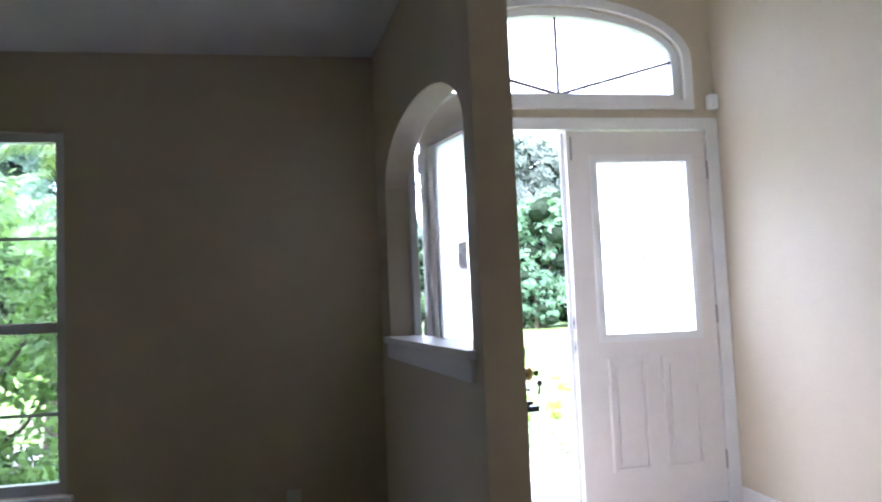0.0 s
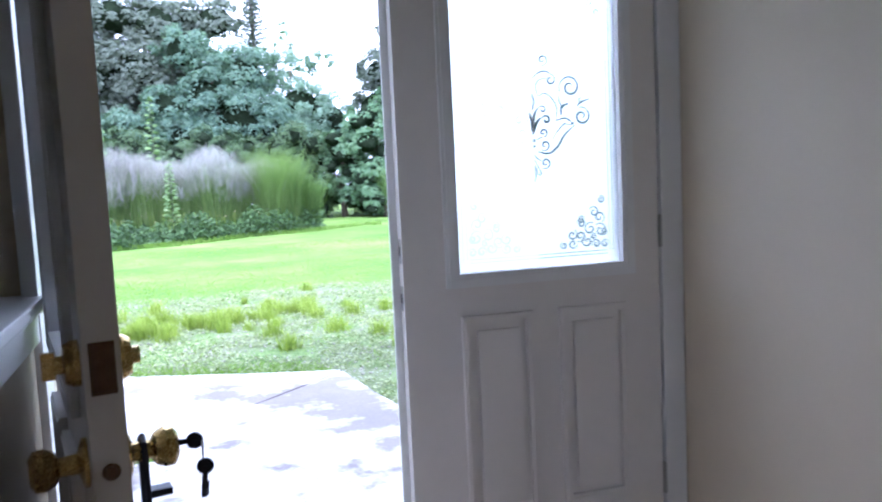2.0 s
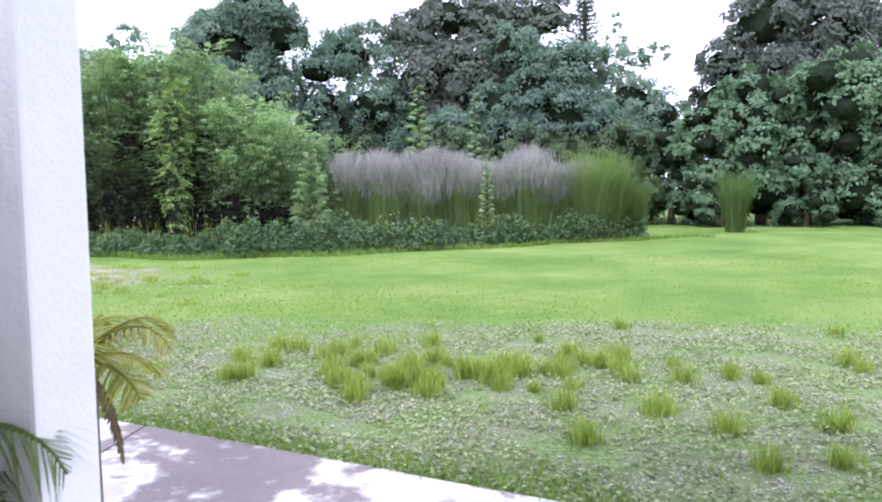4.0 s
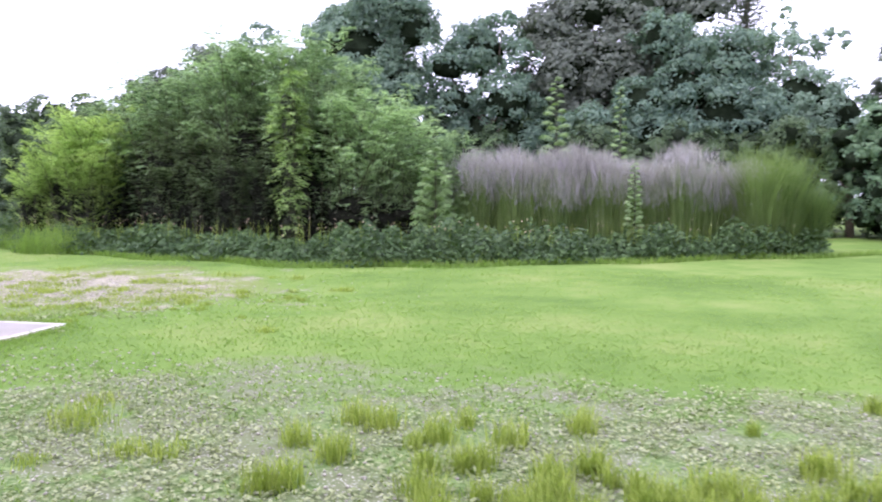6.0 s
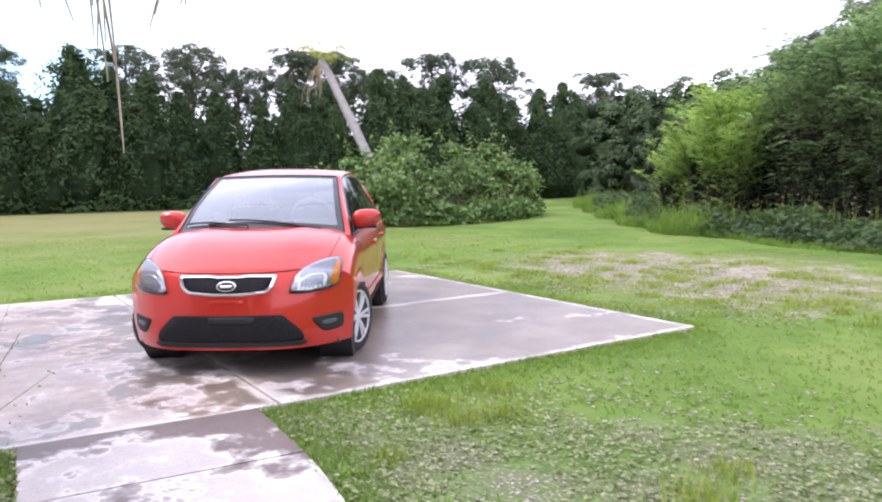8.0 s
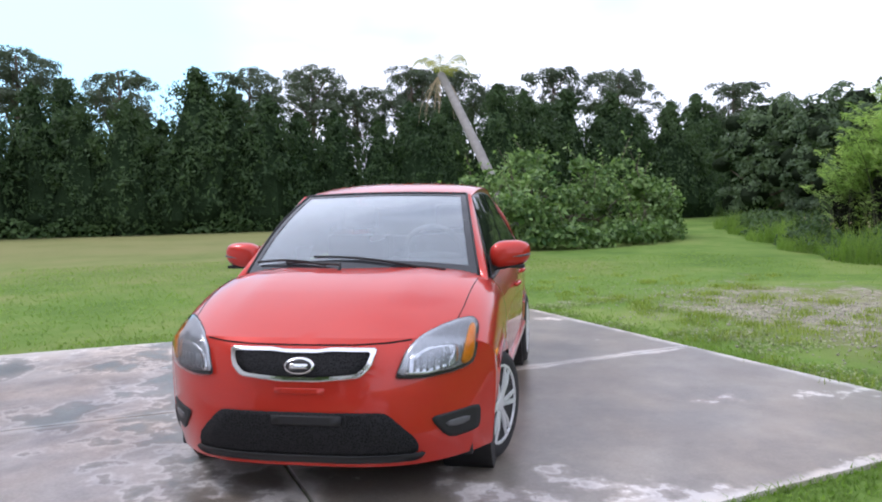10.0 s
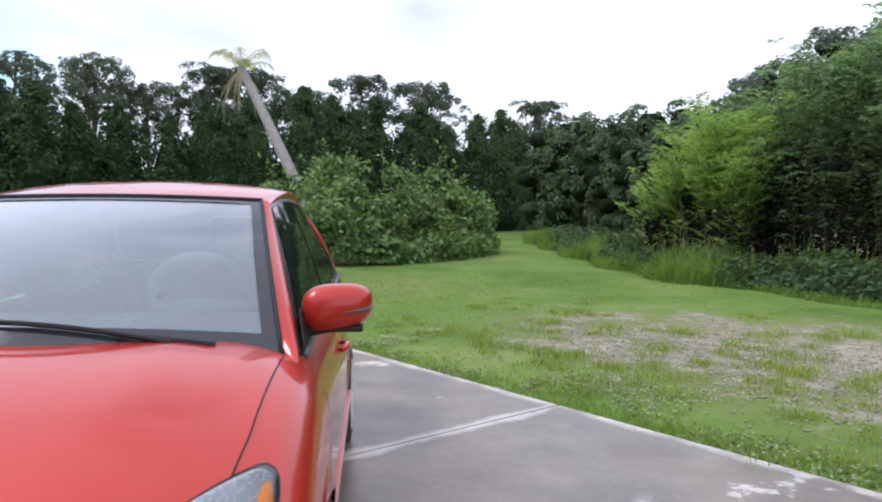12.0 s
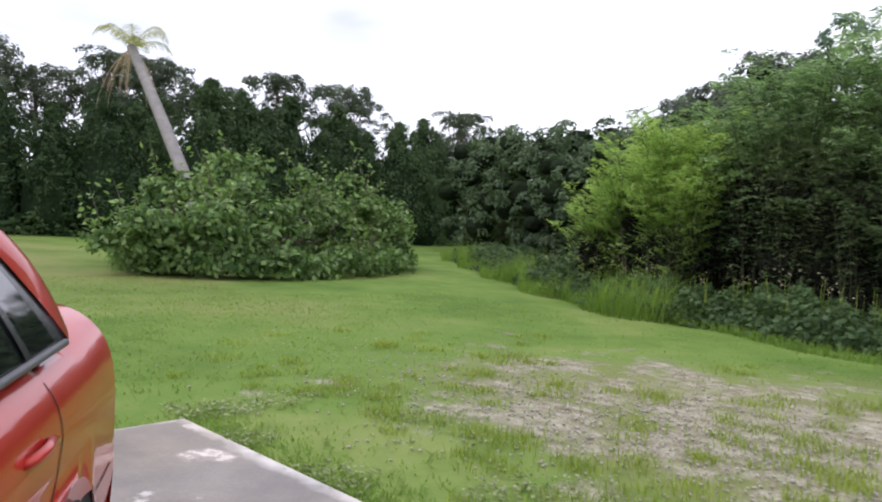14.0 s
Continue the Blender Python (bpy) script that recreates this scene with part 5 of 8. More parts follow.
scatter(pines[0], [(-60, 11.4, 0.86, 0), (-60, 23.8, 0.92, 130), (-59, 35.2, 0.94, 40), (-61, 3.2, 0.84, 200), (-58, -9, 0.9, 300), (-50, 45.5, 0.78, 90)])
scatter(pines[1], [(-61, 16.2, 0.95, 30), (-61, 27.2, 0.98, 160), (-58, 40.5, 0.98, 250), (-59, -3, 0.95, 20), (-62, 20, 0.85, 70), (-62, 31.5, 0.90, 100)])

# woods behind the long grass: trees smothered in vines, and a dark oak between them
VINE = "tall tree draped in billowing grey-green vines behind the bamboo"
vine_tree("vine_tree", VINE, -14.3, 37.2, [(-14.6, 8.0, 2.5), (-12.9, 10.3, 2.0), (-11.9, 8.9, 1.5), (-15.4, 9.4, 1.3), (-19.7, 8.9, 1.0), (-18.3, 7.8, 0.8), (-15.4, 5.8, 2.3), (-12.6, 6.0, 2.2), (-17.6, 6.0, 1.7), (-13.8, 3.6, 2.4), (-17.0, 3.6, 2.2)], 0.20, M["leaf_vine"], 61)
vine_tree("vine_tree", VINE, -8.6, 37.4, [(-8.8, 7.9, 1.75), (-7.7, 8.7, 1.05), (-10.1, 7.2, 1.15), (-6.9, 7.3, 1.05), (-9.9, 5.6, 1.25), (-7.3, 5.5, 1.5), (-8.6, 4.2, 1.9), (-10.6, 3.6, 1.7), (-6.4, 3.6, 1.7)], 0.20, M["leaf_vine"], 62)
vine_tree("oak_tree", "large dark brownish oak with a dense crown", -3.0, 39.6, [(-5.6, 9.0, 1.75), (-3.9, 9.9, 1.7), (-2.1, 9.6, 1.6), (-5.0, 6.9, 2.1), (-2.8, 7.2, 2.2), (-0.4, 9.8, 1.5), (1.0, 9.9, 1.35), (-0.6, 7.4, 1.9), (-6.4, 6.0, 1.6), (-3.8, 4.6, 2.4), (-0.6, 4.6, 2.2)], 0.26, M["leaf_oak"], 63, 0.3)
vine_tree("vine_tree", "broad tree buried under hanging grey-green vines", 1.2, 36.8, [(-0.6, 7.9, 1.35), (0.4, 7.2, 1.0), (2.0, 6.7, 1.75), (0.2, 5.6, 1.5), (1.9, 4.6, 1.9), (-1.5, 5.2, 1.4), (3.2, 4.4, 1.5), (-0.6, 3.6, 1.9), (-3.2, 3.8, 1.8)], 0.20, M["leaf_vine"], 64)
vine_tree("vine_tree", "slim tree under vines with one trailing hooked shoot", 4.4, 37.2, [(4.3, 7.1, 1.25), (4.0, 8.2, 0.55), (4.05, 8.8, 0.36), (4.1, 9.3, 0.22), (5.0, 7.2, 0.6), (5.4, 7.5, 0.46), (5.8, 7.75, 0.38), (6.2, 7.7, 0.30), (6.35, 7.35, 0.24), (4.6, 5.3, 1.5), (5.9, 4.6, 1.4), (4.4, 3.4, 1.9), (6.8, 3.2, 1.6)], 0.20, M["leaf_vine"], 65)
vine_tree("oak_tree", "large dark oak rising behind the mid green trees", 11.4, 38.0, [(10.6, 8.7, 1.8), (9.2, 7.0, 1.4), (12.4, 9.6, 2.0), (14.2, 8.2, 2.2), (11.4, 6.6, 2.2), (9.0, 5.4, 1.4), (13.6, 5.8, 2.4)], 0.26, M["leaf_oak"], 66, 0.3)
oak = broad_tree("oak_tree", "large dark broad-leaved tree at the back of the woods", 10.5, 3.5, 20, 0.26, M["leaf_oak"], 31, 0.14, 0.85)
scatter(oak, [(-21.8, 36.8, 0.92, 80), (17.6, 42.7, 1.1, 300), (22, 44, 1.15, 60), (-25.5, 38.5, 0.86, 10)])
pinus = empty("norfolk_pine", Matrix.Identity(4), "slim tiered conifer rising out of the dark woods", "tree")
part("trunk", limbs(12.2, 0.13, [], 5), M["bark"], pinus, smooth=True)
P = []
for i in range(38):
    z = 4.0 + 8.1 * i / 37
    for k in range(7):
        a = 0.9 * k + 0.4 * i
        ln = ((12.4 - z) * 0.27 + 0.12) * (0.75 + 0.35 * ((k * 3 + i) % 4) / 3)
        t = np.linspace(0.1, 1, 30)[:, None]
        P.append(np.array([[0, 0, z]]) + t * np.array([[math.cos(a) * ln, math.sin(a) * ln, 0.0]]) + t * t * [[0, 0, 0.32 * ln]] + rng.normal(size=(30, 3)) * [0.05, 0.05, 0.03])
P = np.concatenate(P)
v, f = leaves(P, np.tile([0, 0, 1.0], (len(P), 1)), 0.20, 0.08, -0.2)
from_arrays("crown", v, f, M["leaf_oak"], parent=pinus)
pinus.matrix_basis = pose(2.85, 40.0, GZ)
shade = broad_tree("shade_tree", "dense mid green broad-leaved tree at the edge of the lawn", 6.5, 2.7, 22, 0.24, M["leaf_shade"], 33, 0.08, 1.05, 18)
scatter(shade, [(5.9, 33.4, 0.66, 0), (7.4, 32.4, 0.82, 100), (9.4, 32.8, 0.98, 200), (11.2, 32.2, 1.04, 20), (13.4, 32.6, 1.1, 140), (16.0, 33, 1.15, 40), (19.5, 32, 1.2, 260), (24, 31, 1.3, 10), (7.2, 30.6, 0.42, 70), (10.3, 30.4, 0.46, 150), (13.5, 30.2, 0.48, 220)])
lane = broad_tree("lane_tree", "dark green broad-leaved tree beside the grassy lane", 6.0, 2.6, 20, 0.23, M["leaf_lane"], 34, 0.08, 0.85, 16)
scatter(lane, [(-29.0, 31.5, 0.95, 0), (-26.5, 29.5, 0.80, 100), (-33.5, 34.5, 1.05, 200), (-24.0, 28.0, 0.76, 20), (-38, 37, 1.15, 60), (-31, 37, 1.15, 310), (-26, 35, 1.05, 60), (-21.5, 28.5, 0.84, 130), (-18.4, 31.4, 1.0, 30), (-14.6, 29.5, 0.9, 190), (-10.8, 32.6, 0.8, 75), (-21.1, 33.0, 1.0, 75), (-7.6, 33.0, 0.72, 280), (-3.6, 33.4, 0.72, 15), (0.4, 33.6, 0.72, 100), (3.6, 33.4, 0.74, 330), (-1.7, 31.6, 0.62, 45), (1.7, 31.8, 0.60, 190), (2.0, 38.8, 1.0, 40), (-6.3, 39.0, 1.0, 200), (5.8, 39.0, 0.95, 120), (-10.8, 39.0, 1.0, 160)])

# bamboo along the edge of the lawn
bam = [bamboo(41, 6.4, 1.4, 38, 28, low=0.16, old=1200, leaf=0.12, rise=0.25, foot=0.45),
       bamboo(42, 7.4, 1.6, 36, 26, mat=M["leaf_bamboo_shaded"], label="tall dark green bamboo clump, leaf colour darkened for shade", low=0.22, old=2600, rise=0.1),
       bamboo(43, 4.9, 1.35, 46, 28, mat=M["leaf_lime"], label="bright lime green bamboo clump", low=0.16, old=1200, leaf=0.115, rise=0.45, foot=0.40),
       bamboo(45, 7.4, 1.5, 40, 32, label="tall bamboo with pale green sprays over a dark foot", low=0.26, old=2600, rise=0.3, foot=0.45),
       bamboo(46, 5.4, 1.5, 44, 30, label="bushy pale green bamboo clump leafy down to the ground", low=0.05, old=500, leaf=0.12, rise=0.25, foot=0.26)]
scatter(bam[0], [(-16.3, 23.2, 0.88, 170), (-15.4, 22.9, 0.98, 90), (-14.8, 23.4, 1.08, 140), (-13.9, 23.3, 1.05, 30), (-12.3, 23.7, 1.10, 210), (-10.2, 23.9, 1.08, 80)])
# low copies in shade-darkened leaves stand under the pale bamboo
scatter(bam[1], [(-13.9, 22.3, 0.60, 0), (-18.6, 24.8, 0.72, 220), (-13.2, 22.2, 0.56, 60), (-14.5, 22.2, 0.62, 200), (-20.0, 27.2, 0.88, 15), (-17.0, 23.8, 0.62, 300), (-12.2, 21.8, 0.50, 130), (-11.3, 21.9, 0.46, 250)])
scatter(bam[2], [(-16.7, 21.5, 0.74, 0), (-18.5, 21.5, 0.66, 60), (-17.6, 21.9, 0.96, 140), (-17.0, 22.2, 1.0, 10), (-18.0, 22.6, 0.86, 75)])
scatter(bam[3], [(-12.2, 22.7, 0.96, 0), (-11.2, 22.9, 0.98, 80), (-12.9, 23.6, 1.02, 160), (-9.9, 22.6, 0.94, 40)])
scatter(bam[4], [(-8.9, 22.3, 0.98, 0), (-8.0, 22.5, 0.90, 50), (-7.2, 22.8, 0.78, 250), (-6.5, 23.4, 0.72, 10), (-8.4, 23.5, 1.0, 130)])
vine = bamboo(44, 6.6, 0.40, 16, 24, M["leaf_column"], "vine_column", "tall column of light green climbing vine")
vine.matrix_basis = pose(-9.95, 21.0, GZ)

# tall grass with purple plumes
random.seed(5)


def tall_grass(seed, h=2.3, n=1300, plumes=True):
    th = empty("tall_grass", Matrix.Identity(4), "tall green grass clump with soft purple plumes" if plumes else "tall fresh green grass clump", "grass", "tall grass")
    b = rng.normal(size=(n, 3)) * ([0.22, 0.22, 0] if plumes else [0.13, 0.13, 0])
    a = np.arctan2(b[:, 1], b[:, 0]) + rng.normal(size=n) * 0.6
    d = np.stack([np.cos(a), np.sin(a), np.zeros(n)], 1)
    v, f = tri_blades(b, h * (0.80 if plumes else 0.94), 0.008, 0.24 if plumes else 0.40, d)
    from_arrays("blades", v, f, M["reed"], parent=th)
    if plumes:
        k = 2300
        b = rng.normal(size=(k, 3)) * [0.34, 0.34, 0.0]
        b[:, 2] = h * (0.66 + 0.40 * rng.random(k) ** 1.1 - 0.16 * np.minimum(1.5, np.hypot(b[:, 0], b[:, 1])))
        v, f = tri_blades(b, 0.34, 0.0042, 1.1)
        from_arrays("plumes", v, f, M["plume"], parent=th)
    return th


tg = tall_grass(1)
spots = []
for i in range(19):
    x = -5.5 + 6.9 * i / 18 + random.uniform(-.15, .15)
    spots.append((x, 22.9 + 0.12 * (x + 6) + (0.0, 0.55, 0.25)[i % 3] + random.uniform(-.2, 0.2), random.uniform(0.84, 1.12), random.uniform(0, 360)))
scatter(tg, spots)
gg = tall_grass(2, 2.4, 1500, False)
scatter(gg, [(1.75, 23.6, 1.08, 0), (2.35, 23.9, 1.0, 80), (2.0, 24.4, 1.1, 120), (3.1, 24.3, 0.75, 20), (6.8, 27.0, 0.85, 60), (-5.9, 23.6, 0.8, 40)])

# small young palms with feather fronds among the grass
def frond_rows(root, d, length, width, n=26, lift=0.55, fall=0.9, leaf_w=0.010, sag=0.35):
    """A feather frond: midrib points and paired leaflets, as vertex and face rows."""
    d = Vector(d).normalized()
    side = d.cross(Vector((0, 0, 1))).normalized()
    pts = []
    for k in range(n):
        f = k / (n - 1)
        pts.append(Vector(root) + d * length * f * (1 - 0.22 * f * f) + Vector((0, 0, length * (lift * f - fall * f ** 2.3))))
    vs, fs = [], []
    for k in range(2, n):
        f = k / (n - 1)
        t = (pts[k] - pts[k - 1]).normalized()
        ln = width * (math.sin(math.pi * min(1, 0.12 + f * 0.88)) ** 0.6)
        for s in (-1, 1):
            ang = random.uniform(0.75, 1.0)
            q = (t * (1 - 0.55 * ang) + side * s * ang + Vector((0, 0, -sag - random.random() * 0.3))).normalized()
            w = t * leaf_w
            o = len(vs)
            m = pts[k] + q * ln * 0.55
            e = pts[k] + q * ln + Vector((0, 0, -0.18 * ln))
            vs += [pts[k] - w, pts[k] + w, m + w * 0.9, m - w * 0.9, e]
            fs += [(o, o + 1, o + 2), (o, o + 2, o + 3), (o + 3, o + 2, o + 4)]
    return pts, vs, fs


def feather_palm(name, label, trunk, crown, fronds, length, width, mat, dead=0, lift=(0.2, 0.9), trunk_r=0.09, seed=1, n=26, leaf_w=0.010, sag=0.35, fall=0.6):
    """A palm: trunk along points, a crown of feather fronds, and some dead ones hanging."""
    random.seed(seed)
    th = empty(name, Matrix.Identity(4), label, "palm tree")
    bm = bmesh.new()
    tube_bm(bm, trunk, [trunk_r * (1.15 - 0.3 * k / (len(trunk) - 1)) for k in range(len(trunk))], 12)
    part("trunk", bm, M["palm_bark"] if trunk_r > 0.12 else M["bark"], th, smooth=True)
    for i in range(fronds + dead):
        a = 2.4 * i + random.uniform(-.3, .3)
        d = (math.cos(a), math.sin(a), 0)
        if i < fronds:
            lf = random.uniform(*lift)
            pts, vs, fs = frond_rows(crown, d, length * random.uniform(0.8, 1.1), width, n, lf, lf * fall + 0.35, leaf_w, sag)
            mm = mat
        else:
            pts, vs, fs = frond_rows(crown, d, length * random.uniform(0.5, 0.8), width * 0.35, n, -0.9, 0.8)
            mm = M["dry"]
        fr = tagged(from_arrays("frond" if i < fronds else "dead_frond", vs, fs, mm, parent=th), kind="stuff")
        rib = bmesh.new()
        tube_bm(rib, pts[::3], [0.012 * (1 - 0.8 * k / len(pts[::3])) for k in range(len(pts[::3]))], 5)
        part("midrib", rib, mm, fr)
    return th


lean_top = Vector((-6.7, -0.15, 6.3))
feather_palm("leaning_palm", "leaning old palm with a bare grey trunk and few tattered fronds", [Vector((0, 0, -0.2)).lerp(lean_top, f) + Vector((0, 0, 0.12 * math.sin(math.pi * f))) for f in [k / 8 for k in range(9)]],
             lean_top, 10, 1.55, 0.40, M["leaf_yellow"], dead=11, lift=(0.5, 1.8), trunk_r=0.17, seed=4).matrix_basis = pose(-25.3, 15.7, GZ)


def feather_bamboo(h, width, seed):
    """A slim upright stem with tiers of fine arching sprays, narrowing to the tip."""
    random.seed(seed)
    th = empty("feather_bamboo", Matrix.Identity(4), "slim feathery light green bamboo shoot among the tall grass", "bamboo", "feathery bamboo")
    bm = bmesh.new()
    tube_bm(bm, [Vector((0, 0, -0.1)), Vector((0.03, 0.02, h * 0.5)), Vector((0.0, 0.06, h))], [0.03, 0.022, 0.006], 6)
    part("stem", bm, M["cane"], th)
    for i in range(46):
        f = 0.16 + 0.84 * i / 45
        a = 2.4 * i + random.uniform(-.3, .3)
        ln = width * (1.08 - f) ** 0.7 * random.uniform(0.8, 1.1)
        pts, vs, fs = frond_rows(Vector((0, 0.03, h * f)), (math.cos(a), math.sin(a), 0), ln, 0.32 * min(1.0, ln + 0.25), 16, 0.62, 0.42, 0.015)
        sp = tagged(from_arrays("spray", vs, fs, M["leaf_fern"], parent=th), kind="stuff")
    return th


for x, y, h, w in ((-3.8, 26.6, 5.1, 1.05), (-1.9, 27.0, 4.8, 0.55), (-6.3, 21.9, 2.7, 1.1), (-6.0, 22.6, 2.2, 0.8), (-1.3, 22.6, 2.3, 0.4)):
    feather_bamboo(h, w, int(-x * 10)).matrix_basis = pose(x, y, GZ)

# porch palms beside the column
feather_palm("porch_palm", "pygmy date palm beside the porch column", [(0, 0, -0.05), (0.02, 0.01, 0.45), (0.0, 0.03, 0.86)], Vector((0, 0.03, 0.86)), 24, 0.60, 0.26, M["leaf_palm"], dead=5,
             lift=(-0.5, 1.2), trunk_r=0.085, seed=9, n=34, leaf_w=0.0042, sag=0.0, fall=0.45).matrix_basis = pose(-1.72, 1.86, GZ)
feather_palm("porch_palm", "taller pygmy date palm beside the porch column", [(0, 0, -0.05), (0.05, 0.02, 0.8), (0.02, 0.05, 1.60)], Vector((0.02, 0.05, 1.60)), 22, 0.62, 0.26, M["leaf_palm"], dead=4,
             lift=(-0.4, 1.3), trunk_r=0.07, seed=10, n=34, leaf_w=0.0042, sag=0.0, fall=0.45).matrix_basis = pose(-1.90, 2.00, GZ)
feather_palm("porch_palm", "yellowing pygmy date palm beyond the porch column", [(0, 0, -0.05), (0.02, 0.0, 0.95)], Vector((0.02, 0.0, 0.95)), 11, 0.40, 0.16, M["leaf_yellow"], dead=2,
             lift=(-0.2, 1.3), trunk_r=0.07, seed=12, n=34, leaf_w=0.0042, sag=0.0, fall=0.45).matrix_basis = pose(-1.66, 2.70, GZ)

feather_palm("porch_palm", "full pygmy date palm among its neighbours by the porch", [(0, 0, -0.05), (0.05, 0.0, 1.0), (0.02, 0.05, 1.95)], Vector((0.02, 0.05, 1.95)), 24, 0.9, 0.24, M["leaf_palm"], dead=5,
             lift=(-0.4, 1.3), trunk_r=0.07, seed=14, n=34, leaf_w=0.0055, sag=0.05, fall=0.5).matrix_basis = pose(-2.62, 2.55, GZ)
feather_palm("porch_palm", "low yellowing pygmy date palm by the porch", [(0, 0, -0.05), (0.0, 0.0, 1.15)], Vector((0.0, 0.0, 1.15)), 20, 0.85, 0.22, M["leaf_yellow"], dead=6,
             lift=(-0.4, 1.2), trunk_r=0.07, seed=15, n=34, leaf_w=0.005, sag=0.05, fall=0.5).matrix_basis = pose(-2.45, 2.05, GZ)

# mulberry bush under the leaning palm
random.seed(8)
lobes = []
for i in range(90):
    a = random.uniform(0, 6.28)
    q = random.random() ** 0.45
    x, yy = 4.9 * q * math.cos(a), 2.9 * q * math.sin(a)
    top = 3.1 * (1 - 0.60 * q ** 2.5)
    r = random.uniform(0.30, 0.85)
    lobes.append(((x, yy, max(0.25, top * random.uniform(0.08, 0.95) - 0.1)), (r, r, r * 0.8)))
bush = empty("mulberry_bush", pose(-26.3, 17.85, GZ, 0, 0, 118), "wide rounded green bush under the leaning palm", "bush")
part("stems", limbs(1.6, 0.09, [l[0] for l in lobes[:24]], 8), M["bark"], bush, smooth=True)
lobes += [((random.uniform(-5.9, -4.4), random.uniform(-1.2, 1.2), random.uniform(0.3, 1.4)), (0.6, 0.6, 0.5)) for i in range(7)]
lobes += [((4.7 * math.cos(a), 2.75 * math.sin(a), random.uniform(0.15, 0.4)), (0.75, 0.75, 0.5)) for a in [0.2 * k for k in range(32)]]
v, f = clump_crown(lobes, 44000, 0.19, 0.11, 0.6, 0.45, 6, 0.75)
from_arrays("leaves", v, f, M["leaf_bush"], parent=bush)
# long shoots standing out of it
P = []
for i in range(96):
    bm = bmesh.new()
    l = random.choice(lobes)[0]
    a = random.uniform(0, 6.28)
    e = Vector(l) + Vector((math.cos(a) * 0.5, math.sin(a) * 0.5, random.uniform(0.6, 1.35)))
    tube_bm(bm, [Vector(l), Vector(l).lerp(e, 0.5) + Vector((0, 0, .1)), e], [0.02, 0.012, 0.005], 5)
    for f in np.linspace(0.25, 1, 16):
        P.append(np.array(Vector(l).lerp(e, float(f))) + rng.normal(size=3) * 0.10)
    part("shoot", bm, M["bark"], bush)
P = np.array(P)
v, f = leaves(P, np.tile([0, 0, 1.0], (len(P), 1)), 0.18, 0.10, 0.6)
from_arrays("shoot_leaves", v, f, M["leaf_bush"], parent=bush)


# weedy strip along the edge of the mown grass
def edge_y(x):
    return float(np.interp(x, [-31, -23, -16.6, -11.3, -7.0, -3.1, 2.2, 5.0], [28.2, 22.8, 18.9, 18.0, 17.2, 19.1, 22.6, 24.5]))


n = 62000
xs = rng.uniform(-31, 3.4, n)
depth = rng.random(n) ** 0.9 * 3.2
ys = np.array([edge_y(x) for x in xs]) + depth + 0.16 * np.sin(xs * 3.1) + rng.normal(size=n) * 0.10
hump = 0.50 + 0.12 * np.sin(xs * 0.9 + 0.7 * np.sin(ys)) + 0.12 * np.sin(xs * 2.3 + ys * 1.3) + 0.12 * np.sin(xs * 5.3 - ys * 2.1) + 0.10 * np.sin(xs * 9.7 + ys * 4.0)
hz = np.clip(hump * np.clip(0.45 + depth / 0.8, 0.25, 1.15) * np.interp(xs, [-16, -12.5, -10, -8], [0.95, 0.62, 0.7, 1.0]), 0.12, 1.3)
up = rng.random(n) ** 0.5
P = np.stack([xs, ys, GZ + hz * up], 1)
nm = np.stack([np.cos(xs * 5.3 - ys * 2.1) * 0.35, -0.75 + 0.5 * up, 0.35 + 0.65 * up], 1)
v, f = leaves(P, nm, 0.13, 0.075, 0.3, 0.5)
tagged(from_arrays("weeds", v, f, M["leaf_weed"]), "dense low strip of leafy weeds along the edge of the lawn", "weeds", kind="stuff")
m2 = 15000
xs = np.where(rng.random(m2) < 0.72, rng.uniform(-31, -14.5, m2), rng.uniform(-14.5, 5.5, m2))
ys = np.array([edge_y(x) for x in xs]) + np.abs(rng.normal(size=m2)) * np.where(xs < -14.5, 1.2, 0.16) - 0.30 + 0.25 * np.sin(xs * 1.7)
tall = np.where(xs < -14.5, 0.26 + 0.42 * rng.random(m2) * np.clip(np.sin(xs * 1.1) + np.sin(xs * 2.7 + ys) + 0.9, 0, 1.6), 0.16)
v, f = tri_blades(np.stack([xs, ys, np.full(m2, GZ)], 1), tall, 0.007, 0.8)
tagged(from_arrays("long_grass", v, f, M["blade"]), "long rough grass in front of the weeds", "grass", kind="stuff")
# thin flowering stalks standing over the weeds
m3 = 420
xs = rng.uniform(-21, 3.0, m3)
ys = np.array([edge_y(x) for x in xs]) + 0.4 + 2.0 * rng.random(m3)
foot = np.stack([xs, ys, np.full(m3, GZ + 0.35)], 1)
v, f = tri_blades(foot, 0.55, 0.006, 0.25)
tagged(from_arrays("weed_stalks", v, f, M["tuft"]), "thin pale stalks standing over the weeds", "weeds", kind="stuff")
m4 = 380
k = rng.integers(0, m3, m4)
P = foot[k] + rng.normal(size=(m4, 3)) * [0.07, 0.07, 0.10] + [0, 0, 0.42]
v, f = leaves(P, np.tile([0, -0.4, 0.8], (m4, 1)), 0.05, 0.03, 0.0)
tagged(from_arrays("weed_heads", v, f, M["dry"]), "small faded flower heads over the weeds", "weeds", kind="stuff")
# undergrowth along the foot of the cedars and the lane
n = 16000
ys = rng.uniform(-24, 42, n)
xs = -43.2 - np.maximum(0, ys - 24) * 0.12 - rng.random(n) * 2.0
P = np.stack([xs, ys, GZ + rng.random(n) * (0.5 + 0.5 * np.sin(ys * 1.3) ** 2)], 1)
v, f = leaves(P, np.tile([0.6, 0, 0.8], (n, 1)), 0.30, 0.16, 0.2)
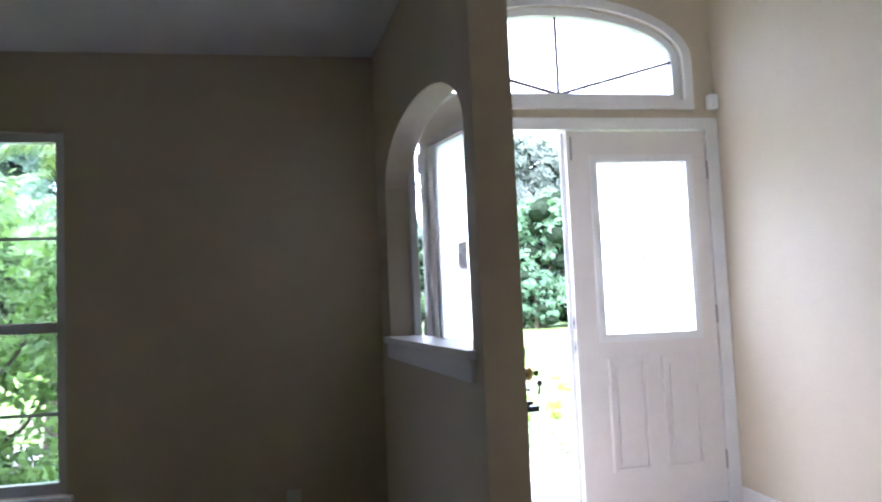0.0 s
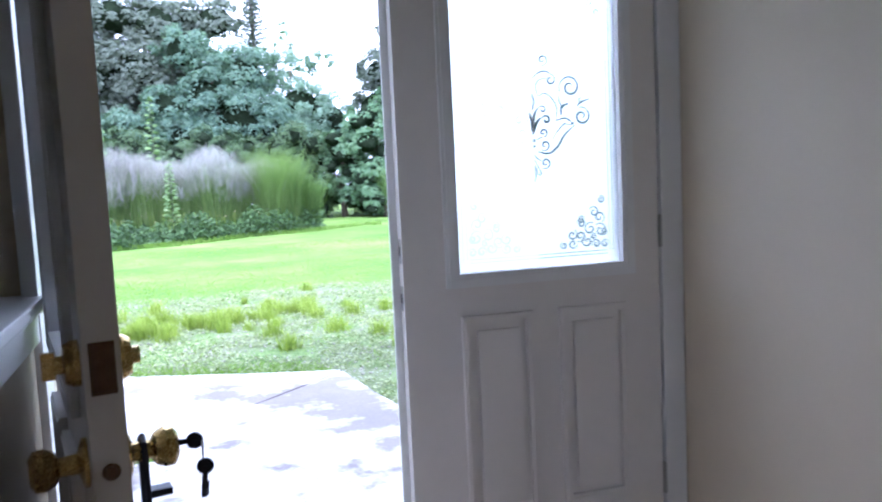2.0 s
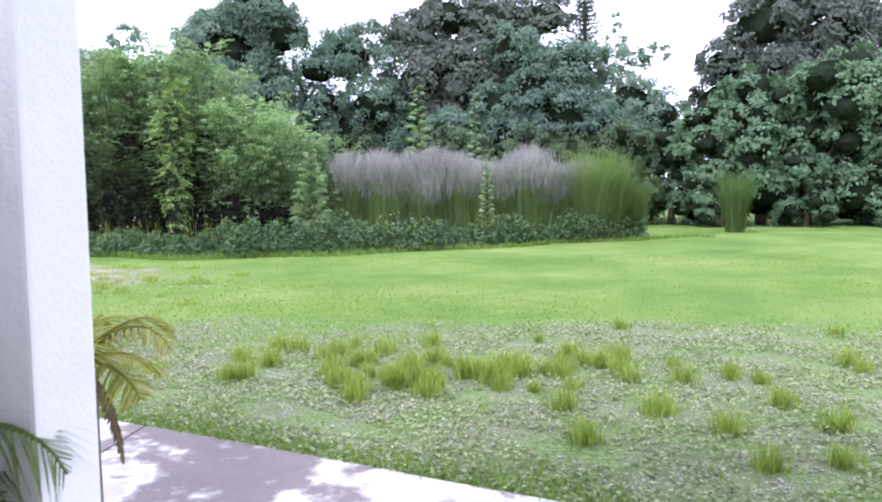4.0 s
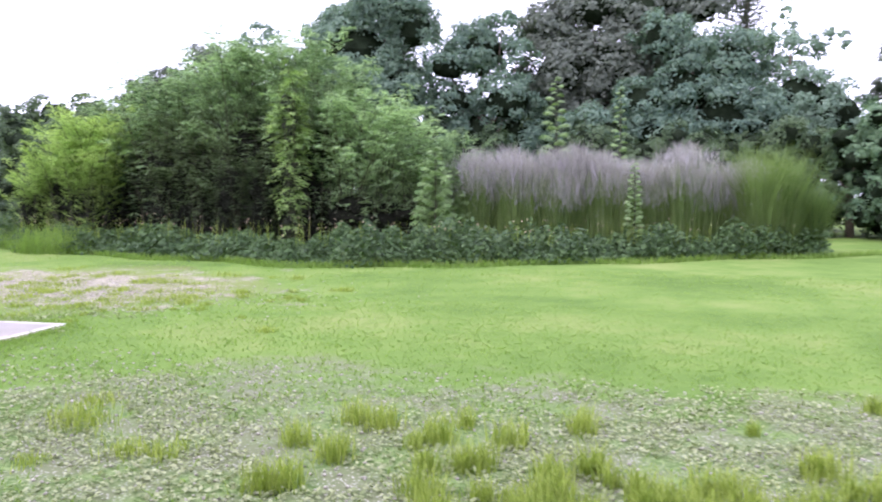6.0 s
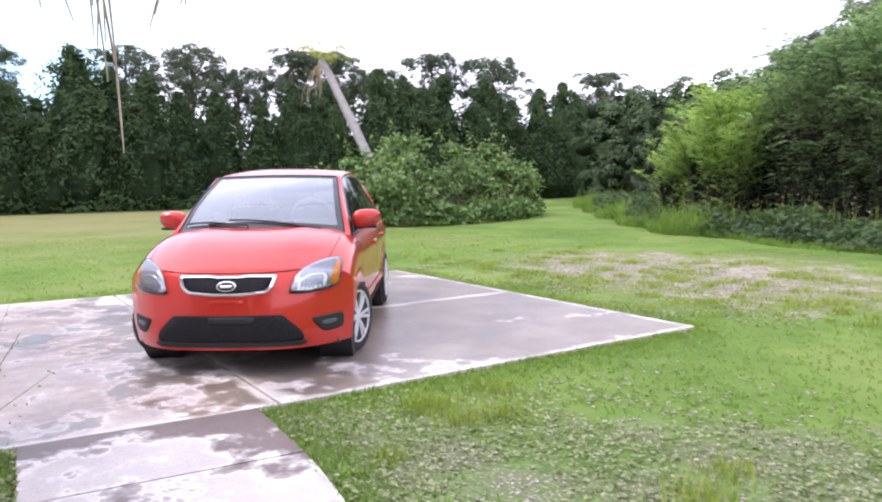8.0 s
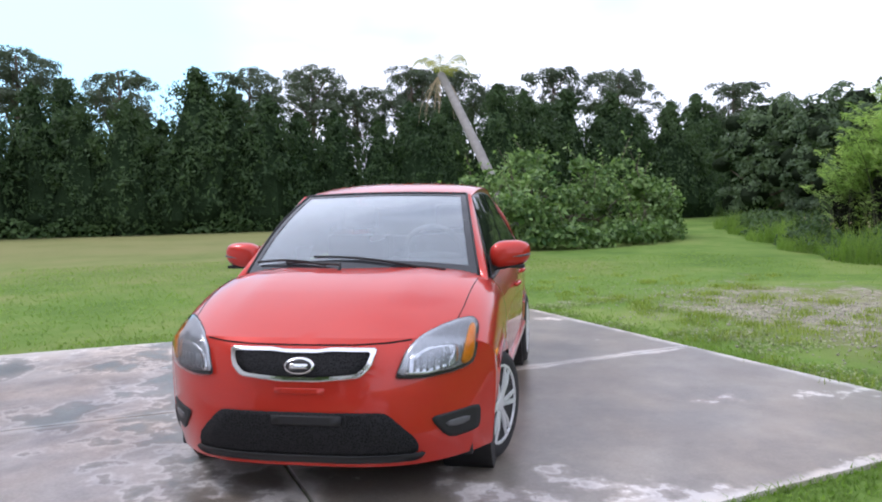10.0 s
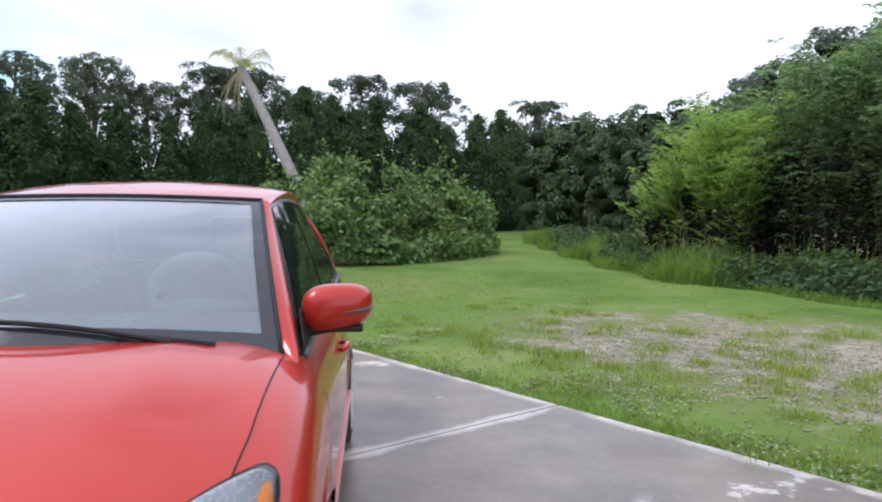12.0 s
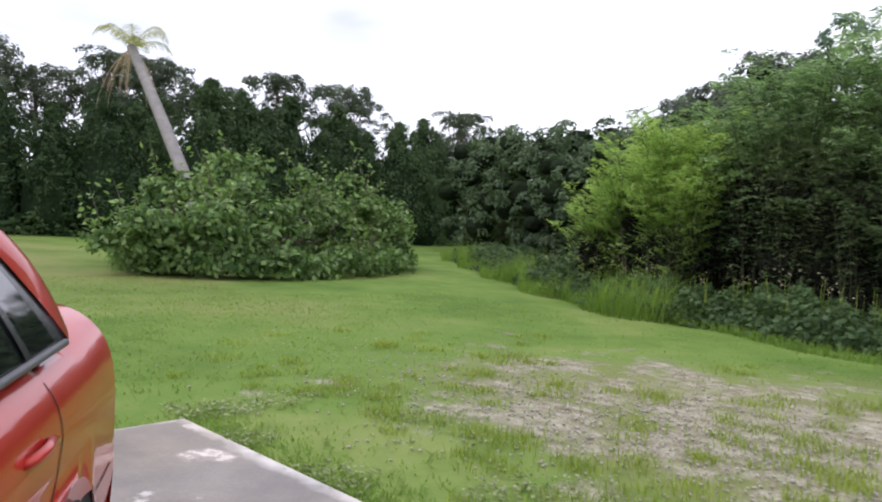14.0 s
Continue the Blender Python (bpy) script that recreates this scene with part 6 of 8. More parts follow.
tagged(from_arrays("undergrowth", v, f, M["leaf_weed"]), "leafy undergrowth along the foot of the tree line", "weeds", kind="stuff")


# ---- lawn ----
def on_paving(x, y):
    xo, yo = x - 0.11 + 0.095 * np.maximum(y - 5.6, -0.5), y - 0.0676 * (x + 9.7) + 0.09
    dr = (xo > -12.50) & (xo < -6.75) & (yo > 2.7) & (yo < 9.81)
    wn = 3.79 + 1.80 * np.sin(np.minimum(1.0, np.clip((0.38 - x) / 7.15, 0, 1) * 1.12) * np.pi / 2) ** 1.15
    fs = np.clip((-0.80 - x) / 5.2, 0, 1)
    ws = 2.70 + 1.56 * fs * fs * (3 - 2 * fs)
    wk = (x > -6.8) & (x < 0.36) & (y < wn) & (y > np.where(x > -0.8, 1.9 + (x + 0.8) * 0.0, ws))
    pr = (y < 1.96) & (x > -1.0) & (x < 1.75)
    pr2 = (x > -0.8) & (x < 0.62 - np.clip((y - 2.0) / 1.8, 0, 1) * 0.25) & (y < 3.75)
    return dr | wk | pr | pr2


def lawn_patch(n, x0, x1, y0, y1, thin=None):
    x, y = rng.uniform(x0, x1, n), rng.uniform(y0, y1, n)
    keep = ~on_paving(x, y) & (y > 0.4)
    if thin is not None:
        keep &= rng.random(n) < thin(x, y)
    return np.stack([x, y, np.full(n, GZ)], 1)[keep]


def lushness(x, y):
    """Thick mown grass beyond the stony strip, sparse on the bare patch."""
    wave = 0.9 * np.sin(x * 0.9 + 1) + 0.5 * np.sin(x * 2.3 + y)
    lush = np.clip((y + 1.2 * np.maximum(0, -4.2 - x) - 7.6 - wave) / 1.0, 0.14, 1)
    d = np.sqrt(((x + 10.6) * 0.25) ** 2 + ((y - 12.6) * 0.36) ** 2) + 0.22 * np.sin(x * 2.1 + 1.3 * np.sin(y * 1.7)) + 0.18 * np.sin(y * 3.1 + x * 1.1)
    return lush * np.clip((d - 0.55) / 1.3, 0.16, 1)


b = np.concatenate([lawn_patch(60000, -13, 5, 4.0, 13.0, lushness), lawn_patch(26000, -20, 6, 9.5, 18.0, lushness), lawn_patch(20000, -24, -12.6, 2, 14, lushness)])
v, f = tri_blades(b, 0.032, 0.006, 2.4)
tagged(from_arrays("lawn_grass", v, f, M["blade"]), "fresh green mown lawn grass", "grass", kind="stuff")
# edges of the paving, a little longer
ex = rng.uniform(-6.7, 0.3, 5200)
wn = 3.79 + 1.80 * np.sin(np.minimum(1.0, np.clip((0.38 - ex) / 7.15, 0, 1) * 1.12) * np.pi / 2) ** 1.15
e1 = np.stack([ex, wn + np.abs(rng.normal(size=5200)) * 0.20 - 0.02, np.full(5200, GZ)], 1)
ey = rng.uniform(5.6, 9.8, 2600)
e2 = np.stack([*drive_skew(-6.79 + np.abs(rng.normal(size=2600)) * 0.22, ey), np.full(2600, GZ)], 1)
ex = rng.uniform(-12.6, -6.8, 2600)
e3 = np.stack([*drive_skew(ex, 9.77 + np.abs(rng.normal(size=2600)) * 0.24), np.full(2600, GZ)], 1)
ex = rng.uniform(-6.7, -0.8, 7000)
fs = np.clip((-0.80 - ex) / 5.2, 0, 1)
e4 = np.stack([ex, 2.70 + 1.56 * fs * fs * (3 - 2 * fs) - np.abs(rng.normal(size=7000)) * 0.3 - 0.01, np.full(7000, GZ)], 1)
v, f = tri_blades(np.concatenate([e1, e2, e3, e4]), 0.042, 0.005, 1.5)
tagged(from_arrays("edge_grass", v, f, M["blade"]), "uneven grass along the edges of the paving", "grass", kind="stuff")

# low clover and creeping weeds between the stones
n = 70000
x, yy = rng.uniform(-6.6, 4.2, n), 2.6 + 6.4 * rng.random(n)
keep = ~on_paving(x, yy) & (rng.random(n) < np.clip((9.2 - yy - 1.2 * np.maximum(0, -4.2 - x) + 0.9 * np.sin(x * 0.9 + 1)) / 1.6, 0, 1)) & (np.sin(x * 5.1 + np.sin(yy * 3.7) * 2) + np.sin(yy * 6.3 + x * 2) > -0.9)
x, yy = x[keep], yy[keep]
ax, ay = rng.uniform(-13.2, -6.6, 8000), 9.5 + np.abs(rng.normal(size=8000)) * 0.85
sx = rng.uniform(-6.2, -0.82, 9000)
fs = np.clip((-0.80 - sx) / 5.2, 0, 1)
ax, ay = np.concatenate([ax, sx]), np.concatenate([ay, 2.70 + 1.56 * fs * fs * (3 - 2 * fs) - 1.1 * rng.random(9000) ** 1.5])
lump = np.sin(ax * 2.3 + 1.5 * np.sin(ay * 2.1)) + np.sin(ay * 3.9 + ax * 1.4) + 0.6 * np.sin(ax * 7.1)
ok = (lump > 0.1) & ~on_paving(ax, ay)
x, yy = np.concatenate([x, ax[ok]]), np.concatenate([yy, ay[ok]])
n = len(x)
P = np.stack([x, yy, GZ + 0.008 + 0.03 * rng.random(n) ** 2], 1)
v, f = leaves(P, np.tile([0, 0, 1.6], (len(P), 1)), 0.034, 0.026, 0.0)
tagged(from_arrays("clover", v, f, M["clover"]), "low clover and creeping weeds on the stony ground", "clover", kind="stuff")
n = 11000
x, yy = np.concatenate([rng.uniform(-6.4, 4.0, 4200), rng.normal(-10.2, 2.1, 4200)]), np.concatenate([3.5 + 5.4 * rng.random(4200), rng.normal(12.4, 0.95, 4200)])
keep = ~on_paving(x, yy)
x, yy = x[keep], yy[keep]
n = len(x)
turn, size = rng.uniform(0, 2 * np.pi, n), 0.011 * rng.uniform(0.5, 1.7, n)
corner = np.array([[1.2, 0, 0], [0.1, 0.9, 0.1], [-1.1, 0.1, 0], [0, -0.8, 0.05], [0.15, 0.1, 0.75], [0, 0, -0.5]])
cx = corner[None, :, 0] * np.cos(turn)[:, None] - corner[None, :, 1] * np.sin(turn)[:, None]
cy = corner[None, :, 0] * np.sin(turn)[:, None] + corner[None, :, 1] * np.cos(turn)[:, None]
V = np.stack([x[:, None] + cx * size[:, None], yy[:, None] + cy * size[:, None], GZ + 0.004 + corner[None, :, 2] * size[:, None]], 2).reshape(-1, 3)
tri = np.array([[0, 1, 4], [1, 2, 4], [2, 3, 4], [3, 0, 4], [1, 0, 5], [2, 1, 5], [3, 2, 5], [0, 3, 5]])
F = (np.arange(n)[:, None, None] * 6 + tri[None]).reshape(-1, 3)
tagged(from_arrays("pebble_scatter", V, F, M["pebbles"]), "small pale angular stones scattered on the ground", "pebbles", kind="stuff")

# yellow-green tufts on the stony strip
random.seed(15)
T = []
for cx, cy, k, sx, sy in ((-1.3, 6.7, 26, 0.75, 0.45), (-0.75, 6.35, 12, 0.35, 0.3), (0.1, 6.75, 9, 0.5, 0.3), (-1.0, 6.05, 8, 0.4, 0.25), (0.5, 7.1, 2, 0.2, 0.2), (1.2, 6.6, 6, 0.6, 0.6), (-2.0, 6.1, 3, 0.5, 0.4), (-3.2, 6.6, 5, 0.9, 0.6), (-4.5, 6.6, 5, 0.9, 0.5), (-6.0, 7.0, 4, 0.5, 0.6), (0.6, 5.2, 7, 0.7, 0.5), (2.6, 7.2, 5, 0.9, 0.7), (-10.8, 12.5, 150, 2.6, 1.3), (-12.5, 10.8, 12, 1.2, 0.5), (-9.0, 10.6, 16, 1.6, 0.4), (-8.2, 12.0, 14, 1.0, 0.8)):
    for i in range(k):
        T.append((random.gauss(cx, sx), random.gauss(cy, sy), random.uniform(0.45, 1.1) * (0.65 if cx < -7 else 1.0)))
T = [q for q in T if not bool(on_paving(np.array([q[0]]), np.array([q[1] - 0.1]))[0])]
B, H = [], []
for x, yy, s in T:
    k = int(150 * s)
    wide = 3.0 if x < -7 else 1.9 if x < -2.9 else 1.0
    q = rng.normal(size=(k, 3)) * [0.055 * s * wide, 0.055 * s * wide, 0]
    B.append(q + [x, yy, GZ])
    H.append(np.full(k, (0.16 if wide == 1.0 else 0.10) * min(1.0, s + 0.15)))
B = np.concatenate(B)
v, f = tri_blades(B, np.concatenate(H), 0.0035, 0.7)
tagged(from_arrays("grass_tufts", v, f, M["tuft"]), "yellow-green grass tufts on the stony ground", "grass", kind="stuff")

# dead flower stalk hanging from a palm that stands by the house wall
random.seed(22)
tall = feather_palm("house_palm", "tall thin palm by the house with a dry hanging flower stalk", [(0, 0, -0.05), (0.1, 0.1, 1.4), (0.16, 0.4, 2.7)], Vector((0.16, 0.4, 2.7)), 12, 1.0, 0.25, M["leaf_palm"], dead=0,
                    lift=(0.5, 1.3), trunk_r=0.07, seed=31, n=24)
tall.matrix_basis = pose(-3.3, 2.9, GZ)
tip = Vector((0.20, 1.56, 1.485))
root, knot = Vector((0.16, 0.4, 2.7)), tip + Vector((-0.06, -0.06, 0.78))
bm = bmesh.new()
tube_bm(bm, [root, root.lerp(knot, 0.5) + Vector((0, 0, 0.22)), knot], [0.008, 0.006, 0.004], 6)
tube_bm(bm, [knot, knot.lerp(tip, 0.55) + Vector((-0.03, 0, 0)), tip + Vector((-0.035, 0, 0.11)), tip + Vector((-0.012, 0, 0.04)), tip], [0.0022, 0.0018, 0.0018, 0.0015, 0.0008], 6)
part("flower_stalk", bm, M["straw"], tall, "dry straw-coloured stalk")
# limp strands hang from the knot, bow apart and gather towards the tip
for i in range(34):
    bm = bmesh.new()
    w = Vector((max(-0.22, min(0.22, random.gauss(0, 0.12))), max(-0.20, min(0.16, random.gauss(0, 0.12))), 0))
    e = tip + w * random.uniform(0.3, 0.9) + Vector((-0.04, 0, random.uniform(0.07, 0.24) + w.length * 0.5))
    pts = [knot, tip + w * 1.3 + Vector((-0.045, 0, 0.56)), tip + w * random.uniform(0.8, 1.1) + Vector((-0.045, 0, 0.40)), e.lerp(tip + w + Vector((-0.045, 0, 0.40)), 0.5) + Vector((random.gauss(0, 0.008), random.gauss(0, 0.008), 0)), e]
    tube_bm(bm, pts, [0.0034, 0.0032, 0.0030, 0.0026, 0.0012], 4)
    part("dry_strand", bm, M["straw"], tall)

# a thin sapling where the walk meets the drive
sap = empty("sapling", pose(-6.42, 3.98, GZ), "thin leafy sapling beside the garden walk", "sapling")
P = []
for i in range(13):
    a = random.uniform(0, 6.28)
    e = Vector((0.26 * math.cos(a) + 0.05, 0.30 * math.sin(a) + 0.16, random.uniform(0.40, 0.86)))
    pts = [Vector((random.uniform(-.03, .03), random.uniform(-.03, .03), -0.03)), e * 0.5 + Vector((0, 0, 0.08)), e]
    bm = bmesh.new()
    tube_bm(bm, pts, [0.0042, 0.0030, 0.0012], 5)
    part("stem", bm, M["dry"], sap)
    for k in range(14):
        f = 0.25 + 0.75 * k / 13
        P.append(np.array(pts[0].lerp(e, f)) + rng.normal(size=3) * 0.02)
P = np.array(P)
v, f = leaves(P, np.tile([0, 0, 0.6], (len(P), 1)), 0.032, 0.014, 0.0)
tagged(from_arrays("leaves", v, f, M["leaf_bush"], parent=sap), kind="stuff")

# shrub outside the front room window
random.seed(17)
lobes = [((random.uniform(-0.9, 0.9), random.uniform(-0.35, 0.35), random.uniform(0.25, 1.9)), (random.uniform(.22, .4),) * 3) for i in range(34)]
shrub = empty("window_shrub", pose(-3.45, 1.35, GZ), "leafy green shrub outside the front room window", "bush")
part("stems", limbs(1.0, 0.05, [l[0] for l in lobes[:14]], 5), M["bark"], shrub, smooth=True)
v, f = clump_crown(lobes, 9000, 0.075, 0.045, 0.4, 0.6)
tagged(from_arrays("leaves", v, f, M["leaf_bush"], parent=shrub), kind="stuff")


# ---- the car ----
def car_paint():
    m, nt, b = material("red_car_paint", 0.34, 0.25, 0.25)
    v = place(nt, obj=True)
    f = noisy(nt, v, 900, 2)
    g = noisy(nt, v, 2.5, 4)
    c = steps(nt, calc(nt, "ADD", calc(nt, "MULTIPLY", f, 0.6), calc(nt, "MULTIPLY", g, 0.4)), [(0.3, (0.46, 0.023, 0.012)), (0.7, (0.57, 0.038, 0.019))])
    nt.links.new(c, b.inputs["Base Color"])
    b.inputs["Coat Weight"].default_value = 0.9
    b.inputs["Coat IOR"].default_value = 1.48
    nt.links.new(steps(nt, noisy(nt, v, 14, 4), [(0.35, 0.02), (0.75, 0.06)]), b.inputs["Coat Roughness"])
    return m


def thin_glass(name, tint, mirror=1.0):
    """A thin clear sheet: seen through, with the sky mirrored at a slant."""
    m, nt, b = material(name, 0.02)
    clear = nt.nodes.new("ShaderNodeBsdfTransparent")
    clear.inputs["Color"].default_value = rgb(tint)
    gloss = nt.nodes.new("ShaderNodeBsdfGlossy")
    gloss.inputs["Roughness"].default_value = 0.02
    fr = nt.nodes.new("ShaderNodeFresnel")
    fr.inputs["IOR"].default_value = 1.5
    mx = nt.nodes.new("ShaderNodeMixShader")
    nt.links.new(calc(nt, "MULTIPLY", fr.outputs[0], mirror), mx.inputs[0])
    nt.links.new(clear.outputs[0], mx.inputs[1])
    nt.links.new(gloss.outputs[0], mx.inputs[2])
    nt.links.new(mx.outputs[0], nt.nodes["Material Output"].inputs["Surface"])
    return m


def windscreen_glass():
    """Thin tinted glass that mirrors the sky; pale film paints dust and sky glare."""
    m, nt, b = material("windscreen_glass", 0.02)
    clear = nt.nodes.new("ShaderNodeBsdfTransparent")
    clear.inputs["Color"].default_value = (0.62, 0.70, 0.70, 1)
    gloss = nt.nodes.new("ShaderNodeBsdfGlossy")
    gloss.inputs["Roughness"].default_value = 0.03
    gloss.inputs["Color"].default_value = (0.95, 0.98, 1.0, 1)
    fr = nt.nodes.new("ShaderNodeFresnel")
    fr.inputs["IOR"].default_value = 1.52
    pane_mix = nt.nodes.new("ShaderNodeMixShader")
    nt.links.new(calc(nt, "MULTIPLY", fr.outputs[0], 2.6), pane_mix.inputs[0])
    nt.links.new(clear.outputs[0], pane_mix.inputs[1])
    nt.links.new(gloss.outputs[0], pane_mix.inputs[2])
    # bluish diffuse layer: dust, strengthened to carry the milky sky reflection
    d = nt.nodes.new("ShaderNodeBsdfDiffuse")
    d.inputs["Color"].default_value = (0.56, 0.64, 0.70, 1)
    mx = nt.nodes.new("ShaderNodeMixShader")
    v = place(nt, obj=True)
    nt.links.new(steps(nt, noisy(nt, v, 3.0, 4), [(0.3, 0.20), (0.75, 0.31)]), mx.inputs[0])
    nt.links.new(pane_mix.outputs[0], mx.inputs[1])
    nt.links.new(d.outputs[0], mx.inputs[2])
    nt.links.new(mx.outputs[0], nt.nodes["Material Output"].inputs["Surface"])
    return m


def mesh_black():
    """Black honeycomb insert."""
    m, nt, b = material("black_grille_mesh", 0.7, 0, 0.2)
    v = place(nt, (1, 1, 1), obj=True)
    h = cells(nt, v, 85.0, "DISTANCE_TO_EDGE")
    nt.links.new(steps(nt, h, [(0.10, (0.020, 0.020, 0.021)), (0.2, (0.004, 0.004, 0.005))]), b.inputs["Base Color"])
    relief(nt, b, h, 0.8, 0.006)
    return m


C_RED, C_GLASS, C_MESH = car_paint(), windscreen_glass(), mesh_black()
C_BLACK = plain("black_plastic", (0.012, 0.012, 0.013), 0.6, vary=0.2, scale=20, bump=0.15, bscale=400)
C_FRIT = plain("glass_border", (0.035, 0.038, 0.042), 0.10, vary=0.1, scale=10, spec=0.6)
C_SURROUND = plain("satin_black_surround", (0.035, 0.036, 0.038), 0.22, vary=0.15, scale=12, spec=0.7)
C_GAP = plain("panel_gap", (0.012, 0.008, 0.008), 0.9, vary=0.1)
C_CHROME = plain("chrome", (0.78, 0.79, 0.80), 0.07, 1.0, vary=0.04, scale=8)
C_TYRE = plain("tyre_rubber", (0.022, 0.022, 0.023), 0.8, vary=0.25, scale=12, bump=0.3, bscale=90, bdist=0.003)
C_RIM = plain("silver_alloy", (0.74, 0.75, 0.76), 0.34, 0.45, vary=0.08, scale=12)
C_DARKGLASS = plain("dark_side_glass", (0.010, 0.013, 0.013), 0.03, 0.0, vary=0.1, scale=2, spec=0.8)
C_DARKGLASS.node_tree.nodes["Principled BSDF"].inputs["IOR"].default_value = 2.0
C_LENS = thin_glass("lamp_lens", (0.97, 0.98, 1.0), 1.0)
C_BOWL = plain("lamp_reflector", (0.72, 0.74, 0.76), 0.18, 0.85, vary=0.12, scale=18, bump=0.35, bscale=22, bdist=0.012)
C_AMBER = plain("amber_reflector", (0.85, 0.30, 0.015), 0.3, 0.2, vary=0.15, scale=25, bump=0.4, bscale=40, bdist=0.006)
C_BEZEL = plain("grey_lamp_bezel", (0.42, 0.44, 0.46), 0.25, 0.5, vary=0.1, scale=14)
C_SEAT = plain("grey_seat_cloth", (0.30, 0.30, 0.30), 0.9, vary=0.12, scale=10, bump=0.3, bscale=300)
C_DASH = plain("grey_dashboard", (0.13, 0.13, 0.135), 0.7, vary=0.12, scale=10)
C_STRIP = plain("grey_rubber_strip", (0.10, 0.10, 0.105), 0.45, vary=0.1, scale=10)

CW = 0.865
AX_F, AX_R, WR, ARCH = 1.25, -1.25, 0.298, 0.352
Z0 = 0.55


def top_z(x):
    """Height of the body on its middle line: bonnet, belt, boot."""
    if x > 1.0:
        s = (x - 1.0) / 0.93
        return 0.775 + 0.255 * (1 - max(0, s) ** 1.9)
    if x > -1.55:
        return 1.03 + 0.02 * (1.0 - x) / 2.55
    return 1.05 + 0.02 * math.sin(min(1, (-1.55 - x) / 0.55) * math.pi * 0.6)


def nose_x(y):
    return 1.96 - 0.33 * min(1.0, abs(y) / CW) ** 3.6


def tail_x(y):
    return -2.08 + 0.20 * min(1.0, abs(y) / CW) ** 4


def sill_z(x):
    """Lower edge of the flank, rising over the wheels."""
    z = 0.20
    for ax in (AX_F, AX_R):
        d = abs(x - ax)
        if d < ARCH:
            z = max(z, WR + math.sqrt(ARCH * ARCH - d * d))
    return z


NA = 24


def half_width(x):
    """Widest at the doors, drawn in towards the tail."""
    return CW * (1 - 0.065 * max(0.0, min(1.0, (-0.3 - x) / 1.7)) ** 1.3)


def ring_point(k, xs):
    """Half section of the upper body: k from 0 at the middle to NA at the flank."""
    s = 1 - (1 - k / NA) ** 1.9
    n = 4.7 if xs > 0.9 else 4.4
    y = half_width(xs) * s
    z = Z0 + (top_z(xs) - Z0) * max(0.0, 1 - s ** n) ** (1 / n)
    if xs > 1.0:
        # the middle of the bonnet stands a little proud between two creases
        g = min(1.0, max(0.0, (0.50 - y) / 0.07))
        z += 0.010 * g * g * (3 - 2 * g) * min(1.0, (xs - 1.0) / 0.15) * max(0.0, min(1.0, (1.90 - xs) / 0.35))
    if -1.5 < xs < 1.02 and y < 0.71:
        z = min(z, 0.88)
    return y, z


def body_x(u, y):
    """u runs nose to tail 2 .. -2; the ends bow in plan."""
    if u > 1.2:
        return 1.2 + (u - 1.2) / 0.8 * (nose_x(y) - 1.2)
    if u < -1.6:
        return -1.6 + (-1.6 - u) / 0.4 * (tail_x(y) + 1.6)
    return u


us = sorted(set([round(2.0 - 0.05 * k, 3) for k in range(81)] + [round(AX_F + 0.02 * k, 3) for k in range(-18, 19)] + [round(AX_R + 0.02 * k, 3) for k in range(-18, 19)]), reverse=True)
body = bmesh.new()
lines = []
for u in us:
    row = []
    uu = 1.93 if u > 1.93 else u
    half = []
    for k in range(NA + 1):
        y, z = ring_point(k, 1.2 + (u - 1.2) / 0.8 * 0.73 if u > 1.2 else u)
        half.append((body_x(u, y), y, z))
    xf = half[-1][0]
    zb = sill_z(xf)
    zt = max(Z0, zb)
    for j in range(1, 9):
        z = Z0 + (zb - Z0) * j / 8
        drop = max(0.0, (Z0 - z) / 0.3)
        flare = 0.012 * max(0.0, 1 - abs(math.hypot(xf - AX_F, z - WR) - ARCH) / 0.06) + 0.012 * max(0.0, 1 - abs(math.hypot(xf - AX_R, z - WR) - ARCH) / 0.06)
        half.append((xf, half_width(xf) * (1 - 0.055 * drop * drop) + flare, z))
    row = [body.verts.new((x, -y, z)) for x, y, z in half[::-1]] + [body.verts.new(p) for p in half[1:]]
    lines.append(row)
for r0, r1 in zip(lines, lines[1:]):
    for k in range(len(r0) - 1):
        body.faces.new((r0[k], r0[k + 1], r1[k + 1], r1[k]))


def cap(end):
    """Bumper face at the nose (+1) or tail (-1): bulges below the bonnet edge and tucks in underneath."""
    n, mrows = 44, 18
    rows = []
    for i in range(n + 1):
        k = abs(i - n / 2) / (n / 2) * NA
        y0, zt = ring_point(k, 1.93 if end > 0 else -2.1)
        y = y0 if i > n / 2 else -y0
        col = []
        for j in range(mrows + 1):
            f = j / mrows
            z = zt + (0.19 - zt) * f
            a = min(1.0, y0 / CW)
            d = (zt - z)
            out = 0.115 * (1 - math.exp(-d * 9)) * (1 - a ** 3.2) - 0.30 * max(0.0, 0.36 - z) ** 1.25
            if end < 0:
                out *= 0.8
            col.append(body.verts.new(((nose_x(y) + out) if end > 0 else (tail_x(y) - out), y * (1 - 0.03 * f * f), z)))
        rows.append(col)
    for r0, r1 in zip(rows, rows[1:]):
        for j in range(mrows):
            body.faces.new((r0[j], r0[j + 1], r1[j + 1], r1[j]) if end > 0 else (r0[j], r1[j], r1[j + 1], r0[j + 1]))


cap(1)
cap(-1)
bmesh.ops.remove_doubles(body, verts=body.verts, dist=0.002)
bmesh.ops.recalc_face_normals(body, faces=body.faces)
from mathutils.bvhtree import BVHTree
skin = BVHTree.FromBMesh(body)

car = empty("car", pose(-9.312, 6.652, GZ + 0.03, 0, 0, -30.0), "red four-door saloon car parked on the driveway", "car")
part("body", body, C_RED, car, smooth=True)


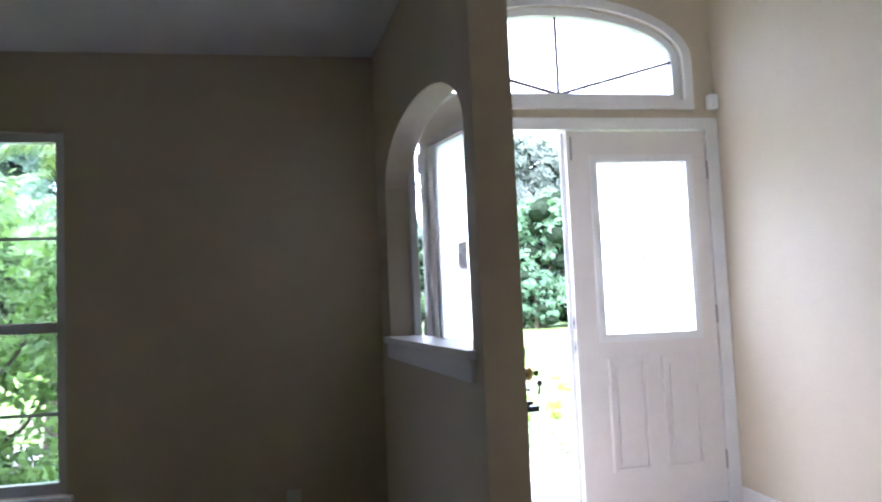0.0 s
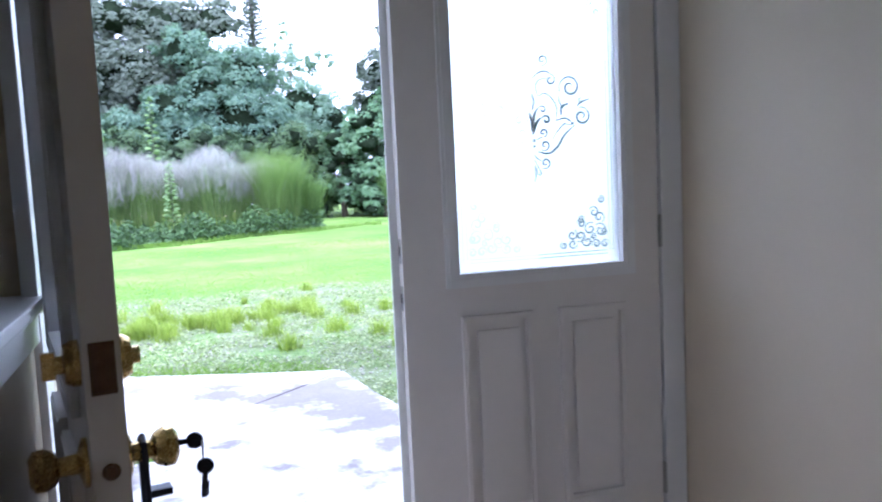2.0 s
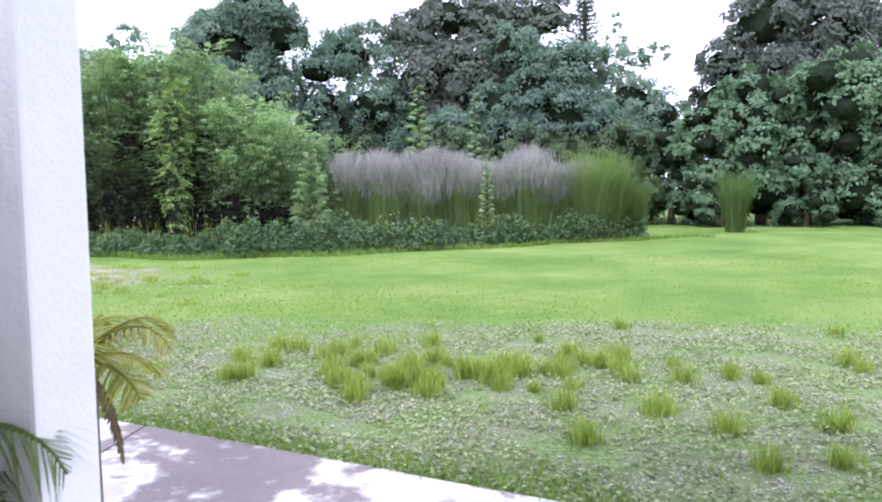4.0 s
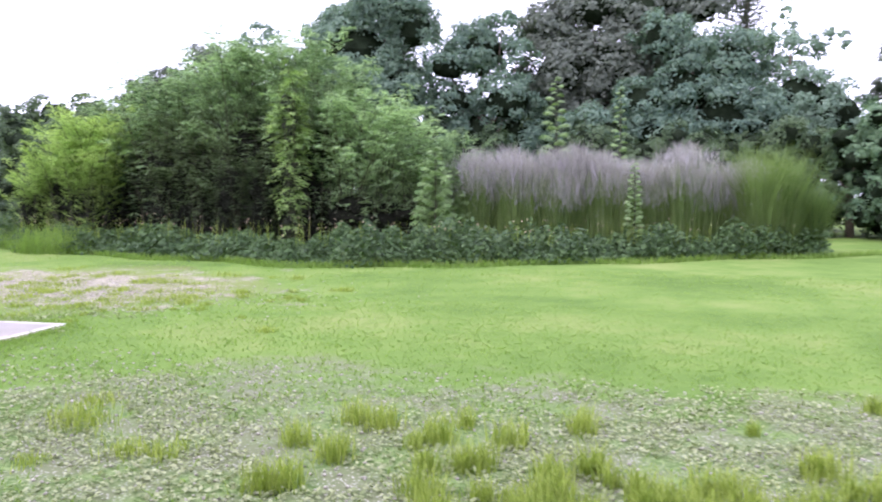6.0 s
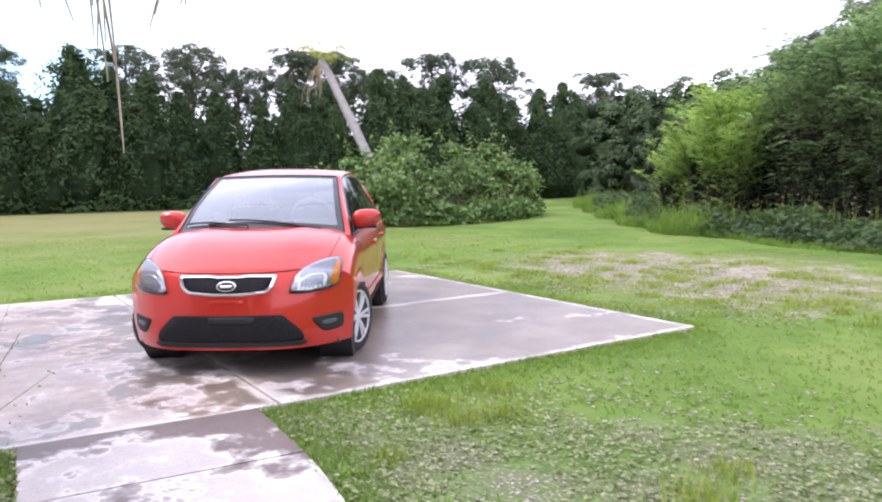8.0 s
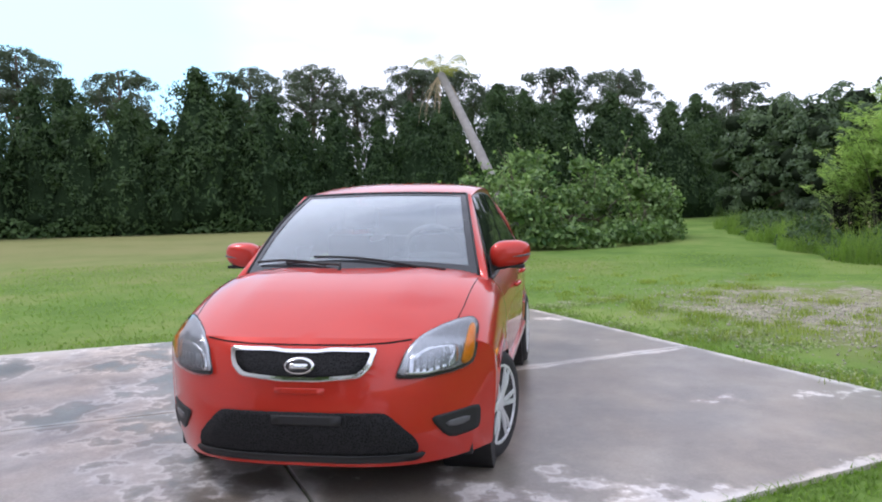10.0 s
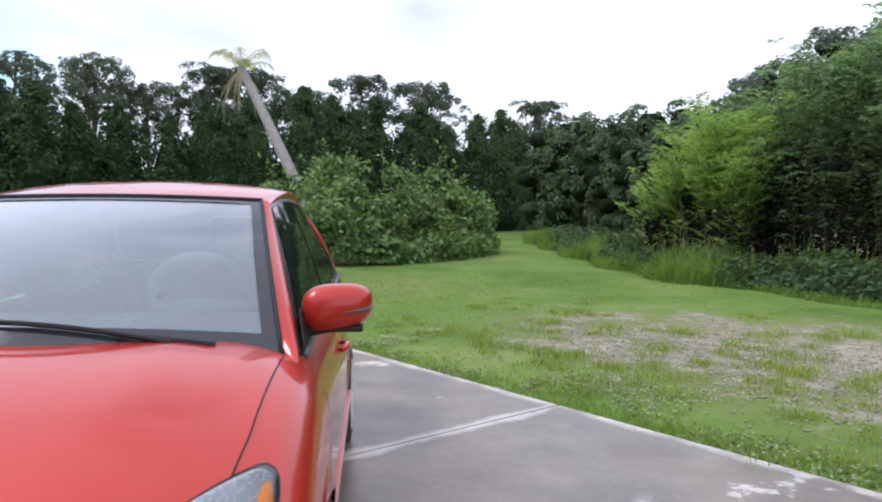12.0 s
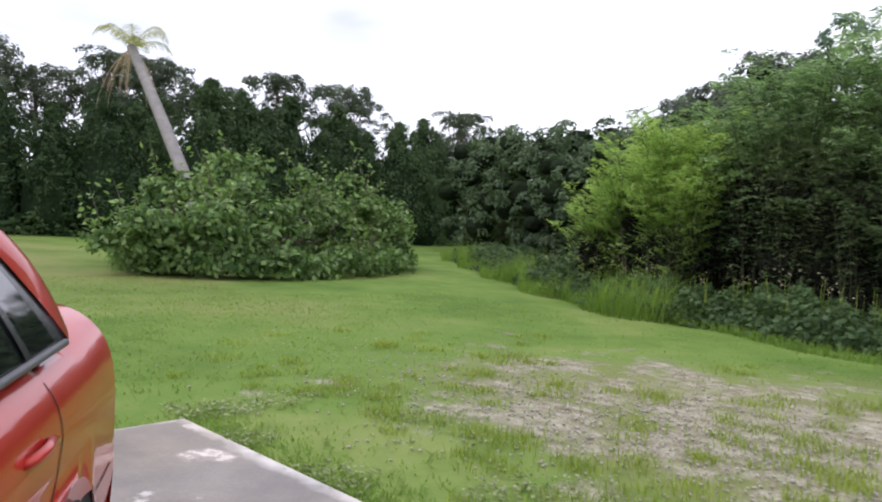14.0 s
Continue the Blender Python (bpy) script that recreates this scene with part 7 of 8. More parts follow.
def drop_on(p, way):
    hit, nrm, _, _ = skin.ray_cast(Vector(p), Vector(way))
    return (hit, nrm) if hit is not None else (Vector(p), -Vector(way))


def draped(name, outline, way, mat, lift=0.004, bulge=0.0, rings=6, parent=None, label="", inner=0.0, thick=0.012):
    """A patch laid on the body: outline in the plane across the way (front: y, z; side: x, z), star-shaped."""
    bm = bmesh.new()
    front = abs(way[0]) > 0.5
    n = len(outline)
    cx, cz = sum(p[0] for p in outline) / n, sum(p[1] for p in outline) / n
    def at(u, v, f):
        p = (3.0 * -way[0], u, v) if front else (u, 3.0 * -way[1], v)
        hit, nrm = drop_on(p, way)
        return hit - Vector(way) * (lift + bulge * (1 - f * f))
    iu, iv = inner if isinstance(inner, tuple) else (inner, inner)
    ks = range(rings + 1) if iu else range(rings)
    rows = []
    for k in ks:
        fu, fv = 1 - (1 - iu) * k / rings, 1 - (1 - iv) * k / rings
        rows.append([bm.verts.new(at(cx + (u - cx) * fu, cz + (v - cz) * fv, fu)) for u, v in outline])
    base = [bm.verts.new(v.co + Vector(way) * thick) for v in rows[0]]
    rows.insert(0, base)
    for r0, r1 in zip(rows, rows[1:]):
        for i in range(n):
            bm.faces.new((r0[i], r0[(i + 1) % n], r1[(i + 1) % n], r1[i]))
    if not iu:
        c = bm.verts.new(at(cx, cz, 0))
        for i in range(n):
            bm.faces.new((rows[-1][i], rows[-1][(i + 1) % n], c))
    bmesh.ops.recalc_face_normals(bm, faces=bm.faces)
    return part(name, bm, mat, parent or car, label, smooth=True)


def dense(pts, step=0.03, smooth=2):
    """Outline with points every step, corners eased."""
    out = []
    n = len(pts)
    for i in range(n):
        a, b = Vector(pts[i]), Vector(pts[(i + 1) % n])
        k = max(1, int((b - a).length / step))
        out += [a.lerp(b, j / k) for j in range(k)]
    for _ in range(smooth):
        out = [(out[i - 1] + out[i] * 2 + out[(i + 1) % len(out)]) / 4 for i in range(len(out))]
    return [(p.x, p.y) for p in out]


def strip(name, pts, way, width, mat, lift=0.002, parent=None):
    """A thin line laid on the body along points."""
    bm = bmesh.new()
    front = abs(way[0]) > 0.5
    down = abs(way[2]) > 0.5
    hits = []
    for i in range(len(pts) - 1):
        a, b = Vector(pts[i]), Vector(pts[i + 1])
        k = max(1, int((b - a).length / 0.03))
        hits += [a.lerp(b, j / k) for j in range(k)]
    hits.append(Vector(pts[-1]))
    P = []
    for u, v in hits:
        p = (3.0 * -way[0], u, v) if front else ((u, v, 3.0) if down else (u, 3.0 * -way[1], v))
        h, nrm = drop_on(p, way)
        if abs(h.x) > 2.5 or abs(h.y) > 1.2 or h.z > 2:
            continue
        P.append(h + nrm * lift * (1 if nrm.dot(Vector(way)) < 0 else -1))
    rows = []
    for i, p in enumerate(P):
        t = (P[min(i + 1, len(P) - 1)] - P[max(i - 1, 0)]).normalized()
        s = t.cross(Vector(way)).normalized() * width * 0.5
        rows.append((bm.verts.new(p - s), bm.verts.new(p + s)))
    for a, b in zip(rows, rows[1:]):
        bm.faces.new((a[0], a[1], b[1], b[0]))
    return part(name, bm, mat, parent or car)


FR = (-1, 0, 0)
# upper grille: chrome surround, black mesh, badge
gr = dense([(-0.360, 0.738), (-0.14, 0.740), (-0.09, 0.731), (0.09, 0.731), (0.14, 0.740), (0.360, 0.738), (0.335, 0.655), (0.29, 0.612), (0.10, 0.592), (-0.10, 0.592), (-0.29, 0.612), (-0.335, 0.655)], 0.02, 1)
grille = draped("grille_surround", gr, FR, C_CHROME, 0.016, 0.0, 3, inner=(0.925, 0.76), label="chrome grille surround")
draped("grille_mesh", [(u * 0.95, 0.664 + (v - 0.664) * 0.82) for u, v in gr], FR, C_MESH, 0.008, 0, 5, label="black honeycomb grille insert")
oval = [(0.072 * math.cos(a), 0.662 + 0.037 * math.sin(a)) for a in [k * 2 * math.pi / 28 for k in range(28)]]
badge = draped("badge", oval, FR, C_CHROME, 0.024, 0.004, 4, label="oval chrome badge", thick=0.02)
draped("badge_field", [(u * 0.86, 0.662 + (v - 0.662) * 0.80) for u, v in oval], FR, C_BLACK, 0.0295, 0.003, 3, parent=badge)
draped("badge_mark", dense([(-0.042, 0.652), (0.042, 0.652), (0.042, 0.672), (-0.042, 0.672)], 0.012, 0), FR, C_CHROME, 0.0345, 0.001, 2, parent=badge)
# lower intake, fog recesses, tow cover
draped("lower_intake", dense([(-0.40, 0.450), (0.40, 0.450), (0.53, 0.320), (0.545, 0.250), (-0.545, 0.250), (-0.53, 0.320)], 0.03, 1), FR, C_MESH, 0.012, 0, 6, label="black lower air intake", thick=0.02)
draped("lower_lip", dense([(-0.58, 0.250), (0.58, 0.250), (0.55, 0.215), (-0.55, 0.215)], 0.03, 1), FR, C_BLACK, 0.022, 0, 4, label="black plastic lip under the intake", thick=0.03)
draped("intake_bar", dense([(-0.13, 0.438), (0.20, 0.438), (0.20, 0.395), (-0.13, 0.395)], 0.03, 0), FR, C_BLACK, 0.020, 0, 3)
for s in (-1, 1):
    fog = draped("fog_recess", dense([(s * 0.585, 0.412), (s * 0.80, 0.428), (s * 0.795, 0.300), (s * 0.665, 0.292)], 0.03, 1), FR, C_BLACK, 0.006, 0, 4, label="black fog lamp recess")
    draped("fog_bar", dense([(s * 0.64, 0.378), (s * 0.765, 0.386), (s * 0.76, 0.352), (s * 0.665, 0.346)], 0.03, 1), FR, C_STRIP, 0.011, 0.004, 3, parent=fog)
draped("number_plate_mount", dense([(-0.12, 0.560), (0.12, 0.560), (0.12, 0.535), (-0.12, 0.535)], 0.03, 0), FR, C_RED, 0.007, 0, 3)
# headlamps
for s in (-1, 1):
    o = dense([(s * 0.440, 0.602), (s * 0.466, 0.672), (s * 0.482, 0.722), (s * 0.535, 0.780), (s * 0.62, 0.815), (s * 0.69, 0.831), (s * 0.752, 0.834), (s * 0.785, 0.80), (s * 0.790, 0.70), (s * 0.775, 0.632), (s * 0.70, 0.608), (s * 0.56, 0.595)], 0.02, 1)
    hl = draped("headlamp", o, FR, C_BLACK, 0.004, 0.0, 5, label="clear headlamp with amber turn signal")
    cx, cz = sum(p[0] for p in o) / len(o), sum(p[1] for p in o) / len(o)
    draped("bezel", [(cx + (u - cx) * 0.94, cz + 0.008 + (v - cz) * 0.90) for u, v in o], FR, C_BEZEL, 0.008, 0.003, 6, parent=hl, label="satin grey inner bezel")
    draped("reflector", dense([(s * 0.475, 0.620), (s * 0.505, 0.700), (s * 0.58, 0.735), (s * 0.705, 0.738), (s * 0.712, 0.640), (s * 0.58, 0.612)], 0.02, 1), FR, C_BOWL, 0.013, -0.006, 6, parent=hl, label="silvery ribbed reflector")
    for k in range(7):
        u = s * (0.50 + 0.028 * k)
        draped("reflector_rib", [(u - 0.004, 0.628), (u + 0.004, 0.628), (u + 0.004, 0.690), (u - 0.004, 0.690)], FR, C_BEZEL, 0.016, 0.0, 2, parent=hl)
    draped("turn_signal", dense([(s * 0.718, 0.636), (s * 0.738, 0.735), (s * 0.748, 0.815), (s * 0.772, 0.800), (s * 0.778, 0.70), (s * 0.764, 0.640)], 0.02, 1), FR, C_AMBER, 0.016, 0.004, 4, parent=hl, label="amber turn signal")
    lens = draped("lens", o, FR, C_LENS, 0.024, 0.010, 6, parent=hl, thick=0.006, label="clear lens")
    lens.visible_shadow = False

# bonnet gap, crease and panel lines
DN = (0, 0, -1)
strip("bonnet_gap", [(-0.505, 0.764), (-0.40, 0.753), (-0.25, 0.746), (0.0, 0.744), (0.25, 0.746), (0.40, 0.753), (0.505, 0.764)], FR, 0.011, C_GAP)
for s in (-1, 1):
    strip("bonnet_gap", [(1.70, s * 0.682), (1.55, s * 0.702), (1.22, s * 0.720), (1.0, s * 0.727)], DN, 0.005, C_GAP)
    LF = (0, -s, 0)
    for line in ([(0.98, 0.86), (0.985, 0.60), (0.93, 0.32), (0.86, 0.23)], [(-0.20, 0.90), (-0.23, 0.60), (-0.23, 0.23)], [(-1.22, 0.93), (-1.20, 0.80), (-0.95, 0.55), (-0.86, 0.36), (-0.84, 0.23)], [(0.85, 0.225), (-0.82, 0.225)],
                 [(1.50, 0.56), (1.57, 0.66), (1.56, 0.70)], [(-1.52, 0.50), (-1.85, 0.52)]):
        strip("panel_gap", line, LF, 0.007, C_GAP)
    # rub strip and lower crease along the doors
    bm = bmesh.new()
    box(bm, -0.82, 0.86, 0.852 if s > 0 else -0.873, 0.873 if s > 0 else -0.852, 0.385, 0.425, bevel=0.006)
    part("door_rub_strip", bm, C_RED, car)
    for hx in (0.02, -0.98):
        bm = bmesh.new()
        q = 0.0 if hx > -0.5 else 0.025
        tube_bm(bm, [(hx - 0.095, s * (0.856 - q), 0.818), (hx - 0.08, s * (0.876 - q), 0.825), (hx, s * (0.882 - q), 0.827), (hx + 0.08, s * (0.876 - q), 0.825), (hx + 0.095, s * (0.856 - q), 0.818)], [0.012, 0.013, 0.014, 0.013, 0.012], 10)
        part("door_handle", bm, C_RED, car, "red pull handle", smooth=True)
    draped("side_marker", dense([(1.50, 0.62), (1.60, 0.63), (1.60, 0.66), (1.50, 0.655)], 0.02, 1), LF, C_AMBER, 0.004, 0.003, 3)


# greenhouse
def belt(x):
    return 0.945 + 0.065 * (1.0 - x) / 2.5


def rail(x):
    return 1.475 - 0.085 * (x + 0.35) ** 2 * 1.0 - 0.03 * max(0.0, x) - 0.02 * max(0.0, -0.8 - x)


def flank(x, h):
    """Side of the cabin: h from the belt (0) to the roof rail (1)."""
    y = 0.768 - 0.195 * h ** 1.15
    return y, belt(x) + (rail(x) - belt(x)) * h


def a_line(h):
    return 1.06 - 0.74 * h - 0.05 * math.sin(math.pi * h)


def c_line(h):
    return -1.46 + 0.42 * h - 0.05 * math.sin(math.pi * h)


def quad_grid(f, nu, nv):
    bm = bmesh.new()
    g = [[bm.verts.new(f(i / nu, j / nv)) for j in range(nv + 1)] for i in range(nu + 1)]
    for a, b in zip(g, g[1:]):
        for j in range(nv):
            bm.faces.new((a[j], b[j], b[j + 1], a[j + 1]))
    return bm


def shell(bm, thick):
    bmesh.ops.recalc_face_normals(bm, faces=bm.faces)
    bmesh.ops.solidify(bm, geom=list(bm.faces), thickness=thick)
    bmesh.ops.recalc_face_normals(bm, faces=bm.faces)
    return bm


def screen(u, v, inset=0.0):
    """Windscreen: u across -1..1, v from foot to head."""
    w = 0.715 - 0.165 * v
    x = 1.17 - 0.80 * v - 0.05 * math.sin(math.pi * v) * -1 - (0.17 - 0.07 * v) * u * u
    z = 1.020 + 0.440 * v + 0.035 * math.sin(math.pi * v) - (0.012 + 0.045 * (1 - v)) * u * u
    return Vector((x, u * w, z))


ws = part("windscreen", quad_grid(lambda a, b: screen((a * 2 - 1) * 0.995, 0.01 + b * 0.98), 24, 12), C_GLASS, car, "dusty windscreen with milky sky glare in its colour", smooth=True)
ws.visible_shadow = False
bm = bmesh.new()
for u0, u1, v0, v1, nu, nv in ((-1.0, 1.0, 0.0, 0.095, 24, 2), (-1.0, 1.0, 0.955, 1.0, 24, 1), (-1.0, -0.93, 0.095, 0.955, 2, 12), (0.93, 1.0, 0.095, 0.955, 2, 12)):
    g = [[bm.verts.new(screen(u0 + (u1 - u0) * i / nu, v0 + (v1 - v0) * j / nv) + Vector((0.003, 0, 0.003))) for j in range(nv + 1)] for i in range(nu + 1)]
    for p, q in zip(g, g[1:]):
        for j in range(nv):
            bm.faces.new((p[j], q[j], q[j + 1], p[j + 1]))
part("windscreen_border", bm, C_FRIT, car, "black glass border", smooth=True)
# rubber seal round the glass
for line in ([(1.0, v / 12) for v in range(13)], [(-1.0, v / 12) for v in range(13)], [(-1 + u / 8, 1.0) for u in range(17)]):
    bm = bmesh.new()
    tube_bm(bm, [screen(u, v) + Vector((0.004, 0, 0.004)) for u, v in line], [0.0075] * len(line), 6)
    part("windscreen_seal", bm, C_BLACK, car, smooth=True)
# scuttle below the screen
part("scuttle", quad_grid(lambda a, b: screen(a * 2 - 1, 0.0) + Vector((0.12 * b - 0.02, 0, -0.010 - 0.020 * b - 0.05 * b * b)), 16, 3), C_BLACK, car, smooth=True)


def roof_pt(a, b):
    """Roof: a across 0..1, b from screen head to rear glass head."""
    u = a * 2 - 1
    f = screen(u, 1.0)
    xr = -1.12 + 0.05 * u * u
    x = f.x + (xr - f.x) * b
    yw = 0.550 + 0.028 * math.sin(math.pi * b)
    z = f.z + 0.098 * math.sin(math.pi * min(1, b * 0.92)) ** 0.8 - 0.035 * b - 0.026 * abs(u) ** 3
    return Vector((x, u * yw, z))


part("roof", quad_grid(roof_pt, 20, 16), C_RED, car, smooth=True)
part("rear_window", quad_grid(lambda a, b: roof_pt(a, 1.0).lerp(Vector((-1.74 + 0.06 * (a * 2 - 1) ** 2, (a * 2 - 1) * 0.66, 1.05)), b) + Vector((0, 0, 0.08 * math.sin(math.pi * b))), 14, 8), C_DARKGLASS, car, smooth=True)


def pillar(s):
    def f(a, b):
        h = 1.12 * b - 0.12
        x = a_line(h)
        p0 = screen(1.0, h)
        p1 = Vector((x - 0.035, 0.772 - 0.195 * max(0.0, h) ** 1.15, belt(x) + (rail(x) - belt(x)) * h))
        c = p0.lerp(p1, a) + Vector((0.014, 0.016, 0.010)) * math.sin(math.pi * a)
        return Vector((c.x, s * c.y, c.z))
    return f


for s in (-1, 1):
    part("windscreen_pillar", quad_grid(pillar(s), 8, 12), C_RED, car, smooth=True)

    def whole(a, b):
        x = a_line(b) + (c_line(b) - a_line(b)) * a
        y, z = flank(x, b)
        return Vector((x, s * y, z))
    part("window_surround", quad_grid(whole, 30, 8), C_SURROUND, car, "black window surround", smooth=True)

    def railing(a, b):
        x = a_line(1) + (c_line(1) - a_line(1)) * a
        y, z = flank(x, 1.0)
        f = max(0.0, min(1.0, (screen(1, 1).x - x) / (screen(1, 1).x + 1.10)))
        r = roof_pt(1.0, f)
        p = Vector((x, y + 0.004, z - 0.012)).lerp(Vector((x, r.y, r.z)), b) + Vector((0, 0.012, 0.008)) * math.sin(math.pi * b)
        return Vector((p.x, s * p.y, p.z))
    part("roof_rail", quad_grid(railing, 26, 5), C_RED, car, smooth=True)

    def glazing(a0, a1):
        def g(a, b):
            h = 0.03 + 0.92 * b
            al = a0 + (a1 - a0) * a
            x = a_line(h) - 0.04 + (c_line(h) + 0.05 - a_line(h) + 0.04) * al
            y, z = flank(x, h)
            return Vector((x, s * (y + 0.004), z))
        return g
    part("front_side_window", quad_grid(glazing(0.06, 0.475), 10, 8), C_DARKGLASS, car, "dark side window", smooth=True)
    part("rear_side_window", quad_grid(glazing(0.515, 0.97), 10, 8), C_DARKGLASS, car, "dark side window", smooth=True)

    def divider(a, b):
        p = glazing(0.845 + 0.02 * (1 - b), 0.862 + 0.02 * (1 - b))(a, b)
        return Vector((p.x, p.y + s * 0.006, p.z))
    part("window_divider", quad_grid(divider, 2, 8), C_SURROUND, car, smooth=True)

    def rear_pillar(a, b):
        x0 = c_line(b) + 0.025
        y, z = flank(x0, b)
        g0 = roof_pt(1.0, 1.0).lerp(Vector((-1.68, 0.66, 1.05)), 1 - b)
        p = Vector((x0, y + 0.007, z)).lerp(Vector((g0.x, g0.y, g0.z + 0.08 * math.sin(math.pi * b))), a) + Vector((-0.01, 0.022, 0.012)) * math.sin(math.pi * a) * (0.35 + 0.65 * math.sin(math.pi * min(1.0, b + 0.1)))
        return Vector((p.x, s * p.y, p.z))
    part("rear_pillar", quad_grid(rear_pillar, 8, 10), C_RED, car, smooth=True)
    bm = bmesh.new()
    pts = []
    for k in range(17):
        x = 0.92 - 2.30 * k / 16
        y, z = flank(x, 0.0)
        pts.append((x, s * (y + 0.012), z + 0.004))
    tube_bm(bm, pts, [0.011] * 17, 8)
    part("belt_strip", bm, C_STRIP, car, "dark rubber belt strip", smooth=True)
    # door mirror
    mir = new("door_mirror")
    mir.parent = car
    mir.matrix_basis = pose(0.66, s * 0.868, 1.075)
    bm = bmesh.new()
    bmesh.ops.create_uvsphere(bm, u_segments=24, v_segments=14, radius=1.0)
    for v in bm.verts:
        x, y, z = v.co
        q = 0.082 if x > 0 else 0.03
        sq = lambda c: math.copysign(abs(c) ** 0.72, c)
        v.co = Vector((sq(x) * q - 0.02 * y * s, sq(y) * 0.125, sq(z) * 0.082 * (1 - 0.10 * y * s) + 0.012 * y * s))
    part("housing", bm, C_RED, mir, "red mirror housing", smooth=True)
    bm = bmesh.new()
    tube_bm(bm, [(0.02, -s * 0.17, -0.085), (0.03, -s * 0.10, -0.078), (0.02, -s * 0.02, -0.070)], [0.030, 0.026, 0.020], 10)
    box(bm, -0.03, 0.05, -0.10, 0.09, -0.086, -0.066, bevel=0.008)
    part("foot", bm, C_BLACK, mir)
    bm = bmesh.new()
    tube_bm(bm, [(0.074, s * 0.02, -0.014), (0.066, s * 0.065, -0.010), (0.042, s * 0.108, -0.004), (0.01, s * 0.124, 0.0)], [0.005, 0.007, 0.007, 0.005], 8)
    part("turn_lamp", bm, C_STRIP, mir, "slim grey turn lamp")
    bm = bmesh.new()
    box(bm, -0.034, -0.028, -0.10, 0.10, -0.058, 0.058, bevel=0.002)
    part("mirror_glass", bm, C_CHROME, mir)
    bm = bmesh.new()
    vs = [bm.verts.new(c) for c in ((0.90, s * 0.778, 0.955), (0.70, s * 0.778, 0.96), (0.74, s * 0.745, 1.08))]
    bm.faces.new(vs)
    part("mirror_triangle", shell(bm, 0.006), C_BLACK, car)


# wheels
def wheel(name, x, s):
    wh = new("wheel")
    wh.parent = car
    wh.matrix_basis = pose(x, s * 0.77, WR, 0, 0, -17 if x > 0 else 0)
    bm = bmesh.new()
    prof = [(0.205, -0.085), (0.240, -0.095), (0.280, -0.088), (WR - 0.003, -0.060), (WR, 0.0), (WR - 0.003, 0.060), (0.280, 0.088), (0.240, 0.095), (0.205, 0.085)]
    lathe(bm, prof, 48, "y")
    part("tyre", bm, C_TYRE, wh, "black tyre", smooth=True)
    bm = bmesh.new()
    f = s
    lathe(bm, [(0.212, f * 0.083), (0.216, f * 0.093), (0.202, f * 0.095), (0.192, f * 0.06), (0.185, f * 0.03)], 48, "y")
    rim = part("rim", bm, C_RIM, wh, "silver alloy rim")
    for k in range(6):
        a = k * math.pi / 3
        bm = bmesh.new()
        for da in (-0.14, 0.14):
            c0, c1 = a + da * 1.2, a + da
            p0, p1 = Vector((0.045 * math.cos(c0), f * 0.078, 0.045 * math.sin(c0))), Vector((0.202 * math.cos(c1), f * 0.078, 0.202 * math.sin(c1)))
            tube_bm(bm, [p0, p0.lerp(p1, 0.5) + Vector((0, f * 0.01, 0)), p1], [0.017, 0.014, 0.016], 6)
        part("spoke", bm, C_RIM, rim)
    bm = bmesh.new()
    lathe(bm, [(0.055, f * 0.05), (0.058, f * 0.08), (0.035, f * 0.094), (0.01, f * 0.096)], 20, "y")
    part("hub_cap", bm, C_RIM, rim)
    bm = bmesh.new()
    lathe(bm, [(0.192, f * 0.028), (0.192, f * 0.030)], 32, "y")
    part("brake_shade", bm, C_BLACK, wh)


for x in (AX_F, AX_R):
    for s in (-1, 1):
        wheel("wheel", x, s)
        bm = bmesh.new()
        lathe(bm, [(ARCH + 0.002, 0.0), (ARCH + 0.002, s * 0.26)], 40, "y", origin=(x, s * 0.570, WR))
        part("wheel_well", bm, C_BLACK, car)
bm = bmesh.new()
box(bm, -2.0, 1.75, -0.76, 0.76, 0.17, 0.30, bevel=0.02)
part("underbody", bm, C_BLACK, car)

# wipers
for y0, y1, v0, v1 in ((-0.06, -0.66, 0.020, 0.100), (0.52, -0.25, 0.010, 0.105)):
    wp = new("wiper")
    wp.parent = car
    a, b = screen(y0 / 0.70, v0), screen(y1 / 0.70, v1)
    up = Vector((0.022, 0, 0.022))
    bm = bmesh.new()
    tube_bm(bm, [a + up * 0.4 + Vector((0.06, 0, -0.045)), a + up * 1.1, a.lerp(b, 0.35) + up * 1.5, a.lerp(b, 0.62) + up * 1.2], [0.012, 0.010, 0.008, 0.005], 6)
    part("arm", bm, C_BLACK, wp)
    c0, c1 = screen((y0 * 0.85 + y1 * 0.15) / 0.70, v0 + 0.012), screen(y1 / 0.72, v1 + 0.01)
    bm = bmesh.new()
    tube_bm(bm, [c0.lerp(c1, k / 8) + up * 0.75 + Vector((0.02, 0, 0.020)) * math.sin(math.pi * k / 8) for k in range(9)], [0.0075] * 9, 6)
    part("blade", bm, C_BLACK, wp)

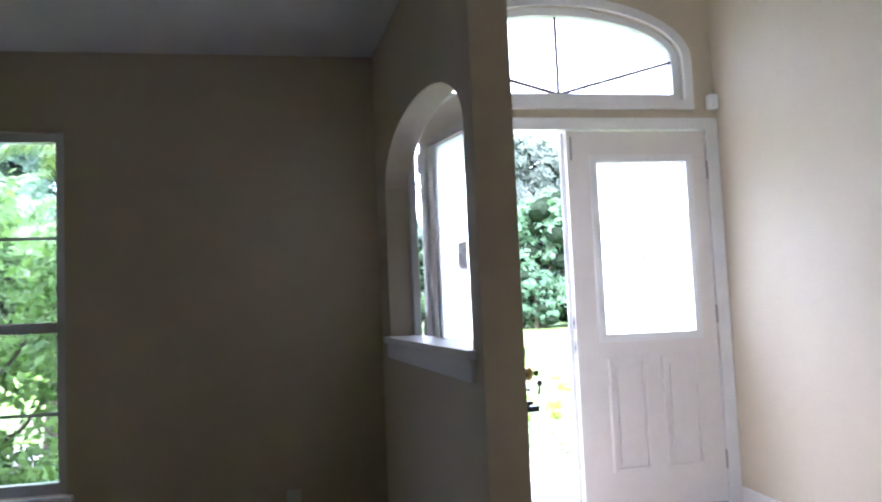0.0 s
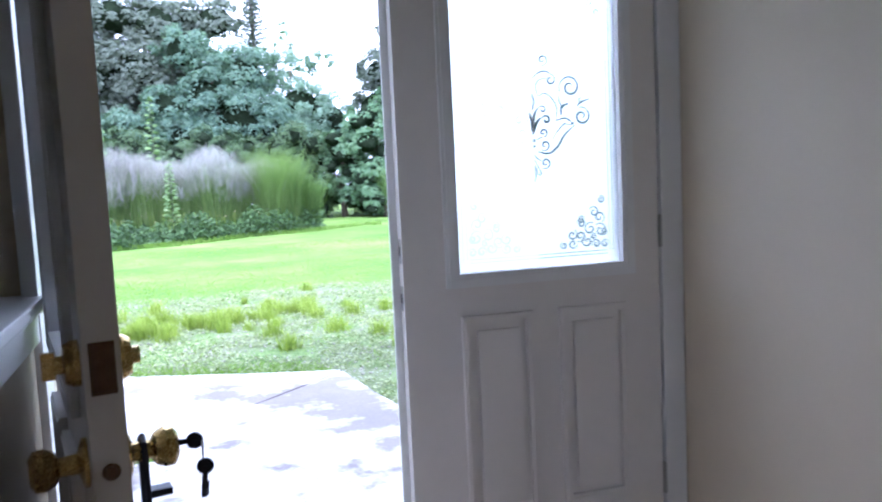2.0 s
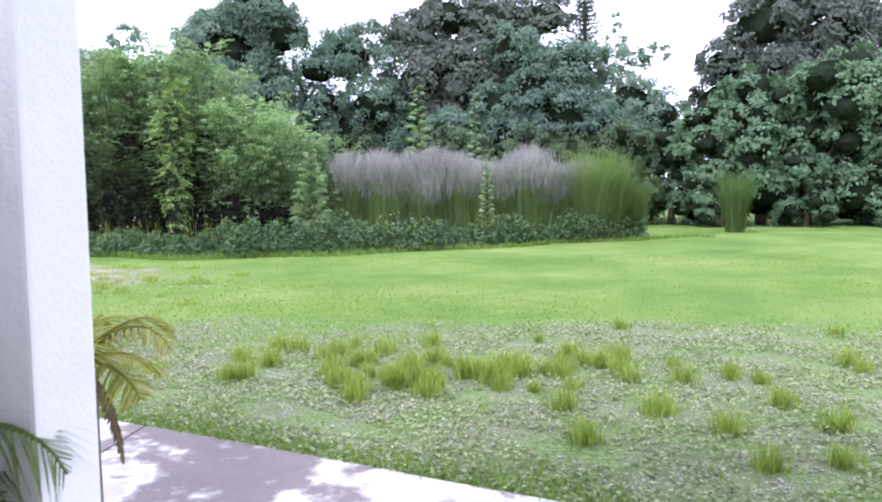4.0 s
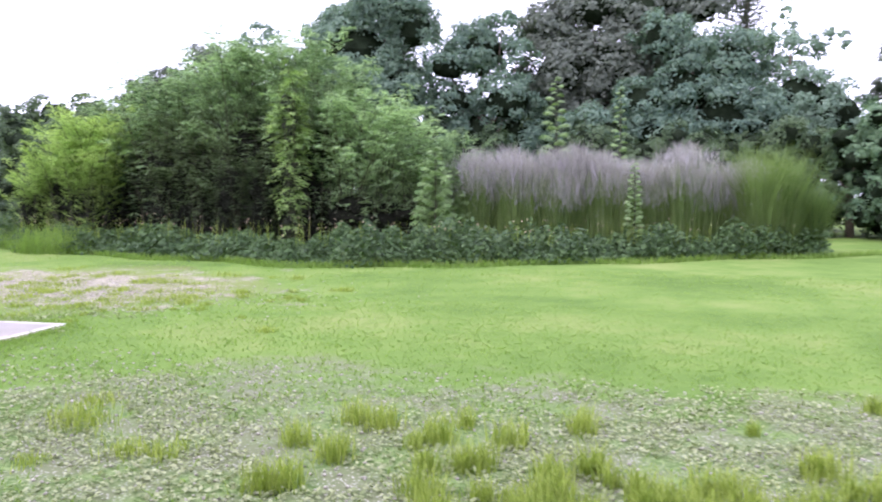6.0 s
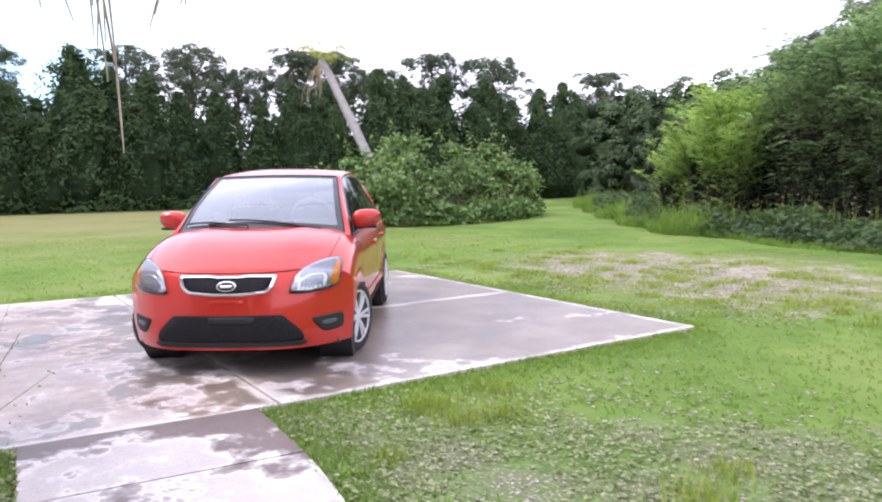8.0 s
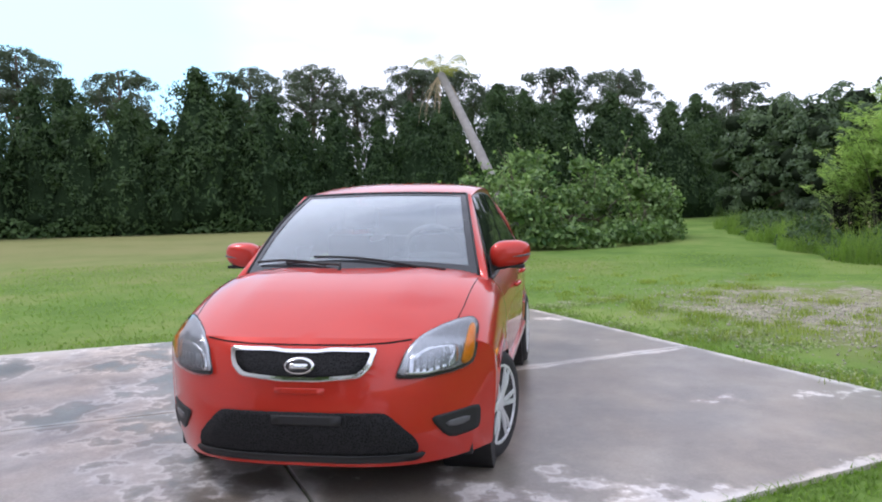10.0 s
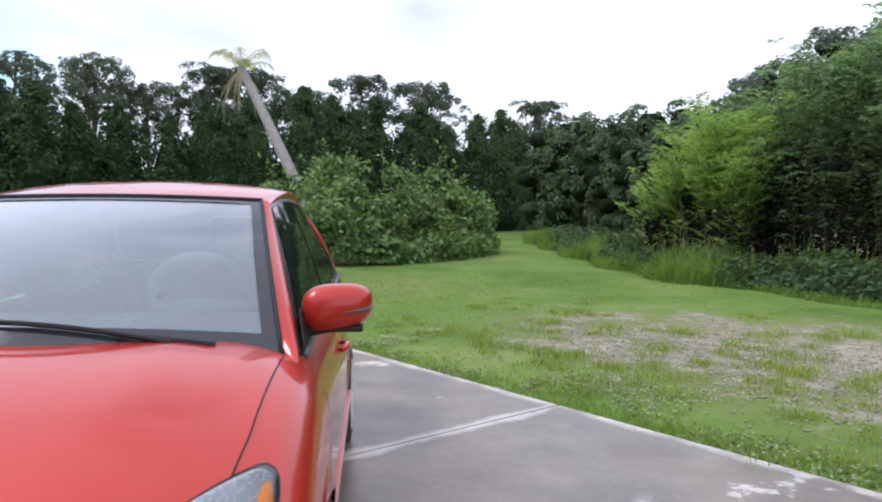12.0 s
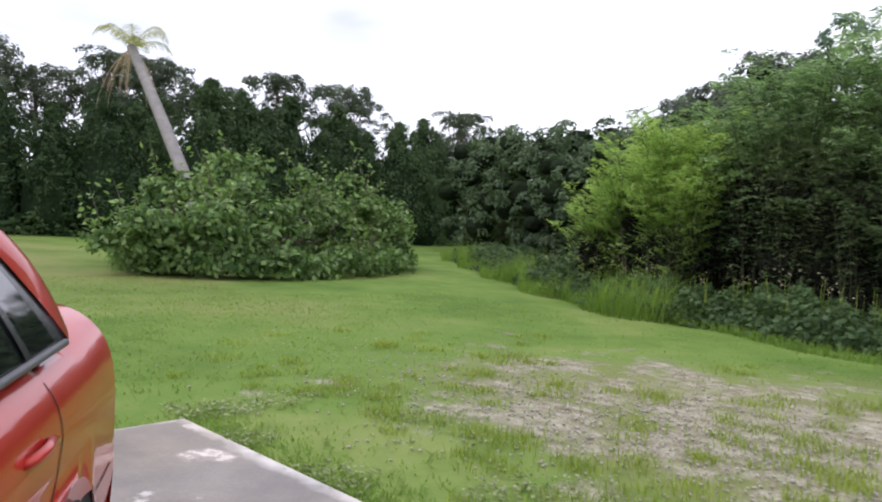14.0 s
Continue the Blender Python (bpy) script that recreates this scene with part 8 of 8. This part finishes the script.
# cabin
bm = bmesh.new()
box(bm, 0.42, 0.98, -0.66, 0.66, 0.80, 1.03, bevel=0.05)
part("dashboard", bm, C_DASH, car)
bm = bmesh.new()
ringp = [Vector((0.42 + 0.08 * math.cos(a) * 0.9, 0.35 + 0.185 * math.sin(a), 1.07 + 0.17 * math.cos(a))) for a in [k * 2 * math.pi / 28 for k in range(29)]]
tube_bm(bm, ringp, [0.019] * 29, 8, caps=False)
tube_bm(bm, [(0.42, 0.35 - 0.18, 1.04), (0.44, 0.35, 1.03), (0.42, 0.35 + 0.18, 1.04)], [0.02, 0.05, 0.02], 8)
part("steering_wheel", bm, C_SEAT, car, smooth=True)
for y in (-0.36, 0.36):
    seat = new("front_seat")
    seat.parent = car
    bm = bmesh.new()
    box(bm, -0.42, -0.26, y - 0.25, y + 0.25, 0.5, 1.16, bevel=0.06)
    part("backrest", bm, C_SEAT, seat)
    bm = bmesh.new()
    box(bm, -0.42, -0.31, y - 0.13, y + 0.13, 1.20, 1.38, bevel=0.05)
    part("headrest", bm, C_SEAT, seat)
bm = bmesh.new()
box(bm, -1.30, -1.08, -0.62, 0.62, 0.5, 1.11, bevel=0.06)
part("rear_seat", bm, C_SEAT, car)
bm = bmesh.new()
box(bm, 0.16, 0.185, -0.11, 0.11, 1.36, 1.42, bevel=0.012)
part("rear_view_mirror", bm, C_BLACK, car)
part("parcel_shelf", (lambda q: (box(q, -1.74, -1.27, -0.62, 0.62, 1.05, 1.085, bevel=0.01), q)[1])(bmesh.new()), C_DASH, car)
for s in (-1, 1):
    bm = bmesh.new()
    box(bm, -1.28, 0.98, s * 0.70 - 0.012, s * 0.70 + 0.012, 0.45, 0.955, bevel=0.006)
    part("door_trim", bm, C_DASH, car)
# tail
for s in (-1, 1):
    draped("tail_lamp", dense([(s * 0.50, 0.90), (s * 0.74, 0.88), (s * 0.79, 0.72), (s * 0.56, 0.70)], 0.04, 1), (1, 0, 0), plain("red_lens", (0.4, 0.01, 0.01), 0.15), 0.006, 0.006, 4, label="red tail lamp")

# turn garage, garden and car together against the house
site = pose(0.042, -0.308, 0, 0, 0, 1.83)
for ob in list(bpy.data.objects):
    if ob not in house and ob.parent is None:
        ob.matrix_basis = site @ ob.matrix_basis
